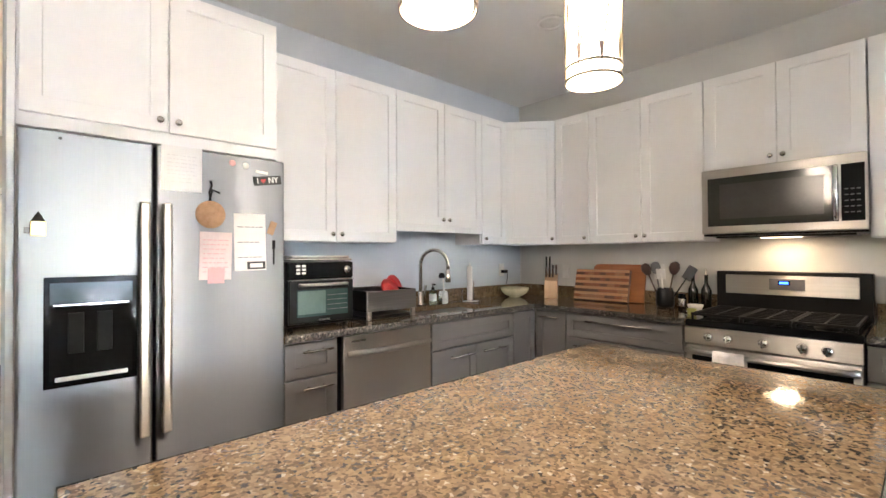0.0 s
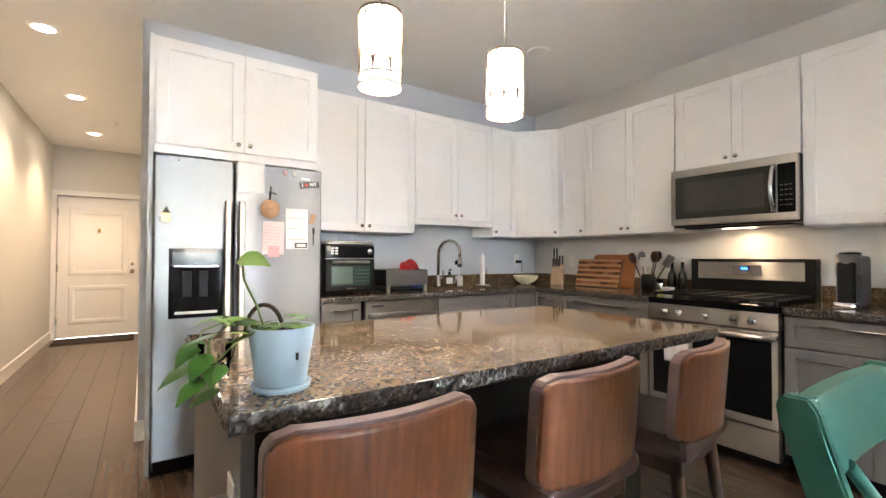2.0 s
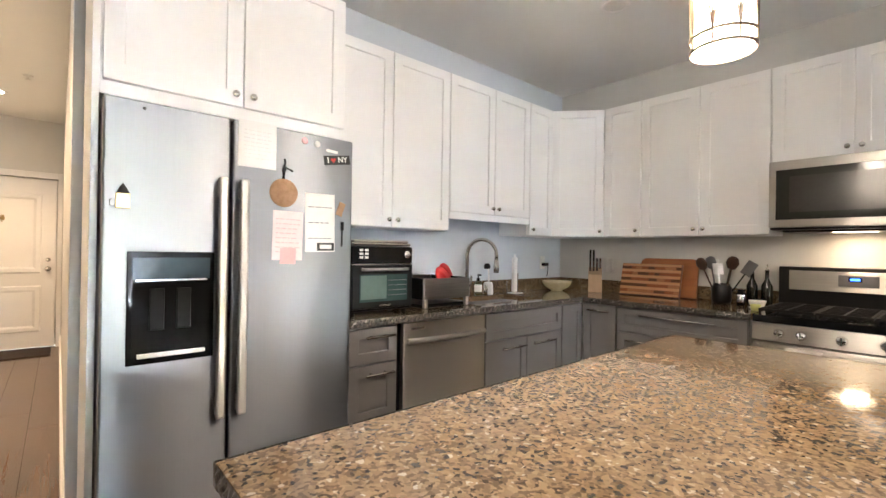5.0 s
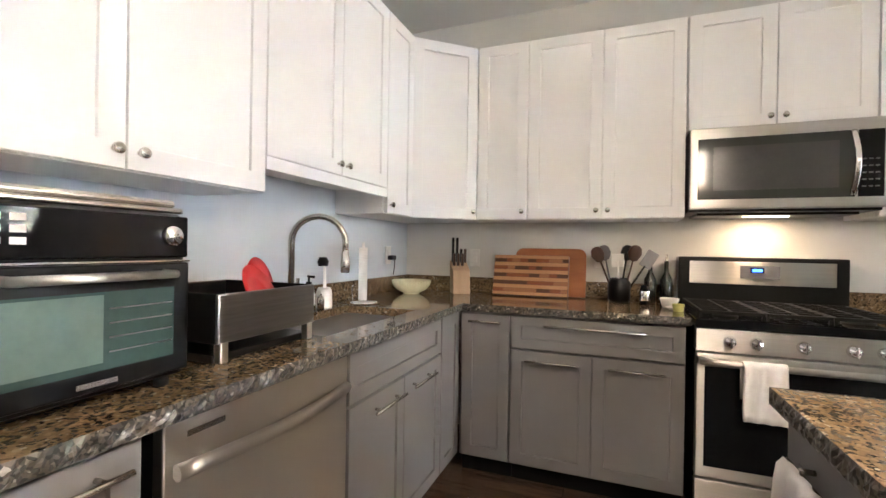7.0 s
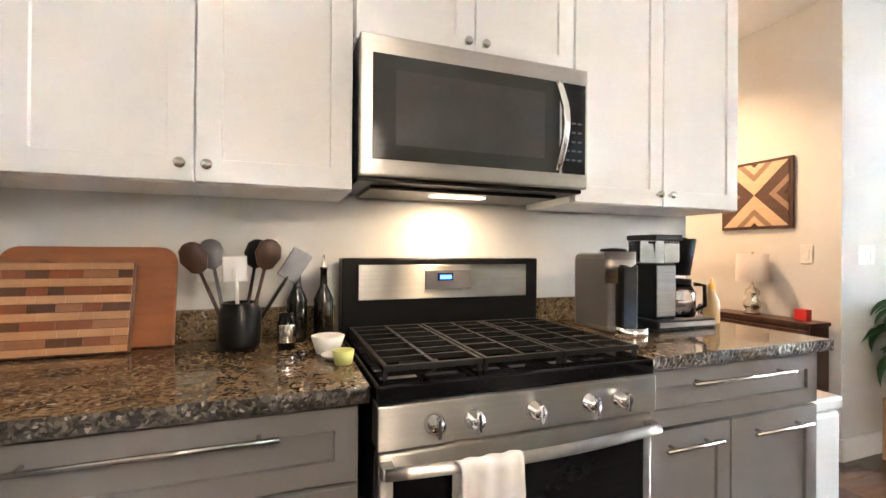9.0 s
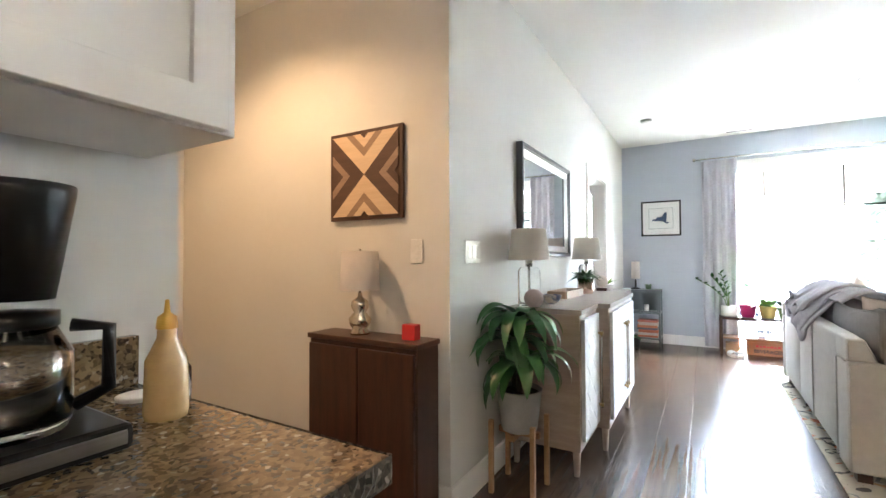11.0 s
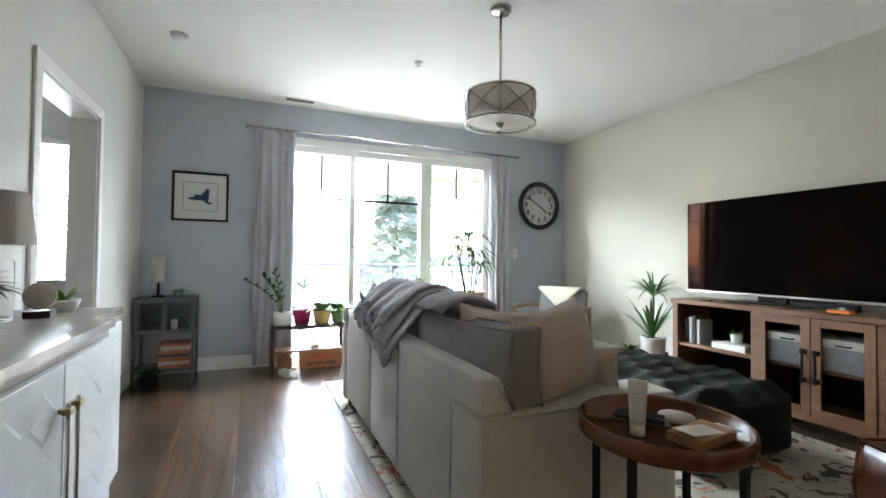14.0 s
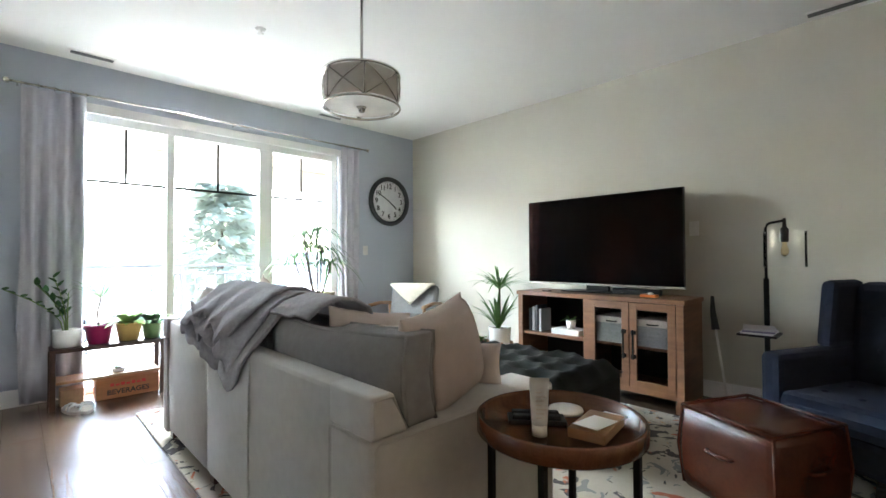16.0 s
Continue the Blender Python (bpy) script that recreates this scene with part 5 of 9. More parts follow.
# pothos
M["leaf"] = material("glossy_leaf", (0.08, 0.21, 0.032), 0.35, 0, (0.042, 0.13, 0.02), 12, 0.7)
M["leaf_dark"] = material("dark_leaf", (0.03, 0.1, 0.025), 0.5, 0, (0.02, 0.065, 0.018), 12, 0.7, Specular_Ior_Level=0.3)
M["leaf_glossy"] = material("glossy_dark_leaf", (0.026, 0.115, 0.026), 0.36, 0, (0.018, 0.07, 0.02), 12, 0.7)
M["leaf_light"] = material("light_leaf", (0.22, 0.4, 0.06), 0.4, 0, (0.14, 0.28, 0.04), 12, 0.7)
M["soil"] = material("potting_soil", (0.03, 0.018, 0.012), 0.95, 0, (0.012, 0.008, 0.006), 60, 0.7, 1.0, 120)
M["stem"] = material("green_stem", (0.16, 0.24, 0.07), 0.5)
M["bark_loop"] = material("brown_loop", (0.05, 0.03, 0.018), 0.6)
POT = material("pale_blue_glaze", (0.36, 0.47, 0.53), 0.4, 0, (0.33, 0.44, 0.5), 6, 0.7)


def heart_leaf(bm, base, way, size, side=None, droop=0.35):
    d = Vector(way).normalized()
    s = (Vector(side) if side else d.cross(Vector((0, 0, 1)))).normalized()
    rows = []
    for u, w in ((-0.1, 0.22), (0.0, 0.4), (0.15, 0.5), (0.35, 0.5), (0.6, 0.36), (0.8, 0.18), (1.0, 0.01)):
        c = Vector(base) + d * size * u - Vector((0, 0, 1)) * droop * size * u * abs(u)
        n = d.cross(s)
        lift = n * 0.12 * w * size
        rows.append([bm.verts.new(c - s * w * size + lift), bm.verts.new(c), bm.verts.new(c + s * w * size + lift)])
    for a, b in zip(rows, rows[1:]):
        for k in range(2):
            bm.faces.new((a[k], a[k + 1], b[k + 1], b[k])).smooth = True


def plant(name, label, m, pot_profile, pot_mat, soil_r, soil_z, saucer=None, category="plant"):
    p = thing(name, label, category, m)
    bm = bmesh.new()
    lathe(bm, pot_profile, 28)
    part("pot", bm, pot_mat, p)
    if saucer:
        bm = bmesh.new()
        lathe(bm, saucer, 28)
        part("saucer", bm, pot_mat, p)
    bm = bmesh.new()
    lathe(bm, [(0, soil_z + 0.004), (soil_r * 0.5, soil_z + 0.006), (soil_r, soil_z)], 20)
    part("soil", bm, M["soil"], p)
    return p


po = plant("pothos_plant", "pothos trailing from a pale blue pot on the island", Matrix.Translation((0.305, 0.53, ZT)),
    [(0, 0.008), (0.047, 0.008), (0.05, 0.014), (0.066, 0.125), (0.064, 0.128), (0.06, 0.126), (0.055, 0.11), (0, 0.1)], POT, 0.058, 0.112, [(0, 0), (0.055, 0), (0.06, 0.012), (0.057, 0.013), (0.05, 0.006), (0, 0.006)])
bm = bmesh.new()
box(bm, 0.012, -0.0635, 0.066, 0.017, -0.0585, 0.08, 0.001)
part("pot_mark", bm, M["ink"], po, "small black painted mark")
bm = bmesh.new()
tube(bm, [(-0.055, 0.03, 0.105), (-0.08, 0.05, 0.1), (-0.09, 0.055, 0.07), (-0.1, 0.06, 0.05), (-0.14, 0.08, 0.03), (-0.13, 0.09, 0.028), (-0.095, 0.07, 0.04), (-0.085, 0.06, 0.06), (-0.075, 0.055, 0.1)], 0.0018, 6)
part("wire_clip", bm, M["black_matte"], po, "thin black wire clip")
bm = bmesh.new()
tube(bm, [(-0.03 - 0.032 * math.cos(a), 0.02 + 0.026 * math.cos(a), 0.108 + 0.062 * math.sin(a)) for a in [math.pi * i / 14 for i in range(15)]], 0.0045, 8)
part("wire_loop", bm, M["bark_loop"], po, "dark brown bent loop")
rp = random.Random(77)
for k in range(9):
    a = 2.4 * k + 0.4
    bm = bmesh.new()
    heart_leaf(bm, (0.03 * math.cos(a), 0.03 * math.sin(a), 0.12 + 0.012 * (k % 3)), (math.cos(a), math.sin(a), 0.35), rp.uniform(0.034, 0.05))
    part("leaf", bm, M["leaf" if k % 3 else "leaf_light"], po)
V = Vector


def vine(pts, leaves):
    bm = bmesh.new()
    tube(bm, pts, 0.0022, 6)
    st_ = part("vine", bm, M["stem"], po)
    for (b, w, size, mat, *side) in leaves:
        bm = bmesh.new()
        heart_leaf(bm, b, w, size * 0.74, *side)
        part("leaf", bm, M[mat], st_)


vine([(-0.03, 0, 0.11), (-0.05, -0.01, 0.17), (-0.075, -0.01, 0.222), (-0.08, -0.01, 0.264)], [((-0.08, -0.01, 0.264), (0.8, -0.5, 0.1), 0.078, "leaf_light", (0.45, 0.7, 0.45))])
vine([(-0.03, 0.02, 0.11), (-0.09, 0.05, 0.14), (-0.14, 0.06, 0.12), (-0.16, 0.03, 0.07), (-0.15, 0.0, 0.04)],
    [((-0.1, 0.05, 0.14), (-0.8, 0.2, 0.3), 0.06, "leaf"), ((-0.15, 0.06, 0.1), (-0.6, -0.5, -0.4), 0.075, "leaf"), ((-0.17, 0.03, 0.06), (-0.8, -0.3, -0.3), 0.07, "leaf"), ((-0.15, 0.0, 0.04), (-0.5, -0.3, -0.3), 0.07, "leaf")])
vine([(-0.02, -0.02, 0.11), (-0.07, -0.01, 0.12), (-0.12, 0.0, 0.07), (-0.13, -0.02, 0.045), (-0.13, -0.05, 0.03)],
    [((-0.07, -0.01, 0.12), (-0.6, -0.2, 0.3), 0.05, "leaf_light"), ((-0.12, 0.0, 0.06), (-0.3, -0.8, -0.3), 0.06, "leaf"), ((-0.13, -0.05, 0.03), (-0.8, -0.2, -0.2), 0.065, "leaf")])
vine([(0.0, 0.0, 0.11), (0.0, -0.01, 0.135)], [((0.0, -0.01, 0.135), (0.5, -0.6, 0.2), 0.06, "leaf"), ((-0.01, 0.0, 0.13), (-0.6, -0.6, 0.1), 0.055, "leaf_light"), ((-0.02, 0.0, 0.12), (-0.5, 0.6, 0.2), 0.055, "leaf")])

vine([(-0.03, 0.0, 0.11), (-0.06, 0.0, 0.135), (-0.1, 0.01, 0.135), (-0.13, 0.02, 0.11), (-0.14, 0.01, 0.05)],
    [((-0.06, 0.0, 0.136), (-0.4, 0.7, 0.4), 0.055, "leaf"), ((-0.09, 0.008, 0.138), (-0.7, 0.1, 0.5), 0.07, "leaf_light"), ((-0.12, 0.02, 0.12), (-0.8, 0.3, -0.1), 0.085, "leaf"), ((-0.14, 0.015, 0.08), (-0.5, -0.6, -0.5), 0.065, "leaf"), ((-0.14, 0.01, 0.055), (-0.7, 0.2, -0.35), 0.075, "leaf")])
vine([(-0.02, 0.01, 0.11), (-0.05, 0.02, 0.14), (-0.11, 0.04, 0.15)], [((-0.08, 0.03, 0.148), (-0.3, -0.8, 0.2), 0.06, "leaf_light"), ((-0.11, 0.04, 0.15), (-0.9, 0.1, 0.0), 0.075, "leaf")])
for k in range(8):
    bm = bmesh.new()
    a = 0.9 * k
    tube(bm, [(-0.01 + 0.015 * math.cos(a), 0.015 * math.sin(a), 0.11), (-0.03 + 0.02 * math.cos(a), 0.03 * math.sin(a), 0.135), (-0.05 - 0.008 * k, 0.03 * math.sin(a), 0.128 - 0.004 * k)], 0.0017, 5)
    part("stem", bm, M["stem"], po)
bm = bmesh.new()
lathe(bm, [(0, 0.03), (0.026, 0.03), (0.032, 0.1), (0.0308, 0.1), (0.025, 0.0315), (0, 0.0315)], 24, Matrix.Translation((-0.118, 0.045, 0.0)))
part("hanging_cup", bm, M["thin_glass"], po, "small clear glass cup hung on wire")

# pendants and ceiling lights
def pendant(x, y):
    p = thing("pendant_lamp", "lit cylindrical pendant lamp with a nickel lattice", "pendant lamp", Matrix.Translation((x, y, 0)), "pendants over the island")
    bm = bmesh.new()
    lathe(bm, [(0.07, 1.79), (0.07, 2.05), (0.068, 2.05), (0.068, 1.79)], 32)
    part("shade", bm, M["glow_pendant"], p, "glowing white fabric shade")
    bm = bmesh.new()
    lathe(bm, [(0, 1.796), (0.066, 1.796)], 28)
    part("diffuser", bm, M["glow_pendant"], p)
    bm = bmesh.new()
    for z in (1.785, 1.82, 2.045):
        lathe(bm, [(0.0765, z), (0.08, z), (0.08, z + 0.008), (0.0765, z + 0.008), (0.0765, z)], 32)
    for k in range(8):
        a, b = 2 * math.pi * k / 8, 2 * math.pi * (k + 0.5) / 8
        for q in (b, b - 2 * math.pi / 8):
            tube(bm, [(0.078 * math.cos(a + (q - a) * u), 0.078 * math.sin(a + (q - a) * u), 1.825 + 0.22 * u) for u in (0, 0.25, 0.5, 0.75, 1)], 0.0032, 5)
        tube(bm, [(0.078 * math.cos(a), 0.078 * math.sin(a), 1.79), (0.078 * math.cos(a), 0.078 * math.sin(a), 2.05)], 0.003, 5)
    part("lattice", bm, M["lattice"], p, "thin aged bronze lattice")
    bm = bmesh.new()
    lathe(bm, [(0.0, 2.053), (0.078, 2.053), (0.078, 2.056), (0.015, 2.058), (0.012, 2.085), (0, 2.087)], 24)
    part("cap", bm, M["nickel"], p)
    bm = bmesh.new()
    tube(bm, [(0, 0, 2.08), (0, 0, 2.71)], 0.004, 8)
    part("rod", bm, M["nickel"], p)
    bm = bmesh.new()
    lathe(bm, [(0, 2.70), (0.05, 2.70), (0.062, 2.712), (0.062, 2.7299), (0, 2.7299)], 24)
    part("canopy", bm, M["nickel"], p)
    spot_lamp("pendant_beam", x, y, 1.775, 0.2, WARM, 165)
    return p


pendant(0.757, 1.008)
pendant(1.335, 0.99)


def can_light(x, y, lit=True):
    c = thing("recessed_light", "round white recessed ceiling light, " + ("lit" if lit else "switched off"), "ceiling light", Matrix.Translation((x, y, ZC)), "recessed ceiling lights")
    bm = bmesh.new()
    lathe(bm, [(0.058, -0.001), (0.06, -0.008), (0.082, -0.008), (0.088, -0.0005), (0.058, -0.0005)], 32)
    part("trim_ring", bm, M["trim"], c)
    bm = bmesh.new()
    lathe(bm, [(0, -0.003), (0.058, -0.003)], 28)
    part("lens", bm, M["glow_can"] if lit else M["plate"], c)


for cx, cy in CANS:
    can_light(cx, cy)
can_light(2.5, 1.91, False)

# ---- entrance hall ----
dr = thing("door_1", "white panelled entrance door with a brass knocker", "door", facing(-0.96, 7.775, 0, "south"), kind="structure")
bm = bmesh.new()
box(bm, 0.004, 0, 0.01, 0.942, 0.04, 2.03, 0.002)
part("leaf", bm, M["trim"], dr)
for z0, z1 in ((0.2, 0.75), (0.9, 1.85)):
    bm = bmesh.new()
    r = [[bm.verts.new(p) for p in ((0.13 + k, y, z0 + k), (0.81 - k, y, z0 + k), (0.81 - k, y, z1 - k), (0.13 + k, y, z1 - k))] for k, y in ((0, -0.001), (0.012, -0.012), (0.05, -0.012), (0.075, -0.002))]
    for p, q in zip(r, r[1:]):
        for i in range(4):
            bm.faces.new((p[i], p[(i + 1) % 4], q[(i + 1) % 4], q[i]))
    bm.faces.new(r[-1])
    part("panel_moulding", bm, M["trim"], dr)
for z, r_ in ((0.95, 0.028), (1.06, 0.022)):
    bm = bmesh.new()
    lathe(bm, [(r_ * 1.1, 0), (r_ * 1.1, 0.008), (r_ * 0.5, 0.012), (r_ * 0.5, 0.03), (r_, 0.04), (r_, 0.055), (0, 0.06)], 18, Matrix.Translation((0.87, -0.0, z)) @ pose(0, 0, 0, 90))
    part("door_knob" if z < 1 else "deadbolt", bm, M["nickel"], dr, "brushed nickel door hardware")
bm = bmesh.new()
box(bm, 0.455, -0.012, 1.52, 0.485, 0, 1.58, 0.004)
tube(bm, [(0.458, -0.02, 1.57), (0.452, -0.024, 1.53), (0.47, -0.026, 1.5), (0.488, -0.024, 1.53), (0.482, -0.02, 1.57)], 0.005, 8)
part("knocker", bm, M["brass"], dr, "small brass knocker")
for z in (0.25, 1.0, 1.8):
    boxpart("hinge", (-0.004, -0.006, z - 0.05, 0.012, 0.002, z + 0.05), M["nickel"], dr)
structure("door_casing_entrance", [(-1.04, 7.735, 0, -0.965, 7.751, 2.11), (-0.01, 7.735, 0, 0.035, 7.751, 2.11), (-0.965, 7.735, 2.038, -0.01, 7.751, 2.11)], M["trim"], "white painted casing round the entrance door", 0.003)
bm = bmesh.new()
box(bm, -0.95, 7.2, 0.001, -0.05, 7.72, 0.012, 0.004)
solo("door_mat", bm, material("dark_mat", (0.035, 0.022, 0.018), 0.95, 0, (0.02, 0.014, 0.012), 30, 0.7, 0.6, 300), "dark brown door mat at the entrance", "mat")
structure("outer_wall_hall", [(-1.17, 7.9, 0, 0.19, 8.0, ZC)], M["wall"], "plain wall behind the entrance door")

# ---- side passage ----
sc = thing("side_cabinet", "low dark wooden cabinet against the passage wall", "cabinet", facing(4.32, -1.345, 0, "north"))
boxpart("body", (0.01, 0.012, 0.06, 0.65, 0.185, 0.775), M["walnut_dark"], sc, 0.004)
boxpart("top", (0, 0, 0.776, 0.66, 0.187, 0.80), M["walnut_dark"], sc, 0.004)
for a in (0.02, 0.335):
    boxpart("door", (a, -0.006, 0.1, a + 0.305, 0.012, 0.755), M["walnut_dark"], sc, 0.003)
for a in (0.03, 0.60):
    boxpart("leg", (a, 0.02, 0.0, a + 0.035, 0.17, 0.06), M["walnut_dark"], sc)
M["linen"] = material("cream_linen", (0.68, 0.63, 0.58), 0.9, 0, (0.6, 0.55, 0.5), 30, 0.7, 0.3, 400)

M["shade_linen"] = material("thin_cream_linen", (0.76, 0.72, 0.68), 0.9, 0, (0.69, 0.65, 0.61), 30, 0.7, 0.3, 400)
nt = M["shade_linen"].node_tree
thin = nt.nodes.new("ShaderNodeBsdfTranslucent")
thin.inputs[0].default_value = (0.74, 0.68, 0.62, 1)
both = nt.nodes.new("ShaderNodeMixShader")
both.inputs[0].default_value = 0.4
nt.links.new(nt.nodes["Principled BSDF"].outputs[0], both.inputs[1])
nt.links.new(thin.outputs[0], both.inputs[2])
nt.links.new(both.outputs[0], nt.nodes["Material Output"].inputs[0])


def table_lamp(name, label, m, base_profile, base_mat, r0, r1, z0, z1, seg=28):
    t = thing(name, label, "table lamp", m)
    bm = bmesh.new()
    lathe(bm, base_profile, seg)
    part("base", bm, base_mat, t)
    bm = bmesh.new()
    lathe(bm, [(r0, z0), (r1, z1), (r1 - 0.002, z1), (r0 - 0.002, z0), (r0, z0)], 32)
    part("shade", bm, M["shade_linen"], t, "cream linen drum shade")
    bm = bmesh.new()
    tube(bm, [(0, 0, base_profile[-1][1] - 0.005), (0, 0, z1 + 0.012)], 0.005, 8)
    tube(bm, [(-r1 + 0.004, 0, z1 - 0.006), (r1 - 0.004, 0, z1 - 0.006)], 0.0015, 6)
    part("stem", bm, M["nickel"], t)
    return t


table_lamp("table_lamp", "mercury glass table lamp with a cream drum shade", Matrix.Translation((4.06, -1.44, 0.8005)), [(0, 0), (0.045, 0), (0.05, 0.01), (0.035, 0.025), (0.05, 0.05), (0.055, 0.075), (0.03, 0.105), (0.045, 0.135), (0.04, 0.16), (0.012, 0.18), (0.01, 0.2), (0, 0.2)], material("mercury_glass", (0.7, 0.62, 0.5), 0.15, 0.9), 0.095, 0.09, 0.215, 0.40)
bm = bmesh.new()
box(bm, 0, 0, 0, 0.07, 0.05, 0.07, 0.004)
solo("red_box", bm, M["red"], "small red box on the dark cabinet", "box", m=Matrix.Translation((3.72, -1.46, 0.8005)))
art = thing("wood_wall_art", "geometric wooden wall art in brown and cream", "artwork", facing(4.345, -1.5495, 1.365, "north"))
boxpart("frame", (0, -0.02, 0, 0.475, -0.001, 0.462), M["walnut_dark"], art, 0.002)
wl, wm, wd = wood("pale_strip", (0.62, 0.46, 0.3), (0.52, 0.37, 0.23), 0.6), wood("tan_strip", (0.3, 0.2, 0.13), (0.22, 0.14, 0.09), 0.6), wood("dark_strip", (0.09, 0.045, 0.03), (0.06, 0.03, 0.02), 0.6)
aw, ah = 0.475, 0.462
for s_, tones in (("top", (wl, wl, wm, wl)), ("bottom", (wl, wl, wm, wl)), ("l", (wd, wd, wm, wd)), ("r", (wd, wd, wm, wd))):
    for k in range(4):
        u0, u1 = 1 - k * 0.22, 1 - (k + 1) * 0.22
        bm = bmesh.new()
        c = V((aw / 2, -0.022, ah / 2))
        hx, hz = aw / 2 - 0.02, ah / 2 - 0.02
        # each triangle is cut into chevron strips that point at the centre
        A, B = {"top": ((-1, 1), (1, 1)), "bottom": ((-1, -1), (1, -1)), "l": ((-1, -1), (-1, 1)), "r": ((1, -1), (1, 1))}[s_]
        mid = ((A[0] + B[0]) / 2, (A[1] + B[1]) / 2)

        def P(q, f, push):
            w = 1 - f
            qx, qz = q[0] + (mid[0] - q[0]) * 0, q[1]
            return V((c.x + (q[0] * (1 - w) + mid[0] * w) * hx, -0.022, c.z + (q[1] * (1 - w) + mid[1] * w) * hz))
        tip = lambda f: V((c.x + mid[0] * hx * (1 - f), -0.022, c.z + mid[1] * hz * (1 - f)))
        pts = [P(A, u0, 0), P(A, max(u1, 0.0), 0), tip(max(u1, 0.0)), P(B, max(u1, 0.0), 0), P(B, u0, 0), tip(u0)]
        vs = [bm.verts.new(p) for p in pts]
        bm.faces.new((vs[0], vs[1], vs[2], vs[5]))
        bm.faces.new((vs[5], vs[2], vs[3], vs[4]))
        geo = bmesh.ops.extrude_face_region(bm, geom=bm.faces[:])
        bmesh.ops.translate(bm, vec=(0, -0.004, 0), verts=[v for v in geo["geom"] if isinstance(v, bmesh.types.BMVert)])
        part("wood_strip", bm, tones[k], art)

# trash can at the end of the worktop
tc = thing("trash_can", "stainless steel step trash can beside the cabinets", "trash can", Matrix.Translation((3.09, -0.54, 0)))
boxpart("body", (0, 0, 0.01, 0.45, 0.27, 0.60), M["steel"], tc, 0.02)
boxpart("lid", (-0.005, -0.005, 0.602, 0.455, 0.275, 0.655), M["steel_h"], tc, 0.012)
boxpart("pedal", (-0.04, 0.1, 0.01, 0.0, 0.17, 0.03), M["black"], tc, 0.004)

# ---- bedroom beyond the doorway ----
structure("wall_bedroom", [(5.8, YS - T, 0, 5.95, -1.7, ZC), (XE + T, YS - T, 0, 4.0, YS, ZC), (4.9, YS - T, 0, 5.8, YS, ZC), (4.0, YS - T, 0, 4.9, YS, 0.9), (4.0, YS - T, 2.15, 4.9, YS, ZC)], M["wall"], "light grey painted bedroom walls beyond the doorway")
structure("floor_bedroom", [(XE + T, YS - T, -0.01, 5.8, -1.7, 0.0)], material("bedroom_carpet", (0.35, 0.33, 0.3), 0.95, 0, (0.3, 0.28, 0.26), 30, 0.7, 0.5, 300), "pale carpeted bedroom floor")
bl = thing("window_blind", "white slatted blind in the bedroom window", "blind", Matrix.Translation((4.0, YS - 0.05, 0.9)))
boxpart("headrail", (0.01, -0.03, 1.2, 0.89, 0.03, 1.245), M["trim"], bl, 0.003)
for k in range(26):
    bm = bmesh.new()
    box(bm, 0.012, -0.024, -0.0015, 0.888, 0.024, 0.0015, 0, pose(0, 0, 0.03 + k * 0.045, 35))
    part("slat", bm, M["trim"], bl)
structure("door_casing_bedroom", [(XE - 0.016, -4.33, 0, XE - 0.001, -4.26, 2.11), (XE - 0.016, -5.30, 0, XE - 0.001, -5.23, 2.11), (XE - 0.016, -5.23, 2.04, XE - 0.001, -4.33, 2.11),
    (XE - 0.001, -4.345, 0, XE + T, -4.3301, 2.04), (XE - 0.001, -5.2299, 0, XE + T, -5.215, 2.04), (XE - 0.001, -5.215, 2.025, XE + T, -4.345, 2.0399)], M["trim"], "white painted casing of the bedroom doorway", 0.002)

# ---- balcony door, curtains, outside ----
win = thing("window_1", "white framed sliding glass balcony door with thin muntins", "sliding door", kind="structure")
FY0, FY1 = YS - 0.12, YS - 0.02
for d in [(-0.1, FY0, 2.25, 2.36, FY1, 2.33), (-0.1, FY0, 0.0, 2.36, FY1, 0.05), (2.27, FY0, 0.05, 2.36, FY1, 2.25), (-0.1, FY0, 0.05, -0.02, FY1, 2.25), (1.605, FY0, 0.05, 1.665, FY1, 2.25), (0.68, FY0, 0.05, 0.82, FY1, 2.25)]:
    boxpart("window_frame", d, M["trim"], win, 0.004)
for x0, x1 in ((1.665, 2.27), (0.82, 1.605), (-0.02, 0.68)):
    g = boxpart("pane", (x0, YS - 0.075, 0.05, x1, YS - 0.069, 2.25), M["glass"], win)
    g.visible_shadow = False
    bm = bmesh.new()
    box(bm, x0, YS - 0.079, 1.76, x1, YS - 0.065, 1.782)
    box(bm, (x0 + x1) / 2 - 0.009, YS - 0.0785, 1.782, (x0 + x1) / 2 + 0.009, YS - 0.0655, 2.25)
    part("muntin", bm, M["iron"], win)
bm = bmesh.new()
tube(bm, [(0.84, FY1, 1.0), (0.84, FY1 + 0.04, 1.02), (0.84, FY1 + 0.045, 1.1), (0.84, FY1 + 0.04, 1.18), (0.84, FY1, 1.2)], 0.008, 8)
part("door_pull", bm, M["trim"], win)
structure("window_casing", [(-0.165, YS, 2.32, 2.425, YS + 0.018, 2.40), (-0.165, YS, 0, -0.1, YS + 0.018, 2.32), (2.36, YS, 0, 2.425, YS + 0.018, 2.32)], M["trim"], "white painted casing round the balcony door", 0.003)
M["curtain"] = material("grey_curtain", (0.55, 0.55, 0.6), 0.9, 0, (0.48, 0.48, 0.53), 30, 0.7, 0.3, 300, (1, 1, 0.3))


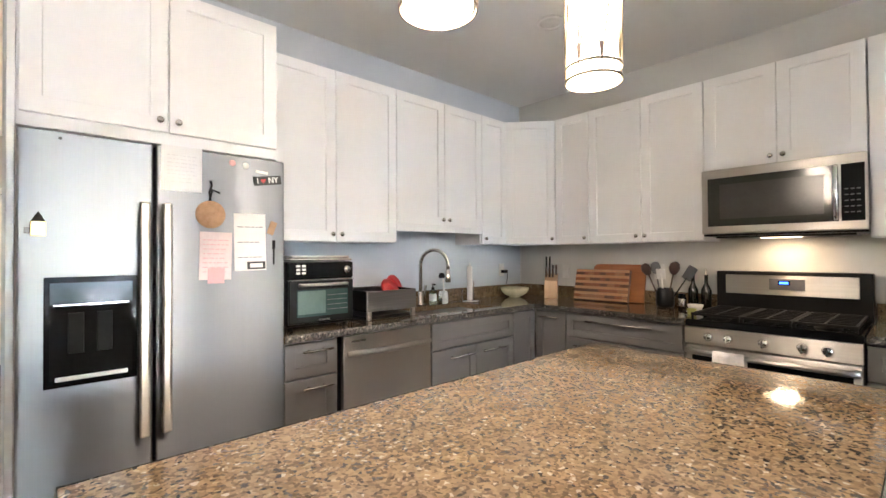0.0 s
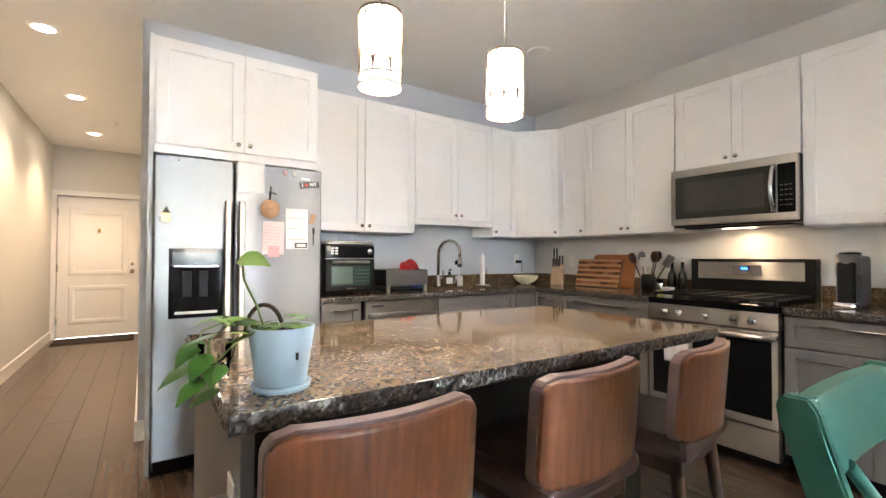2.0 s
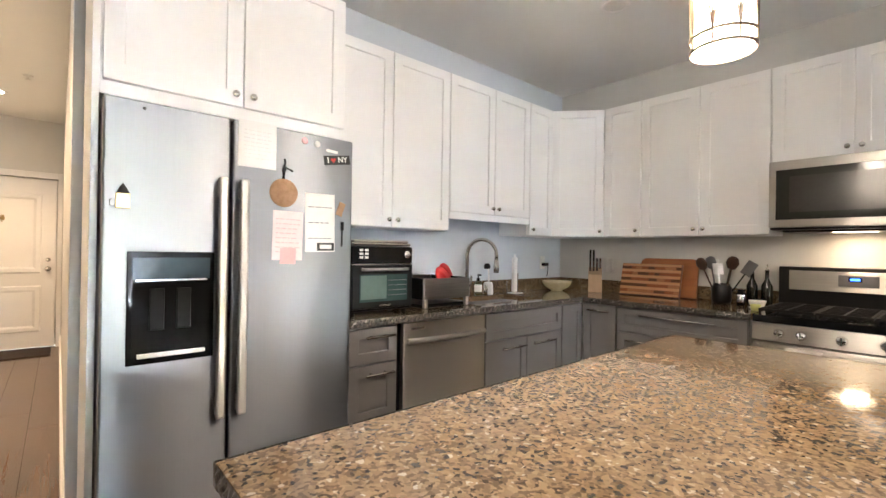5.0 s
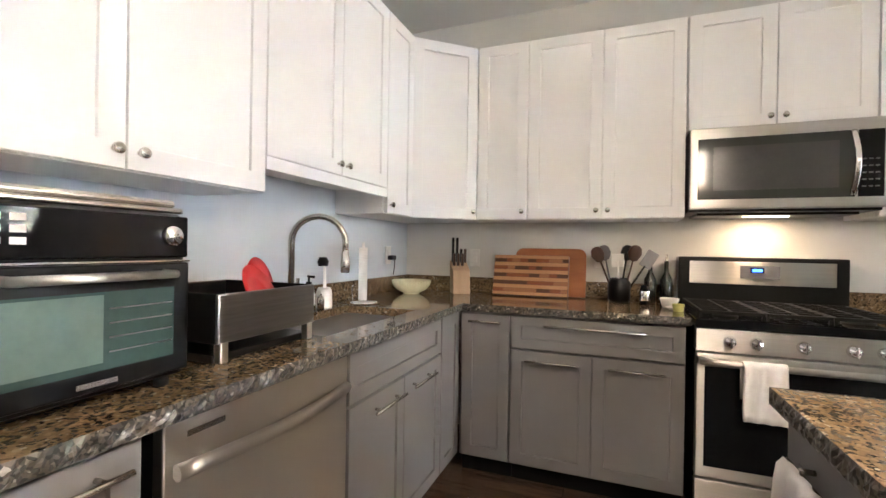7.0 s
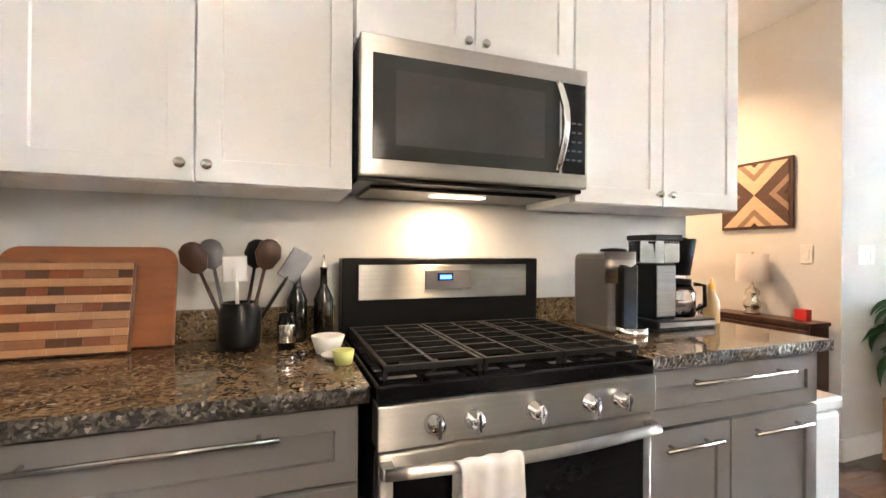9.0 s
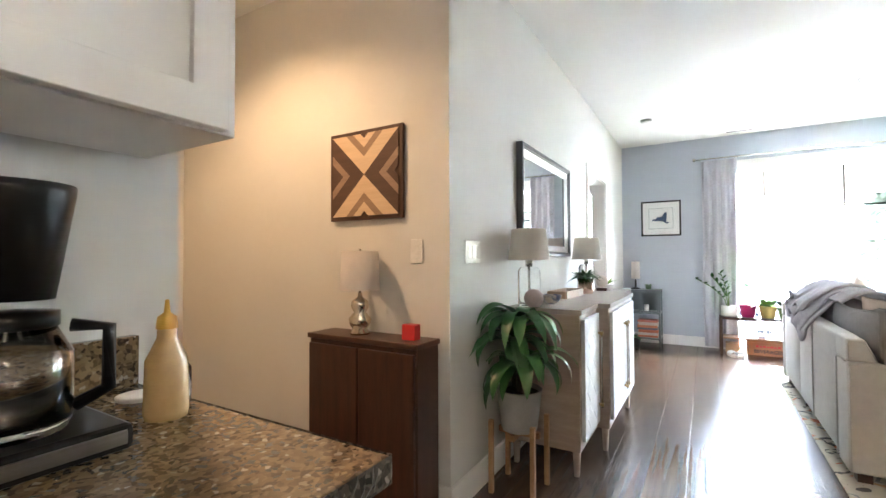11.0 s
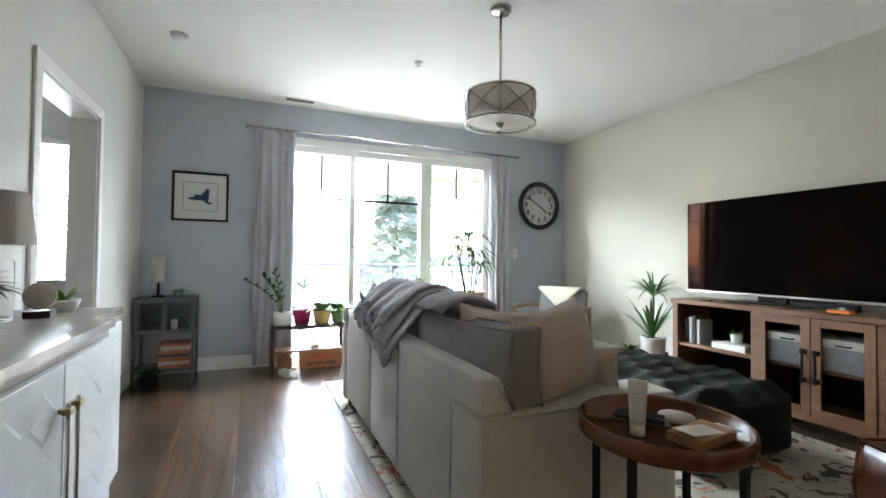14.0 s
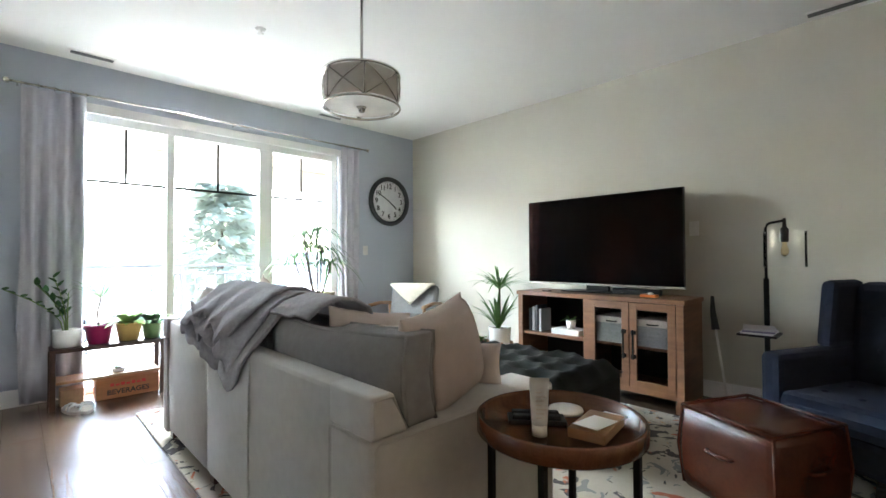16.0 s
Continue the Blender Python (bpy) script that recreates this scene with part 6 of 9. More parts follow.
def curtain(x0, x1, folds, label):
    bm = bmesh.new()
    n, rows = folds * 8, []
    for j in range(9):
        z = 2.41 - (2.41 - 0.03) * j / 8
        rows.append([bm.verts.new((x0 + (x1 - x0) * i / n + 0.012 * math.sin(j * 1.3 + i * 0.4) * j / 8, YS + 0.095 + 0.04 * math.sin(2 * math.pi * i / 8) * (0.75 + 0.25 * math.sin(j * 0.8 + i * 0.21)), z)) for i in range(n + 1)])
    for a, b in zip(rows, rows[1:]):
        for i in range(n):
            bm.faces.new((a[i], a[i + 1], b[i + 1], b[i])).smooth = True
    c = solo("curtain", bm, M["curtain"], label, "curtain", "curtains of the balcony door")
    c.modifiers.new("thickness", "SOLIDIFY").thickness = 0.003
    for k in range(folds + 1):
        bm = bmesh.new()
        x = x0 + (x1 - x0) * k / folds
        lathe(bm, [(0.016, -0.003), (0.02, -0.003), (0.02, 0.003), (0.016, 0.003), (0.016, -0.003)], 12, Matrix.Translation((x, YS + 0.095, 2.435)) @ pose(0, 0, 0, 0, 90))
        part("ring", bm, M["nickel"], c)


curtain(2.26, 2.64, 4, "pale grey curtain panel drawn back to the side")
curtain(-0.33, -0.09, 3, "narrow pale grey curtain panel beside the clock")
rod = thing("curtain_rod", "thin brushed nickel curtain rod", "curtain rod")
bm = bmesh.new()
tube(bm, [(-0.46, YS + 0.095, 2.435), (2.72, YS + 0.095, 2.435)], 0.009, 10)
part("rod", bm, M["nickel"], rod)
for x in (-0.46, 2.72):
    bm = bmesh.new()
    lathe(bm, [(0, -0.022), (0.016, -0.016), (0.022, 0), (0.016, 0.016), (0, 0.022)], 14, Matrix.Translation((x, YS + 0.095, 2.435)))
    part("finial", bm, M["nickel"], rod)
for x in (-0.38, 1.1, 2.66):
    bm = bmesh.new()
    tube(bm, [(x, YS, 2.435), (x, YS + 0.095, 2.432)], 0.006, 8)
    part("bracket", bm, M["nickel"], rod)

# outside: balcony, railing, soffit, ground, trees
GZ = -3.2
structure("balcony", [(-1.6, YS - 1.75, -0.2, 4.0, YS - T - 0.002, -0.04)], material("balcony_concrete", (0.5, 0.49, 0.47), 0.8, 0, (0.42, 0.41, 0.39), 6, 0.7, 0.3), "pale concrete balcony outside the sliding door")
structure("balcony_soffit", [(-1.6, YS - 1.75, 2.42, 4.0, YS - T - 0.002, 2.6), (-1.6, YS - 1.75, 2.12, 4.0, YS - 1.6, 2.419)], material("beige_siding", (0.45, 0.39, 0.3), 0.7), "beige soffit and beam over the balcony")
M["rail"] = material("grey_rail_paint", (0.16, 0.17, 0.18), 0.5)
rail = thing("balcony_railing", "grey metal balcony railing with thin bars", "railing", Matrix.Translation((0, YS - 1.68, 0)))
for z, h in ((1.0, 0.04), (0.9, 0.025), (0.05, 0.025)):
    boxpart("rail", (-1.6, -0.02, z, 4.0, 0.02, z + h), M["rail"], rail)
for k in range(46):
    boxpart("bar", (-1.59 + k * 0.122, -0.008, -0.04, -1.574 + k * 0.122, 0.008, 0.9), M["rail"], rail)
for x in (-1.5, 0.1, 1.15, 2.7, 3.9):
    boxpart("post", (x - 0.025, -0.025, -0.04, x + 0.025, 0.025, 1.03), M["rail"], rail)
bm = bmesh.new()
box(bm, -400, -500, GZ - 0.2, 400, YS - 1.76, GZ)
solo("ground", bm, material("pale_concrete_lot", (0.3, 0.295, 0.28), 0.9, 0, (0.24, 0.235, 0.225), 0.4, 0.7), "pale concrete parking lot and ground outside", "ground", kind="structure")
M["needles"] = material("spruce_needles", (0.24, 0.28, 0.22), 0.8, 0, (0.17, 0.2, 0.155), 1.5, 0.8)
nt = M["needles"].node_tree
thin = nt.nodes.new("ShaderNodeBsdfTranslucent")
thin.inputs[0].default_value = (0.42, 0.44, 0.37, 1)
both = nt.nodes.new("ShaderNodeMixShader")
both.inputs[0].default_value = 0.65
nt.links.new(nt.nodes["Principled BSDF"].outputs[0], both.inputs[1])
nt.links.new(thin.outputs[0], both.inputs[2])
nt.links.new(both.outputs[0], nt.nodes["Material Output"].inputs[0])
M["bark"] = material("tree_bark", (0.1, 0.075, 0.055), 0.9, 0, (0.06, 0.045, 0.035), 6, 0.7, 0.6)


def spruce(x, y, h, r, seed):
    rr = random.Random(seed)
    t = thing("spruce_tree", "tall green spruce tree beyond the balcony", "tree", Matrix.Translation((x, y, GZ)), "trees outside")
    bm = bmesh.new()
    tube(bm, [(0, 0, 0), (0.05, 0, h * 0.5), (0, 0, h)], 0.22, 8, 0.02)
    part("trunk", bm, M["bark"], t)
    vs, fs = [], []
    for k in range(9000):
        u = rr.random() ** 0.8
        z = h * (0.08 + 0.92 * u)
        a = rr.uniform(0, 2 * math.pi)
        lobe = 0.75 + 0.25 * math.sin(z * 5.2 + 2 * math.sin(a * 3))
        rad = r * (1 - u) * lobe * rr.uniform(0.35, 1.0) + 0.05
        c = V((rad * math.cos(a), rad * math.sin(a), z - rad * 0.25))
        d = V((math.cos(a), math.sin(a), -0.35 + rr.uniform(-0.3, 0.3))).normalized()
        s = V((-math.sin(a), math.cos(a), rr.uniform(-0.4, 0.4))).normalized()
        L, w = rr.uniform(0.25, 0.65), rr.uniform(0.06, 0.17)
        i = len(vs)
        vs += [c - s * w * 0.4, c + d * L * 0.5 - s * w, c + d * L, c + d * L * 0.5 + s * w]
        fs.append((i, i + 1, i + 2, i + 3))
    me = bpy.data.meshes.new("crown")
    me.from_pydata(vs, [], fs)
    me.materials.append(M["needles"])
    c = new("crown", me)
    c.parent = t
    return t


spruce(-4.0, -23, 10.4, 4.6, 1)
spruce(7.5, -40, 9.5, 3.4, 3)
spruce(-12, -42, 10, 3.4, 4)
for cx_, col, nm in ((-4.5, (0.02, 0.06, 0.25), "dark blue"), (1.2, (0.6, 0.6, 0.6), "silver"), (4.4, (0.05, 0.05, 0.055), "black"), (8.0, (0.45, 0.45, 0.46), "grey")):
    carr = thing("parked_car", f"{nm} car parked in the lot outside", "car", Matrix.Translation((cx_, -30, GZ)), "parked cars")
    paint = material("car_paint", col, 0.2, 0.2)
    boxpart("body", (-2.1, -0.85, 0.3, 2.1, 0.85, 0.85), paint, carr, 0.12)
    boxpart("cabin", (-1.1, -0.75, 0.851, 1.0, 0.75, 1.42), M["black_glass"], carr, 0.18)
    boxpart("roof", (-0.85, -0.68, 1.421, 0.75, 0.68, 1.46), paint, carr, 0.015)
    for wx in (-1.3, 1.3):
        for wy in (-0.8, 0.8):
            bm = bmesh.new()
            lathe(bm, [(0, -0.1), (0.3, -0.1), (0.32, -0.06), (0.32, 0.06), (0.3, 0.1), (0, 0.1)], 18, Matrix.Translation((wx, wy, 0.32)) @ pose(0, 0, 0, 90))
            part("wheel", bm, M["black_matte"], carr)
bm = bmesh.new()
box(bm, -60, -75, GZ, 60, -74, 2.2)
solo("far_building", bm, material("pale_facade", (0.55, 0.52, 0.47), 0.8, 0, (0.45, 0.43, 0.4), 0.5, 0.8), "long pale building far beyond the parking lot", "building", kind="structure")

# ---- living room: sideboard side ----
M["sb_wood"] = wood("grey_washed_oak", (0.42, 0.335, 0.275), (0.31, 0.245, 0.2), 0.5, (1, 1, 8), 4)
M["sb_white"] = material("chalk_white_paint", (0.78, 0.8, 0.81), 0.45, 0, (0.68, 0.7, 0.72), 8, 0.7, 0.15, 120)
M["sb_top"] = wood("pale_sideboard_top", (0.42, 0.37, 0.33), (0.33, 0.29, 0.26), 0.25, (6, 1, 6), 3)
sb = thing("sideboard", "grey oak breakfront sideboard with white lattice doors", "sideboard", facing(3.19, -2.17, 0, "west"))
SW_ = 1.78
bm = bmesh.new()
box(bm, 0, 0, 0.14, SW_, 0.405, 0.862, 0.003)
box(bm, 0.42, -0.07, 0.14, SW_ - 0.42, 0.01, 0.862, 0.003)
part("body", bm, M["sb_wood"], sb)
bm = bmesh.new()
outline = [(-0.015, -0.015), (0.40, -0.015), (0.405, -0.085), (SW_ - 0.405, -0.085), (SW_ - 0.40, -0.015), (SW_ + 0.015, -0.015), (SW_ + 0.015, 0.408), (-0.015, 0.408)]
a_ = [bm.verts.new((x, y, 0.863)) for x, y in outline]
b_ = [bm.verts.new((x, y, 0.89)) for x, y in outline]
bm.faces.new(a_[::-1]), bm.faces.new(b_)
for i in range(8):
    bm.faces.new((a_[i], a_[(i + 1) % 8], b_[(i + 1) % 8], b_[i]))
part("top", bm, M["sb_top"], sb)
for x0, x1, y, hx in ((0.03, 0.40, -0.001, 0.365), (0.45, SW_ / 2 - 0.003, -0.071, SW_ / 2 - 0.035), (SW_ / 2 + 0.003, SW_ - 0.45, -0.071, SW_ / 2 + 0.035), (SW_ - 0.40, SW_ - 0.03, -0.001, SW_ - 0.365)):
    bm = bmesh.new()
    box(bm, x0, y - 0.02, 0.19, x1, y, 0.835, 0.003)
    d_ = part("door", bm, M["sb_white"], sb, "white painted lattice door")
    cell = (x1 - x0 - 0.06) / 2
    for i in range(2):
        for j in range(4):
            ccx, ccz = x0 + 0.03 + cell * (i + 0.5), 0.225 + (0.575 / 4) * (j + 0.5)
            bm = bmesh.new()
            hw, hh = cell * 0.46, 0.575 / 8 * 0.94
            q = [bm.verts.new((ccx + sx * hw, y - 0.0203, ccz + sz * hh)) for sx, sz in ((-1, 0), (0, -1), (1, 0), (0, 1))]
            q2 = [bm.verts.new((ccx + sx * hw * 0.8, y - 0.0228, ccz + sz * hh * 0.8)) for sx, sz in ((-1, 0), (0, -1), (1, 0), (0, 1))]
            bm.faces.new(q2)
            for k in range(4):
                bm.faces.new((q[k], q[(k + 1) % 4], q2[(k + 1) % 4], q2[k]))
            part("diamond_panel", bm, M["sb_white"], d_)
    bm = bmesh.new()
    tube(bm, [(hx, y - 0.04, 0.28), (hx, y - 0.04, 0.74)], 0.005, 8)
    h_ = part("handle", bm, M["nickel"], d_, "slim vertical nickel bar")
    bm = bmesh.new()
    for z in (0.30, 0.72):
        box(bm, hx - 0.016, y - 0.05, z - 0.009, hx + 0.016, y - 0.03, z + 0.009, 0.003)
        box(bm, hx - 0.006, y - 0.031, z - 0.006, hx + 0.006, y - 0.02, z + 0.006)
    tagged(part("handle_bracket", bm, M["brass"], d_, "aged brass bracket"), kind="stuff")
for x in (0.04, 0.45, SW_ - 0.45, SW_ - 0.04):
    bm = bmesh.new()
    yy = -0.04 if 0.1 < x < SW_ - 0.1 else 0.03
    vs = lathe(bm, [(0, 0), (0.016, 0), (0.026, 0.14), (0, 0.14)], 4, Matrix.Translation((x, yy, 0)) @ pose(0, 0, 0, 0, 0, 45))
    part("leg", bm, M["sb_wood"], sb)
for x in (0.04, SW_ - 0.04):
    bm = bmesh.new()
    lathe(bm, [(0, 0), (0.016, 0), (0.026, 0.14), (0, 0.14)], 4, Matrix.Translation((x, 0.37, 0)) @ pose(0, 0, 0, 0, 0, 45))
    part("leg", bm, M["sb_wood"], sb)
ZS = 0.8905
for y_, x_ in ((-2.25, 3.493), (-3.58, 3.47)):
    L_ = table_lamp("table_lamp", "clear glass table lamp with a cream drum shade on the sideboard", Matrix.Translation((x_, y_, ZS)), [(0, 0), (0.062, 0), (0.064, 0.006), (0.064, 0.2), (0.05, 0.222), (0.018, 0.226), (0.016, 0.23), (0, 0.23)], M["thin_glass"], 0.12, 0.098, 0.262, 0.442)
    bm = bmesh.new()
    cyl(bm, 0, 0, 0.225, 0.265, 0.02, 16)
    part("neck", bm, M["nickel"], L_)
    bm = bmesh.new()
    tube(bm, [(0, 0, 0.004), (0, 0, 0.226)], 0.006, 8)
    part("inner_rod", bm, M["nickel"], L_)
turned("stone_orb", [(0, 0), (0.03, 0.002), (0.05, 0.025), (0.056, 0.05), (0.048, 0.078), (0.025, 0.098), (0, 0.103)], material("pink_salt_stone", (0.5, 0.4, 0.37), 0.6, 0, (0.4, 0.3, 0.27), 18, 0.7, 0.4), 3.445, -2.19, ZS, "rounded pinkish stone ornament", "ornament")
turned("decorated_bowl", bowl_profile(0.058, 0.055), material("blue_white_glaze", (0.6, 0.52, 0.42), 0.3, 0, (0.05, 0.08, 0.2), 22, 0.25), 3.41, -2.41, ZS, "small glazed bowl with dark blue pattern", "bowl")
tray = thing("wooden_tray", "shallow pale wooden tray on the sideboard", "tray", pose(3.47, -2.95, ZS, 0, 0, 88))
boxpart("tray_bottom", (-0.2, -0.06, 0.0, 0.2, 0.06, 0.012), M["oak"], tray, 0.003)
for d in [(-0.2, -0.068, 0, 0.2, -0.06, 0.05), (-0.2, 0.06, 0, 0.2, 0.068, 0.05), (-0.208, -0.06, 0, -0.2, 0.06, 0.05), (0.2, -0.06, 0, 0.208, 0.06, 0.05)]:
    boxpart("tray_side", d, material("pale_tray_wood", (0.5, 0.37, 0.26), 0.6), tray, 0.002)


def arch_leaf(p, centre, az, length, width, e0, e1, mat, seg=11):
    """One strap leaf that rises at angle e0 and bends over in an even curve until it points along e1."""
    bm, rows = bmesh.new(), []
    c = V(centre)
    for i in range(seg + 1):
        u = i / seg
        e = radians(e0 + (e1 - e0) * u ** 0.85)
        d = V((math.cos(az) * math.cos(e), math.sin(az) * math.cos(e), math.sin(e)))
        side = V((-math.sin(az), math.cos(az), 0.18 * math.sin(u * 4 + az * 3))).normalized()
        w = width / 2 * min(1, 0.3 + 3 * u) * (1 - max(0, u - 0.55) ** 1.6 / 0.45 ** 1.6 * 0.96)
        lift = side.cross(d) * -0.25 * w
        rows.append([bm.verts.new(c - side * w + lift), bm.verts.new(c), bm.verts.new(c + side * w + lift)])
        c = c + d * length / seg
    for a, b in zip(rows, rows[1:]):
        for k in range(2):
            bm.faces.new((a[k], a[k + 1], b[k + 1], b[k])).smooth = True
    part("leaf", bm, M[mat], p)


def tuft(p, centre, n, length, width, mat, seed, up=0.8, droop=0.5, z=0.0, spread=0.02, name="leaf"):
    """Single long leaves that fan out from a crown."""
    r = random.Random(seed)
    for k in range(n):
        a = 2 * math.pi * (k + r.uniform(-0.3, 0.3)) / n * (1 if n < 9 else 2.4)
        e = up * r.uniform(0.35, 1.3)
        bm = bmesh.new()
        leaf(bm, V(centre) + V((math.cos(a), math.sin(a), 0)) * spread * r.random() + V((0, 0, z)), (math.cos(a), math.sin(a), e), length * r.uniform(0.7, 1.1), width * r.uniform(0.8, 1.15), droop * r.uniform(0.7, 1.3))
        part(name, bm, M[mat], p)


fern = plant("fern_plant", "dark green fern in a copper and tin pot", Matrix.Translation((3.42, -3.32, ZS)), [(0, 0), (0.055, 0), (0.06, 0.01), (0.06, 0.115), (0.056, 0.115), (0.055, 0.01), (0, 0.01)], material("copper_tin", (0.5, 0.36, 0.28), 0.25, 1), 0.055, 0.105)
tuft(fern, (0, 0, 0.105), 110, 0.17, 0.024, "leaf_dark", 3, 1.5, 0.55)
orb = thing("agate_stand", "round beige disc ornament on a dark stand", "ornament", Matrix.Translation((3.36, -3.66, ZS)))
boxpart("stand", (-0.04, -0.03, 0, 0.04, 0.03, 0.025), M["walnut_dark"], orb, 0.003)
bm = bmesh.new()
lathe(bm, [(0, -0.01), (0.045, -0.008), (0.05, 0), (0.045, 0.008), (0, 0.01)], 24, Matrix.Translation((0, 0, 0.078)) @ pose(0, 0, 0, 90, 0, 30))
part("disc", bm, M["linen"], orb)
tp = plant("trough_plant", "low white trough planter with light green fronds", pose(3.35, -3.84, ZS), [(0, 0), (0.04, 0), (0.058, 0.045), (0.056, 0.05), (0.05, 0.045), (0, 0.03)], M["plate"], 0.05, 0.042)
tuft(tp, (0, 0, 0.045), 7, 0.13, 0.028, "leaf_light", 8, 0.9, 0.3)

mir = thing("wall_mirror", "large rectangular mirror in a stepped grey frame", "mirror", facing(XE - 0.001, -2.385, 1.178, "west"))
MW_, MH_ = 1.115, 0.715
bm = bmesh.new()
def mitred(bm, prof):
    """A picture-frame moulding from (inset, depth) pairs."""
    loops = [[bm.verts.new(p) for p in ((k, y, k), (MW_ - k, y, k), (MW_ - k, y, MH_ - k), (k, y, MH_ - k))] for k, y in prof]
    for p, q in zip(loops, loops[1:]):
        for i in range(4):
            bm.faces.new((p[i], p[(i + 1) % 4], q[(i + 1) % 4], q[i]))


mitred(bm, [(0, 0), (0, -0.04), (0.004, -0.045), (0.018, -0.045), (0.022, -0.036), (0.03, -0.034), (0.032, -0.026)])
part("outer_frame", bm, material("grey_mirror_frame", (0.10, 0.105, 0.125), 0.4, 0.2, (0.075, 0.078, 0.09), 6, 0.7), mir, "dark grey outer moulding")
bm = bmesh.new()
mitred(bm, [(0.032, -0.026), (0.036, -0.028), (0.078, -0.016), (0.08, -0.013)])
part("inner_frame", bm, material("pale_mirror_bevel", (0.5, 0.5, 0.52), 0.35, 0.2, (0.44, 0.44, 0.46), 6, 0.7), mir, "pale grey sloping inner bevel")
boxpart("mirror_glass", (0.08, -0.0135, 0.08, MW_ - 0.08, -0.002, MH_ - 0.08), material("silvered_glass", (0.93, 0.94, 0.94), 0.0, 1, (0.93, 0.94, 0.94)), mir)

# corn plant on a wooden stand
cp = plant("corn_plant", "leafy dracaena in a grey pot on a wooden stand", Matrix.Translation((3.44, -1.94, 0.30)), [(0, 0), (0.085, 0), (0.09, 0.01), (0.115, 0.2), (0.118, 0.205), (0.108, 0.205), (0.1, 0.18), (0, 0.17)], material("grey_pot", (0.33, 0.32, 0.3), 0.7, 0, (0.26, 0.25, 0.24), 10, 0.7, 0.3), 0.105, 0.185)
for sx in (-1, 1):
    for sy in (-1, 1):
        boxpart("stand_leg", (sx * 0.108 - 0.012, sy * 0.108 - 0.012, -0.30, sx * 0.108 + 0.012, sy * 0.108 + 0.012, 0.06), M["oak"], cp, 0.003)
boxpart("stand_crossbar", (-0.108, -0.012, -0.03, 0.108, 0.012, -0.001), M["oak"], cp)
boxpart("stand_crossbar", (-0.012, -0.108, -0.0295, 0.012, 0.108, -0.0015), M["oak"], cp)
for ox, oy, h in ((0.0, 0.0, 0.54), (0.04, -0.04, 0.42), (-0.04, 0.03, 0.32)):
    bm = bmesh.new()
    tube(bm, [(ox, oy, 0.17), (ox, oy, h)], 0.016, 8)
    part("cane", bm, M["bark"], cp)
    rl = random.Random(int(h * 100))
    for k in range(20):
        az = 2.4 * k + rl.uniform(-0.3, 0.3)
        arch_leaf(cp, (ox + 0.012 * math.cos(az), oy + 0.012 * math.sin(az), h - 0.05 * rl.random()), az, rl.uniform(0.25, 0.38), rl.uniform(0.055, 0.075), rl.uniform(50, 85), rl.uniform(-115, -65), "leaf" if k % 5 == 2 else "leaf_glossy")

# corner cabinet, picture
M["zinc"] = material("grey_painted_metal", (0.12, 0.14, 0.15), 0.45, 0.3, (0.09, 0.105, 0.115), 8, 0.7)
cc = thing("metal_cabinet", "grey metal cabinet with glass doors in the corner", "cabinet", facing(3.595, -6.14, 0, "north"))
CW = 0.475
boxpart("top", (0, 0, 0.725, CW, 0.34, 0.745), M["zinc"], cc, 0.003)
for d in [(0.0, 0.0, 0.43, CW, 0.34, 0.448), (0, 0, 0.10, CW, 0.34, 0.118)]:
    boxpart("shelf", d, M["zinc"], cc, 0.002)
for x in (0, CW - 0.022):
    for y in (0, 0.318):
        boxpart("leg", (x, y, 0, x + 0.022, y + 0.022, 0.725), M["zinc"], cc)
boxpart("back_panel", (0.022, 0.33, 0.44, CW - 0.022, 0.338, 0.725), M["zinc"], cc)
for x0 in (0.024, CW / 2 + 0.002):
    x1 = x0 + CW / 2 - 0.026
    bm = bmesh.new()
    for d in [(x0, 0.002, 0.45, x0 + 0.018, 0.014, 0.722), (x1 - 0.018, 0.002, 0.45, x1, 0.014, 0.722), (x0 + 0.018, 0.002, 0.45, x1 - 0.018, 0.014, 0.468), (x0 + 0.018, 0.002, 0.704, x1 - 0.018, 0.014, 0.722)]:
        box(bm, *d)
    dd = part("door", bm, M["zinc"], cc)
    boxpart("pane", (x0 + 0.018, 0.006, 0.468, x1 - 0.018, 0.009, 0.704), M["thin_glass"], dd)
turned("white_cup", [(0, 0), (0.025, 0), (0.03, 0.09), (0.027, 0.09), (0.022, 0.006), (0, 0.006)], M["plate"], 3.30, -6.3, 0.4485, "white cup inside the metal cabinet", "cup")
tones = [(0.5, 0.16, 0.08), (0.6, 0.55, 0.5), (0.45, 0.13, 0.07), (0.1, 0.1, 0.12), (0.55, 0.2, 0.1), (0.6, 0.5, 0.42), (0.4, 0.12, 0.08)]
zb = 0.1185
for k, c_ in enumerate(tones):
    h = 0.026 + 0.006 * (k % 3)
    bk = thing("book", "hardback book lying in a stack", "book", pose(3.28 + 0.01 * math.sin(k * 2.1), -6.29, zb, 0, 0, 4 * math.sin(k * 1.7)), "books in the corner cabinet")
    boxpart("cover", (-0.12, -0.09, 0, 0.12, 0.09, h), material("book_cover", c_, 0.6), bk, 0.002)
    boxpart("page_block", (-0.116, -0.0915, 0.003, 0.116, -0.085, h - 0.003), M["paper"], bk)
    zb += h + 0.0004
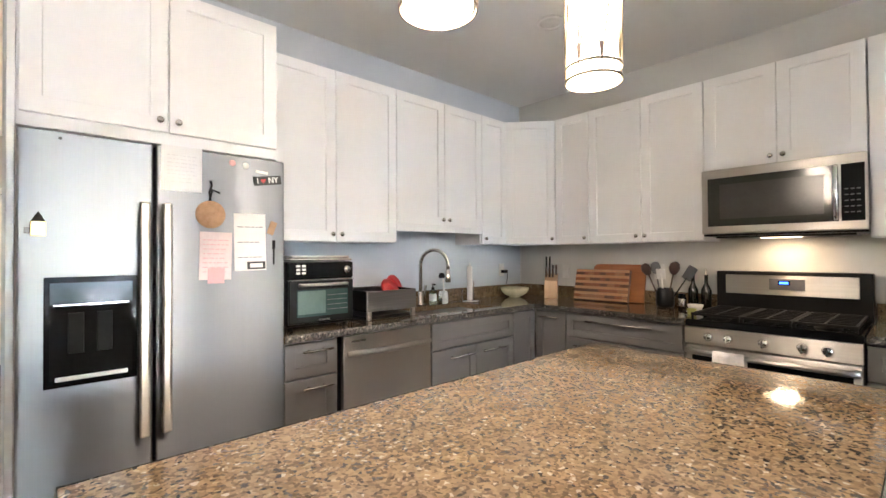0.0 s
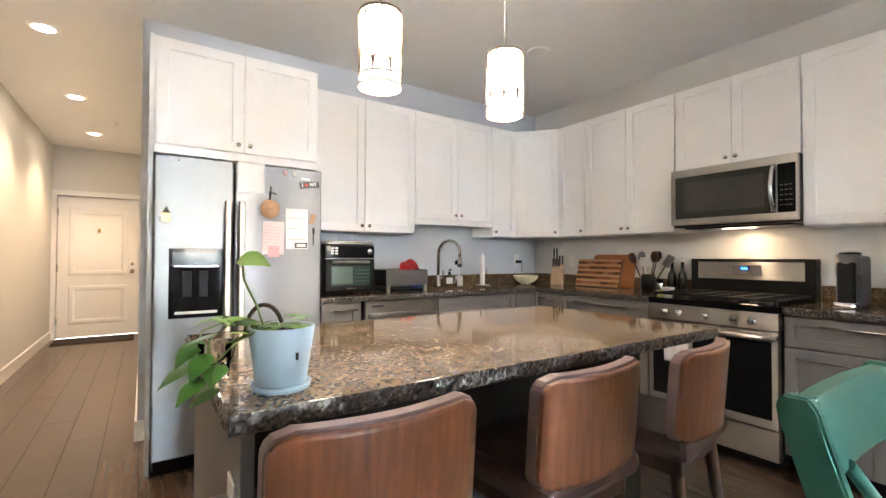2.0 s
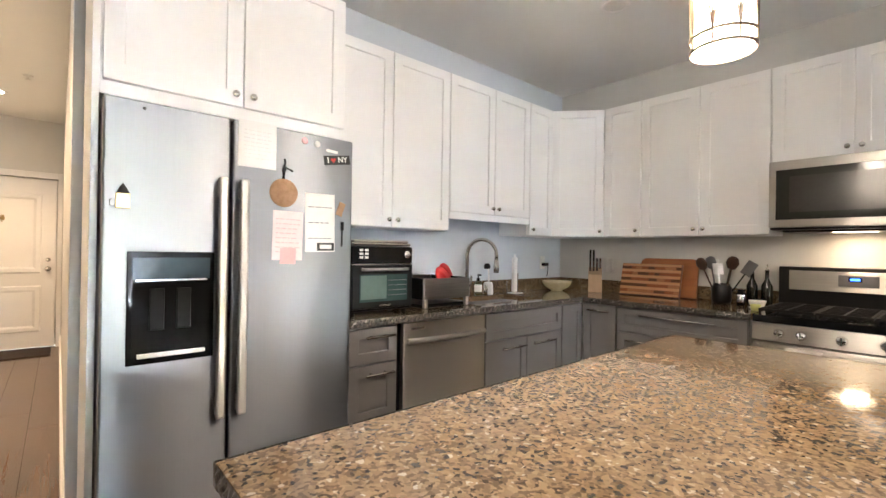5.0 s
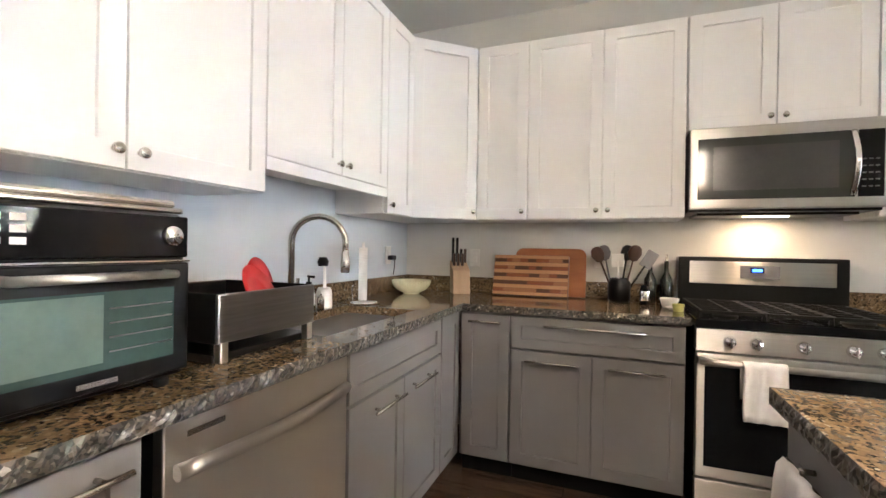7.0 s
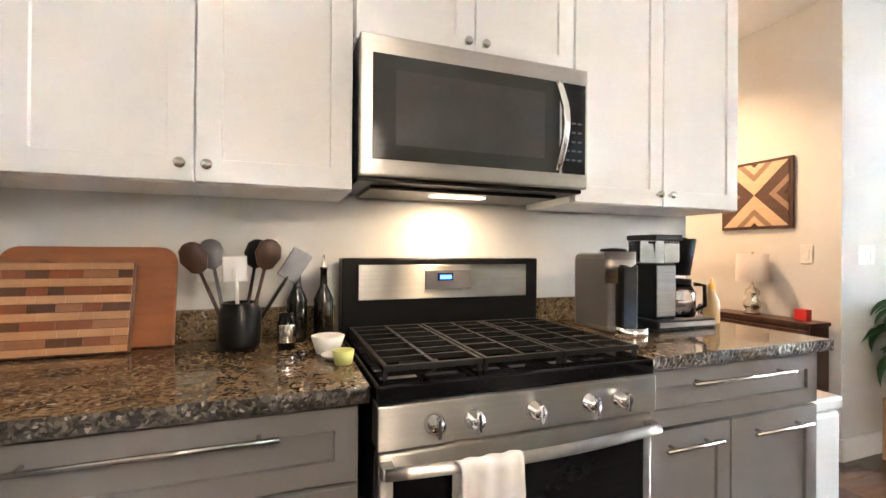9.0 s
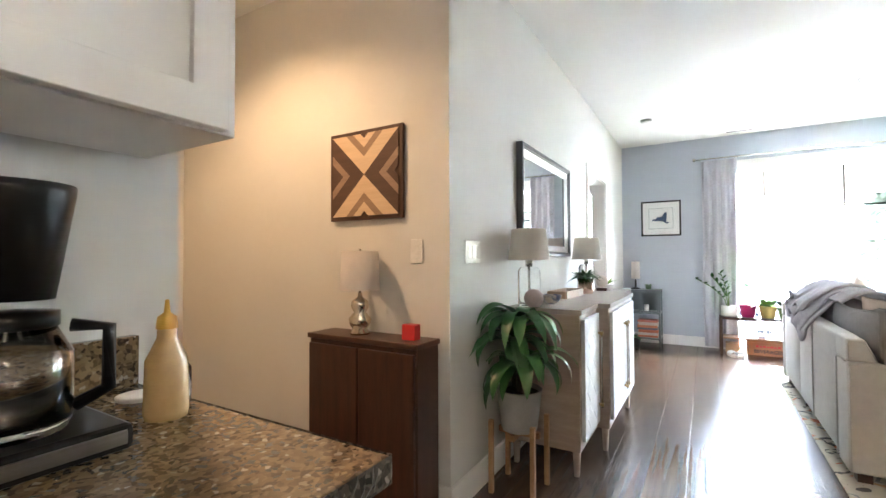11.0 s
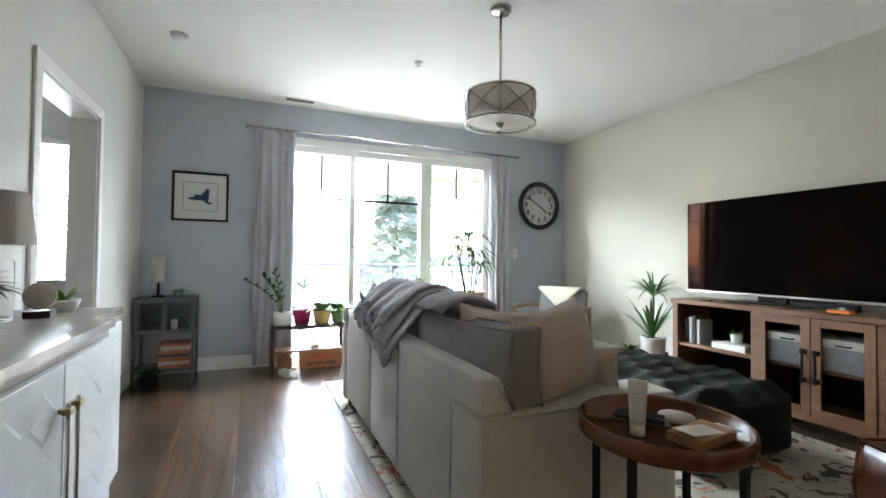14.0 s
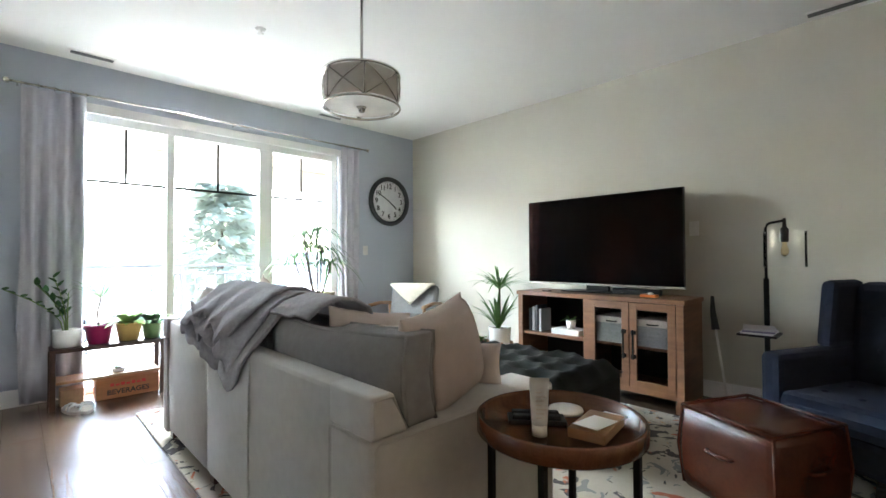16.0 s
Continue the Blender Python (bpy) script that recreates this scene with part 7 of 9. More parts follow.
lmp = table_lamp("small_table_lamp", "small dark lamp with a tall cream cylinder shade", Matrix.Translation((3.43, -6.3, 0.7455)), [(0, 0), (0.06, 0), (0.062, 0.008), (0.05, 0.016), (0.012, 0.022), (0.01, 0.12), (0, 0.12)], M["black"], 0.055, 0.052, 0.14, 0.37)
sp_ = plant("small_plant", "small plant in a green pot", Matrix.Translation((3.27, -6.27, 0.7455)), [(0, 0), (0.03, 0), (0.04, 0.06), (0.037, 0.062), (0.033, 0.05), (0, 0.045)], material("sage_pot", (0.12, 0.2, 0.12), 0.5), 0.034, 0.05)
tuft(sp_, (0, 0, 0.05), 6, 0.09, 0.03, "leaf_dark", 6, 0.7, 0.4)
fp_ = plant("floor_plant", "trailing plant in a dark pot beside the metal cabinet", Matrix.Translation((3.42, -5.98, 0)), [(0, 0), (0.06, 0), (0.075, 0.14), (0.07, 0.145), (0.062, 0.12), (0, 0.11)], M["black_matte"], 0.065, 0.12)
tuft(fp_, (0, 0, 0.13), 12, 0.17, 0.05, "leaf_dark", 11, 1.4, 0.7)
pic = thing("framed_picture", "black framed print with a dark blue map shape", "picture", facing(3.372, YS + 0.001, 1.462, "north"))
PW_, PH_ = 0.49, 0.48
bm = bmesh.new()
loops = [[bm.verts.new(p) for p in ((k, y, k), (PW_ - k, y, k), (PW_ - k, y, PH_ - k), (k, y, PH_ - k))] for k, y in ((0, 0), (0, -0.022), (0.02, -0.022), (0.022, -0.012))]
for p, q in zip(loops, loops[1:]):
    for i in range(4):
        bm.faces.new((p[i], p[(i + 1) % 4], q[(i + 1) % 4], q[i]))
part("picture_frame", bm, M["black"], pic)
boxpart("mat_board", (0.02, -0.011, 0.02, PW_ - 0.02, -0.001, PH_ - 0.02), M["paper"], pic)
bm = bmesh.new()
loops = [[bm.verts.new((PW_ / 2 + sx * (0.15 - k), -0.0115, PH_ / 2 + sz * (0.14 - k))) for sx, sz in ((-1, -1), (1, -1), (1, 1), (-1, 1))] for k in (0, 0.004)]
for i in range(4):
    bm.faces.new((loops[0][i], loops[0][(i + 1) % 4], loops[1][(i + 1) % 4], loops[1][i]))
part("inner_line", bm, M["zinc"], pic)
bm = bmesh.new()
shape = [(-0.11, -0.03), (-0.04, -0.035), (0.02, -0.035), (0.05, -0.06), (0.075, -0.075), (0.11, -0.055), (0.065, -0.05), (0.07, 0.0), (0.075, 0.08), (0.045, 0.08), (0.02, 0.04), (0.01, 0.02), (-0.05, 0.02), (-0.06, -0.005), (-0.1, -0.01)]
f_ = bm.faces.new([bm.verts.new((PW_ / 2 + a, -0.0118, PH_ / 2 + b)) for a, b in shape])
part("printed_shape", bm, material("navy_ink", (0.05, 0.08, 0.16), 0.8), pic, "dark blue printed map shape")
bm = bmesh.new()
g = boxpart("glazing", (0.021, -0.0135, 0.021, PW_ - 0.021, -0.0128, PH_ - 0.021), M["thin_glass"], pic)

# clock
clk = thing("wall_clock", "large round black rimmed wall clock with numerals", "clock", pose(-0.855, YS + 0.001, 1.842, 0, 0, 180))
bm = bmesh.new()
lathe(bm, [(0.315, 0), (0.322, 0.02), (0.312, 0.045), (0.285, 0.05), (0.268, 0.038), (0.262, 0.02), (0.262, 0)], 48, pose(0, 0, 0, 90))
part("rim", bm, material("charcoal_rim", (0.028, 0.03, 0.036), 0.35, 0.2), clk)
bm = bmesh.new()
lathe(bm, [(0.262, 0), (0.262, 0.012), (0, 0.012)], 48, pose(0, 0, 0, 90))
part("face", bm, material("clock_face", (0.86, 0.87, 0.88), 0.5), clk, "pale grey clock face")
for k in range(1, 13):
    a = math.radians(90 - 30 * k)
    text_on(str(k), 0.088, M["ink"], Matrix.Translation((0.2 * math.cos(a), -0.0125, 0.195 * math.sin(a))) @ pose(0, 0, 0, 90), "numeral", clk)
bm = bmesh.new()
for k in range(60):
    a = math.radians(6 * k)
    box(bm, -0.0012, 0, 0.238, 0.0012, 0.0006, 0.256, 0, Matrix.Translation((0, -0.0128, 0)) @ pose(0, 0, 0, 0, 6 * k))
tagged(part("minute_marks", bm, M["ink"], clk), kind="stuff")
for ang, long, w in ((-128, 0.15, 0.008), (60, 0.21, 0.006)):
    bm = bmesh.new()
    box(bm, -w, -0.003, -0.03, w, 0, long, 0.0005, Matrix.Translation((0, -0.016, 0)) @ pose(0, 0, 0, 0, -ang))
    part("clock_needle", bm, M["ink"], clk)

# ---- living room: seating ----
M["sofa"] = material("stone_grey_fabric", (0.6, 0.58, 0.545), 0.9, 0, (0.535, 0.515, 0.485), 25, 0.7, 0.5, 450, Sheen_Weight=0.2)
M["cushion"] = material("grey_cushion_fabric", (0.3, 0.29, 0.285), 0.95, 0, (0.25, 0.24, 0.235), 30, 0.7, 0.6, 450)
M["cream"] = material("cream_cushion_fabric", (0.62, 0.53, 0.48), 0.95, 0, (0.56, 0.47, 0.42), 25, 0.7, 0.5, 450)
M["throw"] = material("grey_fleece", (0.45, 0.435, 0.46), 1.0, 0, (0.33, 0.315, 0.345), 60, 0.7, 1.0, 200)
M["leather"] = material("brown_leather", (0.085, 0.021, 0.0105), 0.27, 0, (0.046, 0.012, 0.0065), 7, 0.7, 0.25, 160)
M["navy"] = material("navy_wool", (0.014, 0.021, 0.045), 0.95, 0, (0.009, 0.014, 0.03), 30, 0.7, 0.6, 400)
M["tuft"] = material("dark_green_velvet", (0.011, 0.016, 0.015), 0.6, 0, (0.007, 0.011, 0.01), 20, 0.7, 0.3, 300)
M["console"] = wood("rustic_oak", (0.225, 0.104, 0.047), (0.13, 0.057, 0.026), 0.5, (1, 1, 7), 4)


def rug():
    m = material("woven_rug", (0.5, 0.46, 0.38), 0.98, 0, (0.42, 0.38, 0.31), 5, 0.8, 0.6, 300)
    n, l = m.node_tree.nodes, m.node_tree.links
    b = n["Principled BSDF"]
    last = b.inputs["Base Color"].links[0].from_socket
    for k, (sc_, lo_, hi_, col) in enumerate(((7, 0.6, 0.62, (0.08, 0.075, 0.075)), (5, 0.63, 0.66, (0.42, 0.13, 0.07)), (9, 0.64, 0.66, (0.22, 0.23, 0.22)), (4, 0.66, 0.68, (0.45, 0.28, 0.14)))):
        tex = n.new("ShaderNodeTexNoise")
        tex.inputs["Scale"].default_value, tex.inputs["Detail"].default_value, tex.inputs["Distortion"].default_value = sc_, 2 + k % 2, 1.6
        off = n.new("ShaderNodeMapping")
        off.inputs["Location"].default_value = (k * 7.3, k * 3.1, 0)
        l.new(n["Texture Coordinate"].outputs["Object"], off.inputs[0])
        l.new(off.outputs[0], tex.inputs["Vector"])
        rng = n.new("ShaderNodeMapRange")
        rng.inputs[1].default_value, rng.inputs[2].default_value = lo_, hi_
        l.new(tex.outputs[0], rng.inputs[0])
        mx = n.new("ShaderNodeMix")
        mx.data_type = "RGBA"
        mx.inputs[7].default_value = (*col, 1)
        l.new(rng.outputs[0], mx.inputs[0])
        l.new(last, mx.inputs[6])
        last = mx.outputs[2]
    l.new(last, b.inputs["Base Color"])
    bm = bmesh.new()
    box(bm, -0.62, -5.66, 0.0005, 2.035, -1.95, 0.011, 0.004)
    solo("area_rug", bm, m, "cream area rug with a faded floral pattern", "rug")


rug()


def pillow(bm, w, h, t, m=None, n=14, soft=0.10):
    """A stuffed cushion standing in its x-z plane, thickest in the middle."""
    sheets = []
    for s in (-1, 1):
        rows = []
        for j in range(n + 1):
            v = 2 * j / n - 1
            row = []
            for i in range(n + 1):
                u = 2 * i / n - 1
                th = t / 2 * (max(0, 1 - abs(u) ** 3.0) * max(0, 1 - abs(v) ** 3.0)) ** 0.55
                pu = 1 - soft * (1 - v * v) * abs(u) ** 4 * 0.8
                pv = 1 - soft * (1 - u * u) * abs(v) ** 4 * 0.8
                row.append(bm.verts.new((u * w / 2 * pu, s * (th + 0.004), v * h / 2 * pv + h / 2)))
            rows.append(row)
        sheets.append(rows)
        for a, b in zip(rows, rows[1:]):
            for i in range(n):
                bm.faces.new((a[i], a[i + 1], b[i + 1], b[i])).smooth = True
    a, b = sheets
    for k in range(n):
        for p, q, r_, s_ in ((a[0][k], a[0][k + 1], b[0][k + 1], b[0][k]), (a[n][k], a[n][k + 1], b[n][k + 1], b[n][k]), (a[k][0], a[k + 1][0], b[k + 1][0], b[k][0]), (a[k][n], a[k + 1][n], b[k + 1][n], b[k][n])):
            bm.faces.new((p, q, r_, s_))
    vs = [v for sh in sheets for r_ in sh for v in r_]
    if m:
        bmesh.ops.transform(bm, matrix=m, verts=vs)


so = thing("sofa", "grey fabric sofa seen from behind, standing on the rug", "sofa", Matrix.Translation((0, 0, 0.011)))
SYN, SYS, SXB = -2.82, -5.04, 2.0


def prism(bm, outline, y0, y1, bevel=0.018):
    """A padded block: an outline in x and z drawn out along y, with soft edges."""
    ends = [[bm.verts.new((x, y, z)) for x, z in outline] for y in (y0, y1)]
    k = len(outline)
    bm.faces.new(ends[0][::-1]), bm.faces.new(ends[1])
    for i in range(k):
        bm.faces.new((ends[0][i], ends[0][(i + 1) % k], ends[1][(i + 1) % k], ends[1][i]))
    bmesh.ops.bevel(bm, geom=bm.edges[:], offset=bevel, segments=3, profile=0.6, affect="EDGES")
    for f in bm.faces:
        f.smooth = True


def soft_panel(bm, x0, x1, y0, y1, z0, z1, puff):
    """An upholstered panel whose outer face (at x1) swells by puff."""
    box(bm, x0, y0, z0, x1, y1, z1, 0.02)
    bmesh.ops.subdivide_edges(bm, edges=bm.edges[:], cuts=3, use_grid_fill=True)
    for v in bm.verts:
        u, q = 2 * (v.co.y - y0) / (y1 - y0) - 1, 2 * (v.co.z - z0) / (z1 - z0) - 1
        if v.co.x > (x0 + x1) / 2:
            v.co.x += puff * max(0, 1 - u ** 4) * max(0, 1 - q ** 4) + 0.003 * noise.noise(v.co * 5)
    for f in bm.faces:
        f.smooth = True


bm = bmesh.new()
box(bm, 1.16, SYS + 0.03, 0.06, 1.86, SYN - 0.03, 0.43, 0.02)
part("seat_base", bm, M["sofa"], so)
for y0, y1 in ((SYS + 0.10, -4.222), (-4.216, -3.034)):
    bm = bmesh.new()
    soft_panel(bm, 1.89, SXB - 0.012, y0, y1, 0.065, 0.725, 0.012)
    part("back_panel", bm, M["sofa"], so, "upholstered back panel")
for y0, y1 in ((-3.031, SYN + 0.004), (SYS - 0.004, SYS + 0.098)):
    bm = bmesh.new()
    prism(bm, [(SXB, 0.617), (SXB, 0.735), (1.925, 0.735), (1.872, 0.617)], y0, y1, 0.012)
    part("back_corner", bm, M["sofa"], so, "raised corner block of the back")
for y0, y1 in ((-3.03, SYN), (SYS, SYS + 0.097)):
    bm = bmesh.new()
    prism(bm, [(1.13, 0.05), (SXB - 0.003, 0.05), (SXB - 0.003, 0.614), (1.13, 0.605)], y0, y1, 0.016)
    part("arm", bm, M["sofa"], so)
N_ = SYN + 0.001
for pts in ([(SXB, -3.032, 0.07), (SXB, -3.032, 0.60), (SXB, -3.02, 0.616), (SXB, SYN - 0.02, 0.616)], [(SXB + 0.001, -3.646, 0.07), (SXB + 0.004, -3.646, 0.4), (SXB, -3.646, 0.70)],
        [(SXB - 0.012, N_, 0.06), (SXB - 0.012, N_, 0.585), (SXB - 0.03, N_, 0.604), (1.15, N_, 0.597)], [(SXB - 0.008, N_ + 0.003, 0.632), (SXB - 0.008, N_ + 0.003, 0.722), (1.93, N_ + 0.003, 0.724), (1.884, N_ + 0.003, 0.63)]):
    bm = bmesh.new()
    tube(bm, pts, 0.0045, 6)
    part("piping", bm, M["sofa"], so)
for k in range(2):
    bm = bmesh.new()
    y0 = -3.035 - k * 0.955
    box(bm, 1.14, y0 - 0.95, 0.42, 1.75, y0, 0.56, 0.035)
    part("seat_cushion", bm, M["sofa"], so)
for x in (1.2, 1.93):
    for y in (SYN - 0.06, -4.22, SYS + 0.05):
        boxpart("foot", (x - 0.03, y - 0.03, 0.0, x + 0.03, y + 0.03, 0.064), M["walnut_dark"], so)


def cushion(name, label, x, y, z, w, h, t, rx, rz, mat, ry=0, seam=False):
    bm = bmesh.new()
    pillow(bm, w, h, t)
    ob = solo(name, bm, M[mat], label, "cushion", "cushions on the sofa", m=pose(x, y, z, rx, ry, rz))
    if seam:
        bm = bmesh.new()
        for s in (-1, 1):
            pts = [(w / 2 * 0.99, s * t * 0.2, 0.01), (w / 2 * 0.97, s * t * 0.24, h * 0.5), (w / 2 * 0.99, s * t * 0.2, h - 0.01), (0, s * t * 0.24, h * 0.985), (-w / 2 * 0.98, s * t * 0.2, h - 0.01)]
            tube(bm, pts, 0.006, 6)
        part("piping", bm, M[mat], ob)
    return ob


def box_cushion(name, label, m, w, h, t, mat, seed=1):
    """A stuffed block with piped edges: swollen faces, a sagging top and pulled-out corners."""
    bm = bmesh.new()
    box(bm, -w / 2, -t / 2, 0, w / 2, t / 2, h, 0.012)
    bmesh.ops.subdivide_edges(bm, edges=bm.edges[:], cuts=5, use_grid_fill=True)

    def puffed(co):
        u, q, d = 2 * co.x / w, 2 * (co.z - h / 2) / h, 2 * co.y / t
        wob = noise.noise(V((co.x * 7, co.z * 7, seed))) * 0.008
        return V((co.x * (1 - 0.05 * (1 - q * q) * u * u * (1 if abs(d) > 0.7 else 0.4)) + wob * 0.4, co.y * (1 + 0.85 * max(0, 1 - u ** 4) * max(0, 1 - q ** 4)) + wob, co.z - 0.035 * max(0, q) * max(0, 1 - u * u) * (1 - 0.4 * d * d) + wob))

    for v in bm.verts:
        v.co = puffed(v.co)
    for f in bm.faces:
        f.smooth = True
    ob = solo(name, bm, M[mat], label, "cushion", "cushions on the sofa", m=m)
    c = 0.004
    ring = [(-w / 2 + c + (w - 2 * c) * i / 14, c) for i in range(14)] + [(w / 2 - c, c + (h - 2 * c) * i / 8) for i in range(8)] + [(w / 2 - c - (w - 2 * c) * i / 14, h - c) for i in range(14)] + [(-w / 2 + c, h - c - (h - 2 * c) * i / 8) for i in range(9)]
    for s_ in (-1, 1):
        bm = bmesh.new()
        tube(bm, [puffed(V((a, s_ * (t / 2 - c), b))) for a, b in ring], 0.0075, 6)
        part("piping", bm, M[mat], ob)
    return ob


box_cushion("back_cushion", "large grey back cushion with piped edges", pose(1.80, -3.30, 0.622, 2, 0, 90), 0.92, 0.265, 0.115, "cushion", 1)
box_cushion("back_cushion", "large grey back cushion under the blanket", pose(1.79, -4.28, 0.60, 2, 0, 90), 0.92, 0.265, 0.115, "cushion", 2)
ZQ = 0.573
cushion("throw_pillow", "plump cream throw pillow leaning on the back cushion", 1.565, -2.95, 0.61, 0.34, 0.345, 0.2, 6, 10, "cream", 11)
cushion("throw_pillow", "cream throw pillow with a piped edge", 1.63, -3.34, 0.60, 0.46, 0.3, 0.15, 8, 8, "cream", -9)
cushion("lumbar_pillow", "cream lumbar pillow with a darker band", 1.37, -3.05, 0.612, 0.26, 0.165, 0.09, 4, 120, "cream")
cushion("throw_pillow", "pale grey throw pillow at the far end", 1.74, -4.80, ZQ + 0.02, 0.4, 0.36, 0.14, 10, 70, "linen")
cushion("throw_pillow", "beige throw pillow standing on its corner", 1.48, -4.58, ZQ + 0.06, 0.36, 0.34, 0.13, 14, 60, "cream", 30)


def drape(name, label, mat, y0, y1, path, n=26, seed=1, wav=0.012):
    """A cloth laid over an edge: path runs from the seat side over the top and down the back (x, z)."""
    bm, rows = bmesh.new(), []
    for j, (x, z) in enumerate(path):
        row = []
        for i in range(n + 1):
            u = i / n
            w = noise.noise(V((u * 5, j * 0.35, seed))) * wav + 0.5 * wav * math.sin(u * 21 + j * 0.4)
            hang = max(0, j - 5) / max(1, len(path) - 6)
            row.append(bm.verts.new((x + w + 0.012 * hang * math.sin(u * 16), y0 + (y1 - y0) * u + 0.05 * hang * math.sin(u * 3 + 1) - 0.10 * hang * (u - 0.5), z + w * 0.8 - hang * (0.13 * (u - 0.45) + 0.022 * math.sin(u * 19 + seed) + 0.012 * math.sin(u * 43 + 2 * seed)))))
        rows.append(row)
    for a, b in zip(rows, rows[1:]):
        for i in range(n):
            bm.faces.new((a[i], a[i + 1], b[i + 1], b[i])).smooth = True
    ob = solo(name, bm, M[mat], label, "blanket") if label else new(name, mesh_of(name, bm, M[mat]))
    s_ = ob.modifiers.new("thickness", "SOLIDIFY")
    s_.thickness, s_.offset = 0.014, 1
    return ob


over = [(1.60, 0.82), (1.64, 0.89), (1.70, 0.922), (1.77, 0.93), (1.84, 0.91), (1.90, 0.868), (1.95, 0.815), (1.995, 0.77), (2.028, 0.725), (2.032, 0.675), (2.034, 0.625), (2.034, 0.57)]
bl_ = drape("throw_blanket", "grey fleece blanket folded and draped over the sofa back", "throw", -4.56, -3.60, over[:10], 40, 3, 0.012)
for k, (y0, y1, n0, n1, out) in enumerate(((-4.50, -3.66, 0, 9, 0.02), (-4.42, -3.74, 1, 8, 0.04), (-3.98, -3.34, 0, 6, 0.016))):
    fold = drape("fold", "", "throw", y0, y1, [(x + out * (0.4 if z > 0.85 else 1), z + out) for x, z in over[n0:n1]], 36, 7 + 4 * k, 0.011)
    fold.parent = bl_
    tagged(fold, "upper fold of the blanket")

# ottoman
ot = thing("tufted_ottoman", "large dark green tufted ottoman in front of the sofa", "ottoman", Matrix.Translation((0.16, -3.69, 0.011)) @ Matrix.Diagonal((1, 0.9, 1, 1)))
bm = bmesh.new()
box(bm, -0.40, -0.60, 0.03, 0.40, 0.60, 0.33, 0.03)
part("base", bm, M["tuft"], ot)
bm = bmesh.new()
nx, ny_ = 24, 36
rows = []
for j in range(ny_ + 1):
    row = []
    for i in range(nx + 1):
        x, y = -0.41 + 0.82 * i / nx, -0.61 + 1.22 * j / ny_
        e = min(1, min(i, nx - i) / 3) * min(1, min(j, ny_ - j) / 3)
        gx, gy = (x + 0.41) / 0.205, (y + 0.61) / 0.2033
        d = min(math.hypot(gx - a - (0.5 if b % 2 else 0), gy - b) for b in range(0, 7) for a in range(0, 5))
        row.append(bm.verts.new((x, y, 0.33 + 0.10 * e ** 0.5 * min(1, 0.35 + 1.1 * d))))
    rows.append(row)
for a, b in zip(rows, rows[1:]):
    for i in range(nx):
        bm.faces.new((a[i], a[i + 1], b[i + 1], b[i])).smooth = True
part("tufted_top", bm, M["tuft"], ot, "button tufted velvet top")
for sx in (-1, 1):
    for sy_ in (-1, 1):
        bm = bmesh.new()
        cyl(bm, sx * 0.33, sy_ * 0.53, 0, 0.032, 0.018, 10, 0.025)
        part("foot", bm, M["walnut_dark"], ot)

# round side table and what lies on it
rt = thing("round_side_table", "round walnut tray table with black metal legs", "side table", Matrix.Translation((1.518, -2.56, 0.011)) @ Matrix.Diagonal((0.82, 0.82, 1.16, 1)))
bm = bmesh.new()
lathe(bm, [(0, 0.504), (0.28, 0.504), (0.293, 0.512), (0.293, 0.548), (0.285, 0.552), (0.275, 0.545), (0.27, 0.52), (0, 0.518)], 56)
part("tray_top", bm, wood("walnut_tray", (0.17, 0.062, 0.026), (0.095, 0.034, 0.015), 0.25, (6, 1, 6), 4, 0, 0.2), rt)
for k in range(4):
    a = math.radians(20 + 90 * k)
    boxpart("leg", (0.255 * math.cos(a) - 0.011, 0.255 * math.sin(a) - 0.011, 0, 0.255 * math.cos(a) + 0.011, 0.255 * math.sin(a) + 0.011, 0.503), M["black_matte"], rt)
bm = bmesh.new()
lathe(bm, [(0.24, 0.05), (0.255, 0.05), (0.255, 0.065), (0.24, 0.065), (0.24, 0.05)], 40)
part("lower_ring", bm, M["black_matte"], rt)
ZR = 0.6145
lt = thing("lotion_tube", "white lotion tube standing on its cap", "tube", pose(1.612, -2.565, ZR, 0, 0, 130) @ Matrix.Diagonal((1.0, 1.0, 1.05, 1)))
bm = bmesh.new()
cyl(bm, 0, 0, 0, 0.03, 0.021, 20)
part("cap", bm, M["plate"], lt)
bm = bmesh.new()
rows = []
for j in range(7):
    u = j / 6
    rows.append([bm.verts.new(((0.022 + 0.006 * u) * math.cos(2 * math.pi * i / 20), 0.022 * (1 - u ** 1.5 * 0.93) * math.sin(2 * math.pi * i / 20), 0.03 + 0.12 * u)) for i in range(20)])
for a, b in zip(rows, rows[1:]):
    for i in range(20):
        bm.faces.new((a[i], a[(i + 1) % 20], b[(i + 1) % 20], b[i])).smooth = True
bm.faces.new(rows[0][::-1]), bm.faces.new(rows[-1])
part("tube", bm, M["plate"], lt)
bm = bmesh.new()
for k in range(7):
    box(bm, -0.012, -0.0235, 0.05 + 0.011 * k, 0.004 + 0.006 * (k % 3), -0.0205, 0.053 + 0.011 * k)
tagged(part("small_print", bm, M["linen"], lt, "rows of small grey print"), kind="stuff")
rc = thing("remote_tray", "black tray with remote controls on the table", "tray", pose(1.53, -2.63, ZR, 0, 0, 130) @ Matrix.Diagonal((0.85, 0.85, 0.85, 1)))
boxpart("tray", (-0.1, -0.045, 0, 0.1, 0.045, 0.014), M["black"], rc, 0.004)
for k in (-0.02, 0.02):
    boxpart("remote", (-0.085, k - 0.016, 0.0145, 0.08, k + 0.016, 0.03), M["black_matte"], rc, 0.004)
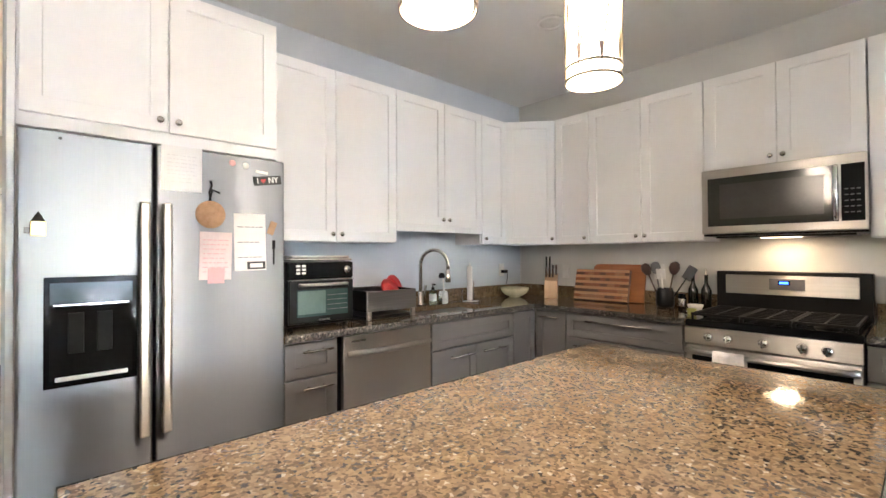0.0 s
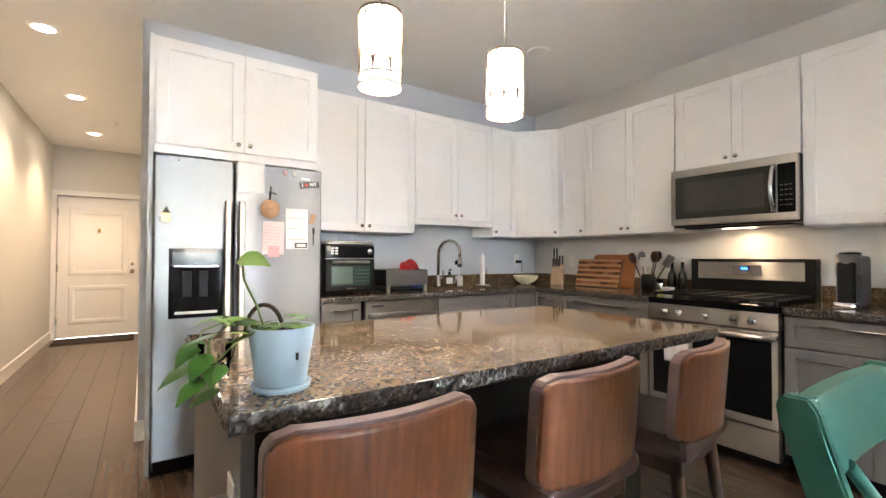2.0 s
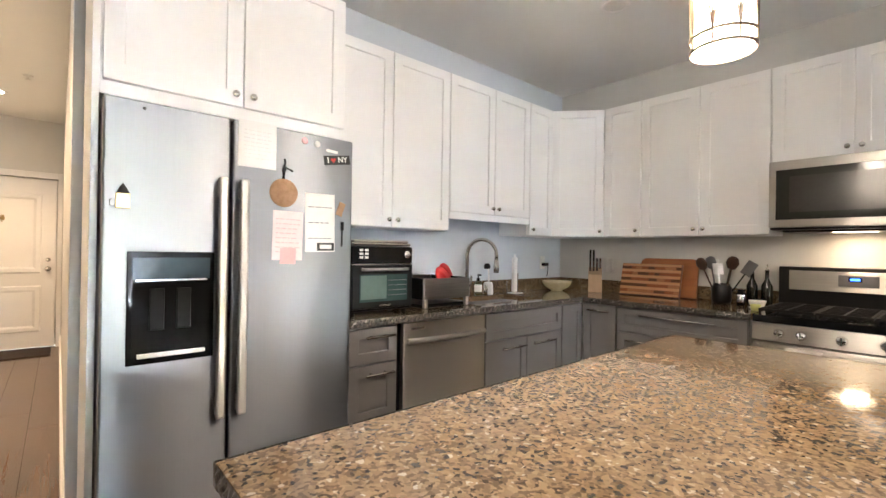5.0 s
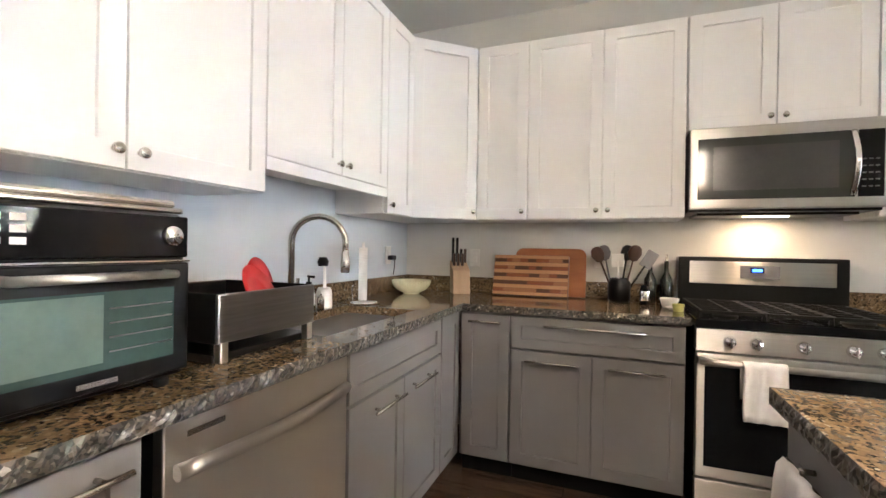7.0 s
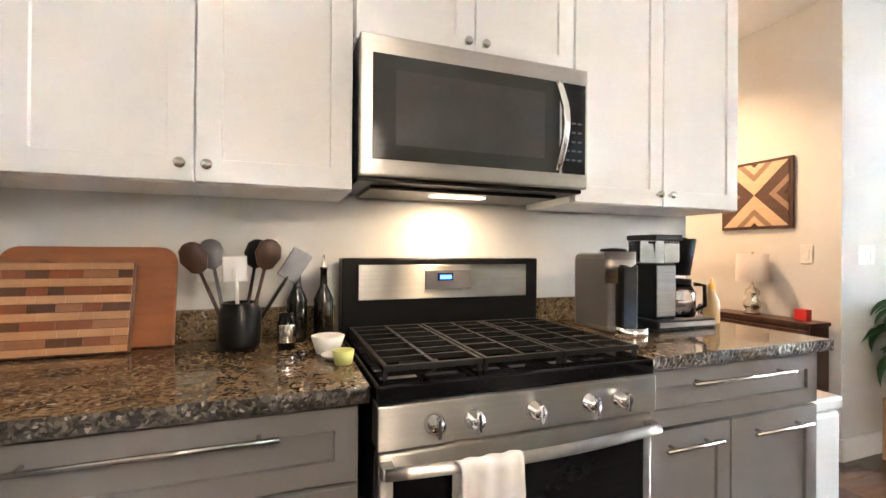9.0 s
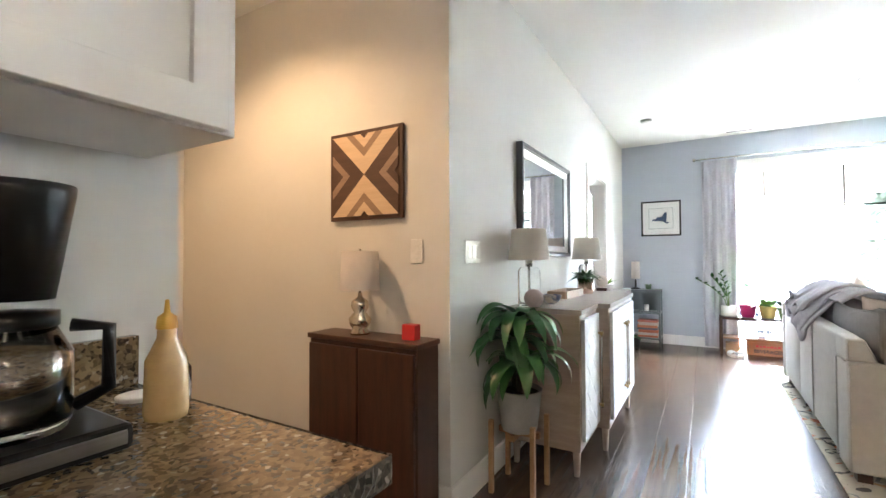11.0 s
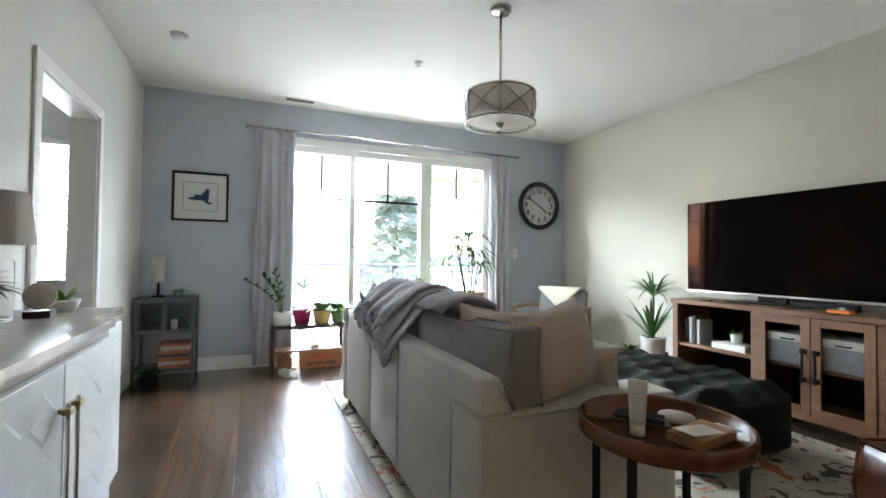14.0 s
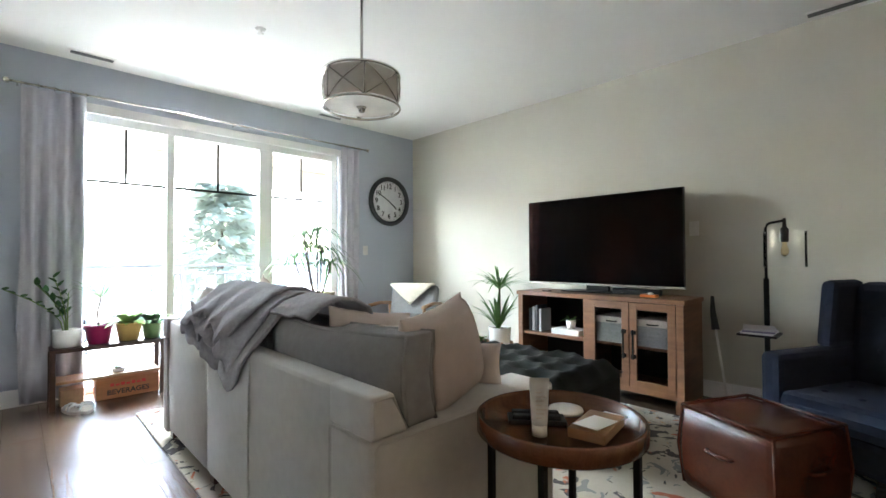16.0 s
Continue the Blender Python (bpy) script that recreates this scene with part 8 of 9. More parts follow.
turned("stone_coaster", [(0, 0), (0.052, 0), (0.055, 0.006), (0.052, 0.012), (0, 0.013)], M["linen"], 1.395, -2.61, ZR, "round pale stone coaster", "coaster")
bk = thing("wooden_box", "light wooden box with a sheet of paper on top", "box", pose(1.475, -2.465, ZR, 0, 0, 8) @ Matrix.Diagonal((0.85, 0.85, 0.9, 1)))
boxpart("box", (-0.105, -0.06, 0, 0.105, 0.06, 0.03), M["oak"], bk, 0.003)
bm = bmesh.new()
box(bm, -0.13, -0.035, 0.032, 0.1, 0.05, 0.0335, 0, pose(0, 0, 0, 0, -4, -8))
part("leaflet", bm, M["paper"], bk, "folded printed leaflet")

# leather pouf
pf = thing("leather_pouf", "square brown leather pouf with raised seams", "pouf", pose(0.25, -2.31, 0.011, 0, 0, 64))
bm = bmesh.new()
box(bm, -0.22, -0.22, 0, 0.22, 0.22, 0.39, 0.035)
bmesh.ops.subdivide_edges(bm, edges=bm.edges[:], cuts=3, use_grid_fill=True)
for v in bm.verts:
    q = (v.co.z - 0.195) / 0.195
    f_ = 1 + 0.07 * (1 - q * q)
    v.co.x, v.co.y = v.co.x * f_, v.co.y * f_
    if v.co.z > 0.3:
        v.co.z += 0.02 * (1 - (v.co.x / 0.24) ** 2) * (1 - (v.co.y / 0.24) ** 2) - 0.012 + 0.008 * noise.noise(v.co * 6)
for f in bm.faces:
    f.smooth = True
part("body", bm, M["leather"], pf)
bm = bmesh.new()
c_ = 0.214
tube(bm, [(-c_, -c_, 0.385), (c_, -c_, 0.385), (c_, c_, 0.385), (-c_, c_, 0.385), (-c_, -c_, 0.385)], 0.008, 6)
for sx, sy_ in ((-1, -1), (1, -1), (1, 1), (-1, 1)):
    tube(bm, [(sx * 0.212, sy_ * 0.212, 0.02), (sx * 0.228, sy_ * 0.228, 0.2), (sx * c_, sy_ * c_, 0.385)], 0.006, 6)
part("seam", bm, M["leather"], pf)
for s_, sgn in (("y", 1), ("y", -1), ("x", 1)):
    bm = bmesh.new()
    pts = [(-0.06, 0.237, 0.235), (-0.055, 0.252, 0.235), (0.0, 0.256, 0.232), (0.055, 0.252, 0.235), (0.06, 0.237, 0.235)]
    tube(bm, [(x, sgn * y, z) if s_ == "y" else (sgn * y, x, z) for x, y, z in pts], 0.008, 6)
    part("handle", bm, M["leather"], pf)

# television, media console
tv = thing("television", "large flat black television on the media console", "television", facing(-0.945, -4.37, 0, "east"))
boxpart("panel", (0, 0, 0.855, 1.395, 0.035, 1.635), M["black"], tv, 0.004)
boxpart("screen", (0.008, -0.002, 0.875, 1.387, 0.001, 1.628), material("dark_screen", (0.002, 0.002, 0.0022), 0.03, 0, (0.0015, 0.0015, 0.0018), Specular_Ior_Level=0.09, Specular_Tint=(1, 0.3, 0.16, 1)), tv)
boxpart("lower_bezel", (0.0, -0.004, 0.856, 1.395, 0.0, 0.873), M["nickel"], tv, 0.001)
boxpart("stand", (0.42, -0.12, 0.802, 0.98, 0.12, 0.812), M["black"], tv, 0.002)
boxpart("stand_neck", (0.6, 0.0, 0.812, 0.8, 0.04, 0.86), M["black"], tv, 0.002)
boxpart("rear_housing", (0.3, 0.036, 0.9, 1.1, 0.075, 1.4), M["black_matte"], tv, 0.006)
bm = bmesh.new()
box(bm, 0.12, -0.09, 0.8025, 0.5, -0.03, 0.85, 0.01)
sbar = solo("soundbar", bm, M["black_matte"], "small black soundbar beside the television", "soundbar", m=facing(-0.945, -3.62, 0.0, "east"))
mc = thing("media_console", "rustic oak media console with glass doors and open shelves", "media console", facing(-0.667, -4.30, 0, "east"))
CL, CD = 1.40, 0.42
boxpart("top", (-0.012, -0.012, 0.765, CL + 0.012, CD, 0.80), M["console"], mc, 0.004)
for d in [(0, 0, 0.06, 0.05, CD, 0.764), (CL - 0.05, 0, 0.06, CL, CD, 0.764), (0.645, 0.002, 0.11, 0.69, CD, 0.764)]:
    boxpart("side_panel", d, M["console"], mc, 0.003)
boxpart("bottom", (0.05, 0.002, 0.09, CL - 0.05, CD, 0.13), M["console"], mc, 0.003)
boxpart("back_panel", (0.05, CD - 0.012, 0.13, CL - 0.05, CD - 0.002, 0.764), M["black_matte"], mc)
boxpart("shelf", (0.05, 0.015, 0.415, 0.645, CD - 0.013, 0.44), M["console"], mc, 0.002)
boxpart("inner_shelf", (0.69, 0.03, 0.415, CL - 0.05, CD - 0.013, 0.435), M["console"], mc, 0.002)
for x in (0.0, CL - 0.06):
    for y in (0.0, CD - 0.06):
        boxpart("leg", (x, y, 0, x + 0.06, y + 0.06, 0.06), M["console"], mc, 0.003)
for x0, hx in ((0.692, 0.985), (1.022, 1.058)):
    x1 = x0 + 0.326
    bm = bmesh.new()
    for d in [(x0, -0.004, 0.13, x0 + 0.055, 0.018, 0.762), (x1 - 0.055, -0.004, 0.13, x1, 0.018, 0.762), (x0 + 0.055, -0.004, 0.13, x1 - 0.055, 0.018, 0.185), (x0 + 0.055, -0.004, 0.707, x1 - 0.055, 0.018, 0.762)]:
        box(bm, *d, 0.002)
    d_ = part("door", bm, M["console"], mc)
    boxpart("pane", (x0 + 0.055, 0.006, 0.185, x1 - 0.055, 0.009, 0.707), M["thin_glass"], d_)
    bm = bmesh.new()
    tube(bm, [(hx, -0.03, 0.34), (hx, -0.03, 0.56)], 0.007, 8)
    for z in (0.36, 0.54):
        box(bm, hx - 0.014, -0.032, z - 0.014, hx + 0.014, -0.004, z + 0.014, 0.002)
    part("handle", bm, M["black_matte"], d_, "black iron pull")
for x0 in (0.74, 1.05):
    bx = thing("storage_basket", "pale grey patterned storage box with a black handle", "storage box", facing(-0.70, -4.30 + x0, 0.4355, "east"), "boxes in the console")
    boxpart("box", (0, 0, 0, 0.26, 0.3, 0.2), material("grey_weave", (0.4, 0.4, 0.41), 0.9, 0, (0.28, 0.28, 0.29), 60, 0.5), bx, 0.006)
    boxpart("rim", (-0.002, -0.002, 0.15, 0.262, 0.302, 0.202), M["linen"], bx, 0.004)
    bm = bmesh.new()
    tube(bm, [(0.09, -0.003, 0.17), (0.1, -0.018, 0.168), (0.16, -0.018, 0.168), (0.17, -0.003, 0.17)], 0.005, 6)
    part("handle", bm, M["black_matte"], bx)
for k in range(4):
    bm = bmesh.new()
    box(bm, 0, 0, 0, 0.022 + 0.004 * (k % 2), 0.16, 0.2 + 0.015 * (k % 3), 0.002)
    solo("book", bm, material("book_spine", ((0.1, 0.11, 0.13), (0.4, 0.4, 0.42), (0.06, 0.06, 0.07), (0.5, 0.5, 0.5))[k], 0.6), "upright book on the console shelf", "book", "books on the console", m=facing(-0.72, -4.22 + 0.035 * k, 0.4405, "east"))
bm = bmesh.new()
box(bm, 0, 0, 0, 0.26, 0.18, 0.045, 0.003)
solo("white_book", bm, M["paper"], "thick white book lying on the console shelf", "book", m=facing(-0.71, -3.98, 0.4405, "east"))
spk = plant("shelf_plant", "small spiky plant in a white patterned pot", Matrix.Translation((-0.80, -3.84, 0.486)), [(0, 0), (0.035, 0), (0.042, 0.07), (0.038, 0.072), (0.034, 0.06), (0, 0.055)], M["plate"], 0.036, 0.06)
tuft(spk, (0, 0, 0.06), 12, 0.11, 0.012, "leaf", 21, 1.2, 0.4)
bm = bmesh.new()
box(bm, 0, 0, 0, 0.12, 0.012, 0.1, 0.003, pose(0, 0, 0, -10))
solo("small_photo_frame", bm, M["grey_steel"], "small dark photo frame on the lower shelf", "photo frame", m=facing(-0.72, -4.15, 0.131, "east"))
turned("brass_figure", [(0, 0), (0.02, 0), (0.012, 0.02), (0.022, 0.045), (0.01, 0.07), (0.016, 0.085), (0, 0.1)], M["brass"], -0.72, -3.75, 0.131, "small brass ornament on the lower shelf", "ornament")
og = thing("orange_toy", "small orange plastic gadget on the console", "gadget", facing(-0.72, -3.22, 0.8005, "east"))
boxpart("body", (0, 0, 0, 0.12, 0.06, 0.022), material("orange_plastic", (0.75, 0.2, 0.03), 0.4), og, 0.006)
bm = bmesh.new()
lathe(bm, [(0.02, 0.022), (0.02, 0.034), (0, 0.04)], 14, Matrix.Translation((0.07, 0.03, 0)))
part("knob", bm, M["plate"], og)
bm = bmesh.new()
box(bm, 0, 0, 0, 0.07, 0.05, 0.012, 0.003)
solo("remote_box", bm, M["walnut_dark"], "small dark box on the console", "box", m=facing(-0.72, -4.08, 0.8005, "east"))
ds = thing("floor_duster", "black headed duster with a white handle leaning on the wall", "duster", Matrix())
bm = bmesh.new()
tube(bm, [(-1.02, -2.72, 0.02), (-1.16, -2.83, 0.55)], 0.008, 8)
part("handle", bm, M["plate"], ds)
bm = bmesh.new()
tube(bm, [(-1.16, -2.83, 0.55), (-1.19, -2.855, 0.68), (-1.2, -2.86, 0.80)], 0.028, 10, 0.012)
part("head", bm, M["black_matte"], ds)
outlet(XW, -3.0, 1.33, "east", "white plate on the wall behind the television", False, 1, True)

# plant beside the console
tvp = plant("dracaena_plant", "spiky dracaena in a white pot on a wooden stand", Matrix.Translation((-0.92, -4.72, 0.18)), [(0, 0), (0.085, 0), (0.1, 0.015), (0.115, 0.2), (0.117, 0.21), (0.107, 0.21), (0.1, 0.18), (0, 0.17)], M["plate"], 0.105, 0.19)
for a in range(4):
    an = math.radians(45 + 90 * a)
    boxpart("stand_leg", (0.118 * math.cos(an) - 0.012, 0.118 * math.sin(an) - 0.012, -0.18, 0.118 * math.cos(an) + 0.012, 0.118 * math.sin(an) + 0.012, 0.07), M["oak"], tvp, 0.003)
boxpart("stand_crossbar", (-0.1, -0.012, -0.03, 0.1, 0.012, -0.001), M["oak"], tvp)
tuft(tvp, (0.02, 0, 0.19), 18, 0.66, 0.03, "leaf", 31, 2.6, 0.4)
bm = bmesh.new()
tube(bm, [(-0.03, -0.02, 0.18), (-0.04, -0.03, 0.62)], 0.009, 8)
part("cane", bm, M["bark"], tvp)
tuft(tvp, (-0.04, -0.03, 0.6), 46, 0.5, 0.02, "leaf", 33, 1.2, 0.45)
op = plant("terracotta_planter", "low plant in a wooden planter behind the dracaena", Matrix.Translation((-1.03, -5.1, 0)), [(0, 0), (0.12, 0), (0.14, 0.18), (0.13, 0.185), (0.12, 0.16), (0, 0.15)], M["oak"], 0.125, 0.165)
tuft(op, (0, 0, 0.17), 12, 0.2, 0.05, "leaf", 41, 1.4, 0.5)

# floor lamp with a shelf
fl = thing("floor_lamp", "black floor lamp with a glass shade and a small shelf", "floor lamp", pose(-1.10, -2.50, 0, 0, 0, 0))
bm = bmesh.new()
lathe(bm, [(0, 0), (0.13, 0), (0.132, 0.012), (0.02, 0.02), (0, 0.02)], 28)
part("base", bm, M["black_matte"], fl)
bm = bmesh.new()
tube(bm, [(0, 0, 0.015), (0, 0, 0.95)], 0.017, 10)
tube(bm, [(0, 0, 0.95), (0, 0, 1.30), (0.006, 0.012, 1.325), (0.02, 0.03, 1.335), (0.06, 0.115, 1.345)], 0.009, 10)
part("pole", bm, M["black_matte"], fl)
bm = bmesh.new()
box(bm, 0.015, -0.13, 0.57, 0.25, 0.09, 0.585, 0.003)
part("shelf", bm, M["black_matte"], fl)
bm = bmesh.new()
lathe(bm, [(0.0, 1.20), (0.022, 1.20), (0.024, 1.29), (0.012, 1.30), (0.01, 1.36), (0, 1.36)], 16, Matrix.Translation((0.06, 0.115, 0)))
part("socket", bm, M["black_matte"], fl)
bm = bmesh.new()
lathe(bm, [(0.118, 1.03), (0.118, 1.275)], 40, Matrix.Translation((0.06, 0.115, 0)))
bmesh.ops.recalc_face_normals(bm, faces=bm.faces[:])
part("glass_shade", bm, sheet_glass("shade_glass", 0.035), fl, "clear glass cylinder shade")
bm = bmesh.new()
lathe(bm, [(0, 1.1), (0.02, 1.115), (0.024, 1.14), (0.014, 1.18), (0.012, 1.2)], 16, Matrix.Translation((0.06, 0.115, 0)))
part("bulb", bm, glass("amber_bulb", (1, 0.8, 0.5)), fl, "amber filament bulb")
for k, z in enumerate((0.586, 0.598, 0.612)):
    bm = bmesh.new()
    box(bm, -0.11, -0.09, 0, 0.11, 0.09, 0.011, 0.001)
    solo("magazine", bm, material("magazine_cover", ((0.6, 0.58, 0.6), (0.16, 0.14, 0.24), (0.55, 0.53, 0.56))[k], 0.35), "magazine lying on the lamp shelf", "magazine", "magazines on the lamp shelf", m=pose(-0.965, -2.52, z, 0, 0, 6 * k))

# navy armchair
nv = thing("navy_armchair", "navy blue tufted wing armchair", "armchair", pose(-0.32, -1.90, 0, 0, 0, 65))
bm = bmesh.new()
box(bm, -0.27, -0.34, 0.14, 0.27, 0.34, 0.30, 0.03)
part("base", bm, M["navy"], nv)
bm = bmesh.new()
box(bm, -0.265, -0.38, 0.30, 0.265, 0.22, 0.44, 0.05)
part("seat_cushion", bm, M["navy"], nv)
for sx in (-1, 1):
    bm = bmesh.new()
    box(bm, sx * 0.27, -0.34, 0.13, sx * 0.375, 0.34, 0.61, 0.035)
    part("arm", bm, M["navy"], nv)
    bm = bmesh.new()
    vs = box(bm, sx * 0.285, 0.08, 0.60, sx * 0.365, 0.36, 0.97, 0.035)
    for v in vs:
        if v.is_valid:
            v.co.y += 0.16 * (v.co.z - 0.6)
    part("wing", bm, M["navy"], nv)
bm = bmesh.new()
vs = box(bm, -0.29, 0.22, 0.28, 0.29, 0.37, 0.96, 0.045)
for v in vs:
    if v.is_valid:
        v.co.y += 0.16 * (v.co.z - 0.4)
part("backrest", bm, M["navy"], nv)
for bx_ in (-0.15, 0.0, 0.15):
    for byy, bz in ((-0.2, 0.447), (0.0, 0.447)):
        bm = bmesh.new()
        lathe(bm, [(0.016, 0), (0.012, 0.006), (0, 0.008)], 12, Matrix.Translation((bx_, byy, bz - 0.006)))
        part("button", bm, M["navy"], nv)
    for bz in (0.6, 0.78):
        bm = bmesh.new()
        lathe(bm, [(0.016, 0), (0.012, 0.006), (0, 0.008)], 12, Matrix.Translation((bx_, 0.222 + 0.16 * (bz - 0.4), bz)) @ pose(0, 0, 0, 99))
        part("button", bm, M["navy"], nv)
for sx in (-0.3, 0.3):
    for sy_ in (-0.28, 0.3):
        bm = bmesh.new()
        cyl(bm, sx, sy_, 0.0, 0.14, 0.014, 10, 0.024)
        part("leg", bm, M["walnut_dark"], nv)

# grey armchair in the far corner
ga = thing("grey_armchair", "grey armchair with wooden arms and a cream throw", "armchair", pose(-0.52, -5.75, 0, 0, 0, 120))
M["chair_grey"] = material("mid_grey_fabric", (0.25, 0.25, 0.25), 0.95, 0, (0.2, 0.2, 0.2), 30, 0.7, 0.5, 400)
bm = bmesh.new()
box(bm, -0.28, -0.3, 0.32, 0.28, 0.28, 0.45, 0.04)
part("seat", bm, M["chair_grey"], ga)
bm = bmesh.new()
vs = box(bm, -0.29, 0.2, 0.40, 0.29, 0.32, 0.77, 0.045)
for v in vs:
    if v.is_valid:
        v.co.y += 0.25 * (v.co.z - 0.4)
part("backrest", bm, M["chair_grey"], ga)
for sx in (-1, 1):
    bm = bmesh.new()
    tube(bm, [(sx * 0.32, -0.3, 0), (sx * 0.32, -0.3, 0.58)], 0.018, 8)
    tube(bm, [(sx * 0.32, 0.36, 0), (sx * 0.32, 0.3, 0.55)], 0.018, 8)
    tube(bm, [(sx * 0.32, -0.34, 0.585), (sx * 0.32, 0.0, 0.59), (sx * 0.32, 0.33, 0.56)], 0.02, 8)
    part("arm_frame", bm, M["oak"], ga, "wooden arm and legs")
bm = bmesh.new()
rows = []
for j, (y, z, hw) in enumerate([(0.44, 0.62, 0.2), (0.43, 0.72, 0.24), (0.41, 0.785, 0.26), (0.33, 0.80, 0.27), (0.245, 0.785, 0.26), (0.235, 0.72, 0.19), (0.222, 0.66, 0.12), (0.212, 0.60, 0.05), (0.205, 0.56, 0.01)]):
    rows.append([bm.verts.new((hw * (2 * i / 10 - 1) - 0.03, y + 0.006 * math.sin(i * 1.7 + j), z)) for i in range(11)])
for a, b in zip(rows, rows[1:]):
    for i in range(10):
        bm.faces.new((a[i], a[i + 1], b[i + 1], b[i])).smooth = True
tw = solo("cream_throw", bm, material("cream_fleece", (0.68, 0.63, 0.52), 1.0, 0, (0.58, 0.53, 0.43), 40, 0.8, 0.8, 260), "cream fleece throw folded over the armchair back", "blanket", m=ga.matrix_basis)
tw.modifiers.new("thickness", "SOLIDIFY").thickness = 0.012

# ---- plant bench at the window ----
pb = thing("plant_bench", "dark wooden plant bench with a lower shelf", "bench", Matrix.Translation((1.75, -6.40, 0)))
boxpart("top", (0, 0, 0.415, 0.725, 0.25, 0.445), M["walnut_dark"], pb, 0.003)
boxpart("shelf", (0.035, 0.005, 0.185, 0.69, 0.245, 0.205), M["oak"], pb, 0.002)
for x in (0, 0.69):
    for y in (0, 0.215):
        boxpart("leg", (x, y, 0, x + 0.035, y + 0.035, 0.415), M["walnut_dark"], pb, 0.002)
ZB = 0.4455


def round_pot(r, h):
    return [(0, 0), (r * 0.7, 0), (r * 0.74, 0.008), (r, h * 0.9), (r * 1.04, h * 0.92), (r * 1.04, h), (r * 0.94, h), (r * 0.9, h * 0.85), (0, h * 0.82)]


zz = plant("zz_plant", "zz plant in a white textured pot", Matrix.Translation((2.37, -6.27, ZB)), [(0, 0), (0.075, 0), (0.085, 0.01), (0.088, 0.13), (0.08, 0.132), (0.078, 0.11), (0, 0.105)], M["plate"], 0.078, 0.115)
rz = random.Random(4)
for k, (wx, wy, hh) in enumerate(((0.2, 0.05, 0.34), (0.1, -0.02, 0.36), (0.0, 0.04, 0.3), (0.05, 0.05, 0.42))):
    bm = bmesh.new()
    pts = [V((wx * 0.1, wy * 0.1, 0.11)) + V((wx * u * u * 1.6, wy * u * u * 1.6, hh * u)) for u in (0, 0.25, 0.5, 0.75, 1)]
    tube(bm, pts, 0.006, 6, 0.003)
    st_ = part("stem", bm, M["stem"], zz)
    for j in range(9):
        u = 0.35 + 0.65 * j / 8
        p_ = V((wx * 0.1, wy * 0.1, 0.11)) + V((wx * u * u * 1.6, wy * u * u * 1.6, hh * u))
        s = 1 if j % 2 else -1
        d = V((s * (wy + 0.05) * 3 + wx, -s * wx * 3 + s * 0.4 * (k % 2) + wy, 0.35))
        bm = bmesh.new()
        leaf(bm, p_, d, 0.075, 0.038, 0.1)
        part("leaf", bm, M["leaf_dark"], st_)
mg = plant("spindly_plant", "spindly dracaena in a magenta pot", Matrix.Translation((2.18, -6.27, ZB)), round_pot(0.092, 0.15), material("magenta_glaze", (0.32, 0.015, 0.09), 0.3), 0.085, 0.13)
bm = bmesh.new()
tube(bm, [(0, 0, 0.12), (0.01, 0, 0.24), (-0.01, 0.0, 0.36)], 0.006, 8)
part("cane", bm, M["bark"], mg)
tuft(mg, (-0.01, 0, 0.36), 30, 0.3, 0.012, "leaf", 51, 0.9, 0.2)
yl = plant("pothos_in_yellow_pot", "bright green pothos in a yellow pot", Matrix.Translation((1.985, -6.27, ZB)), round_pot(0.092, 0.145), material("mustard_glaze", (0.6, 0.42, 0.14), 0.4), 0.085, 0.125)
tuft(yl, (0, 0, 0.13), 24, 0.26, 0.09, "leaf_light", 52, 1.1, 0.4)
gp = plant("green_pot_plant", "leafy plant in a green pot", Matrix.Translation((1.82, -6.27, ZB)), round_pot(0.078, 0.13), material("green_glaze", (0.16, 0.26, 0.1), 0.4), 0.072, 0.112)
tuft(gp, (0, 0, 0.115), 26, 0.24, 0.065, "leaf", 53, 1.2, 0.4)
lv = plant("shelf_seedling", "seedling tray of small plants on the lower shelf", Matrix.Translation((2.05, -6.27, 0.2055)), [(0, 0), (0.04, 0), (0.045, 0.03), (0.042, 0.03), (0, 0.025)], M["plate"], 0.04, 0.026)
tuft(lv, (0, 0, 0.03), 9, 0.09, 0.03, "leaf", 54, 0.8, 0.4)
crt = thing("wooden_crate", "old orange wooden crate with lettering under the bench", "crate", facing(2.20, -6.22, 0, "north"))
crate_wood = wood("crate_wood", (0.42, 0.17, 0.07), (0.3, 0.11, 0.045), 0.7, (1, 6, 8), 4)
for d in [(0, 0, 0.002, 0.42, 0.012, 0.155), (0, 0.15, 0.002, 0.42, 0.162, 0.155), (0, 0.012, 0.002, 0.012, 0.15, 0.155), (0.408, 0.012, 0.002, 0.42, 0.15, 0.155), (0.012, 0.012, 0.004, 0.408, 0.15, 0.014)]:
    boxpart("board", d, crate_wood, crt, 0.002)
text_on("BEVERAGES", 0.055, M["ink"], Matrix.Translation((0.21, -0.0012, 0.05)) @ pose(0, 0, 0, 90), "lettering", crt)
bm = bmesh.new()
for k in range(7):
    box(bm, 0.09 + 0.035 * k, -0.001, 0.098, 0.115 + 0.035 * k, 0.0005, 0.122 - 0.008 * (k % 2), 0.0003)
part("script_line", bm, M["red"], crt, "faded red script line")
bm = bmesh.new()
box(bm, 2.27, -6.38, 0.002, 2.41, -6.24, 0.12, 0.004)
solo("small_wooden_box", bm, M["oak"], "small pale wooden box under the bench", "box")
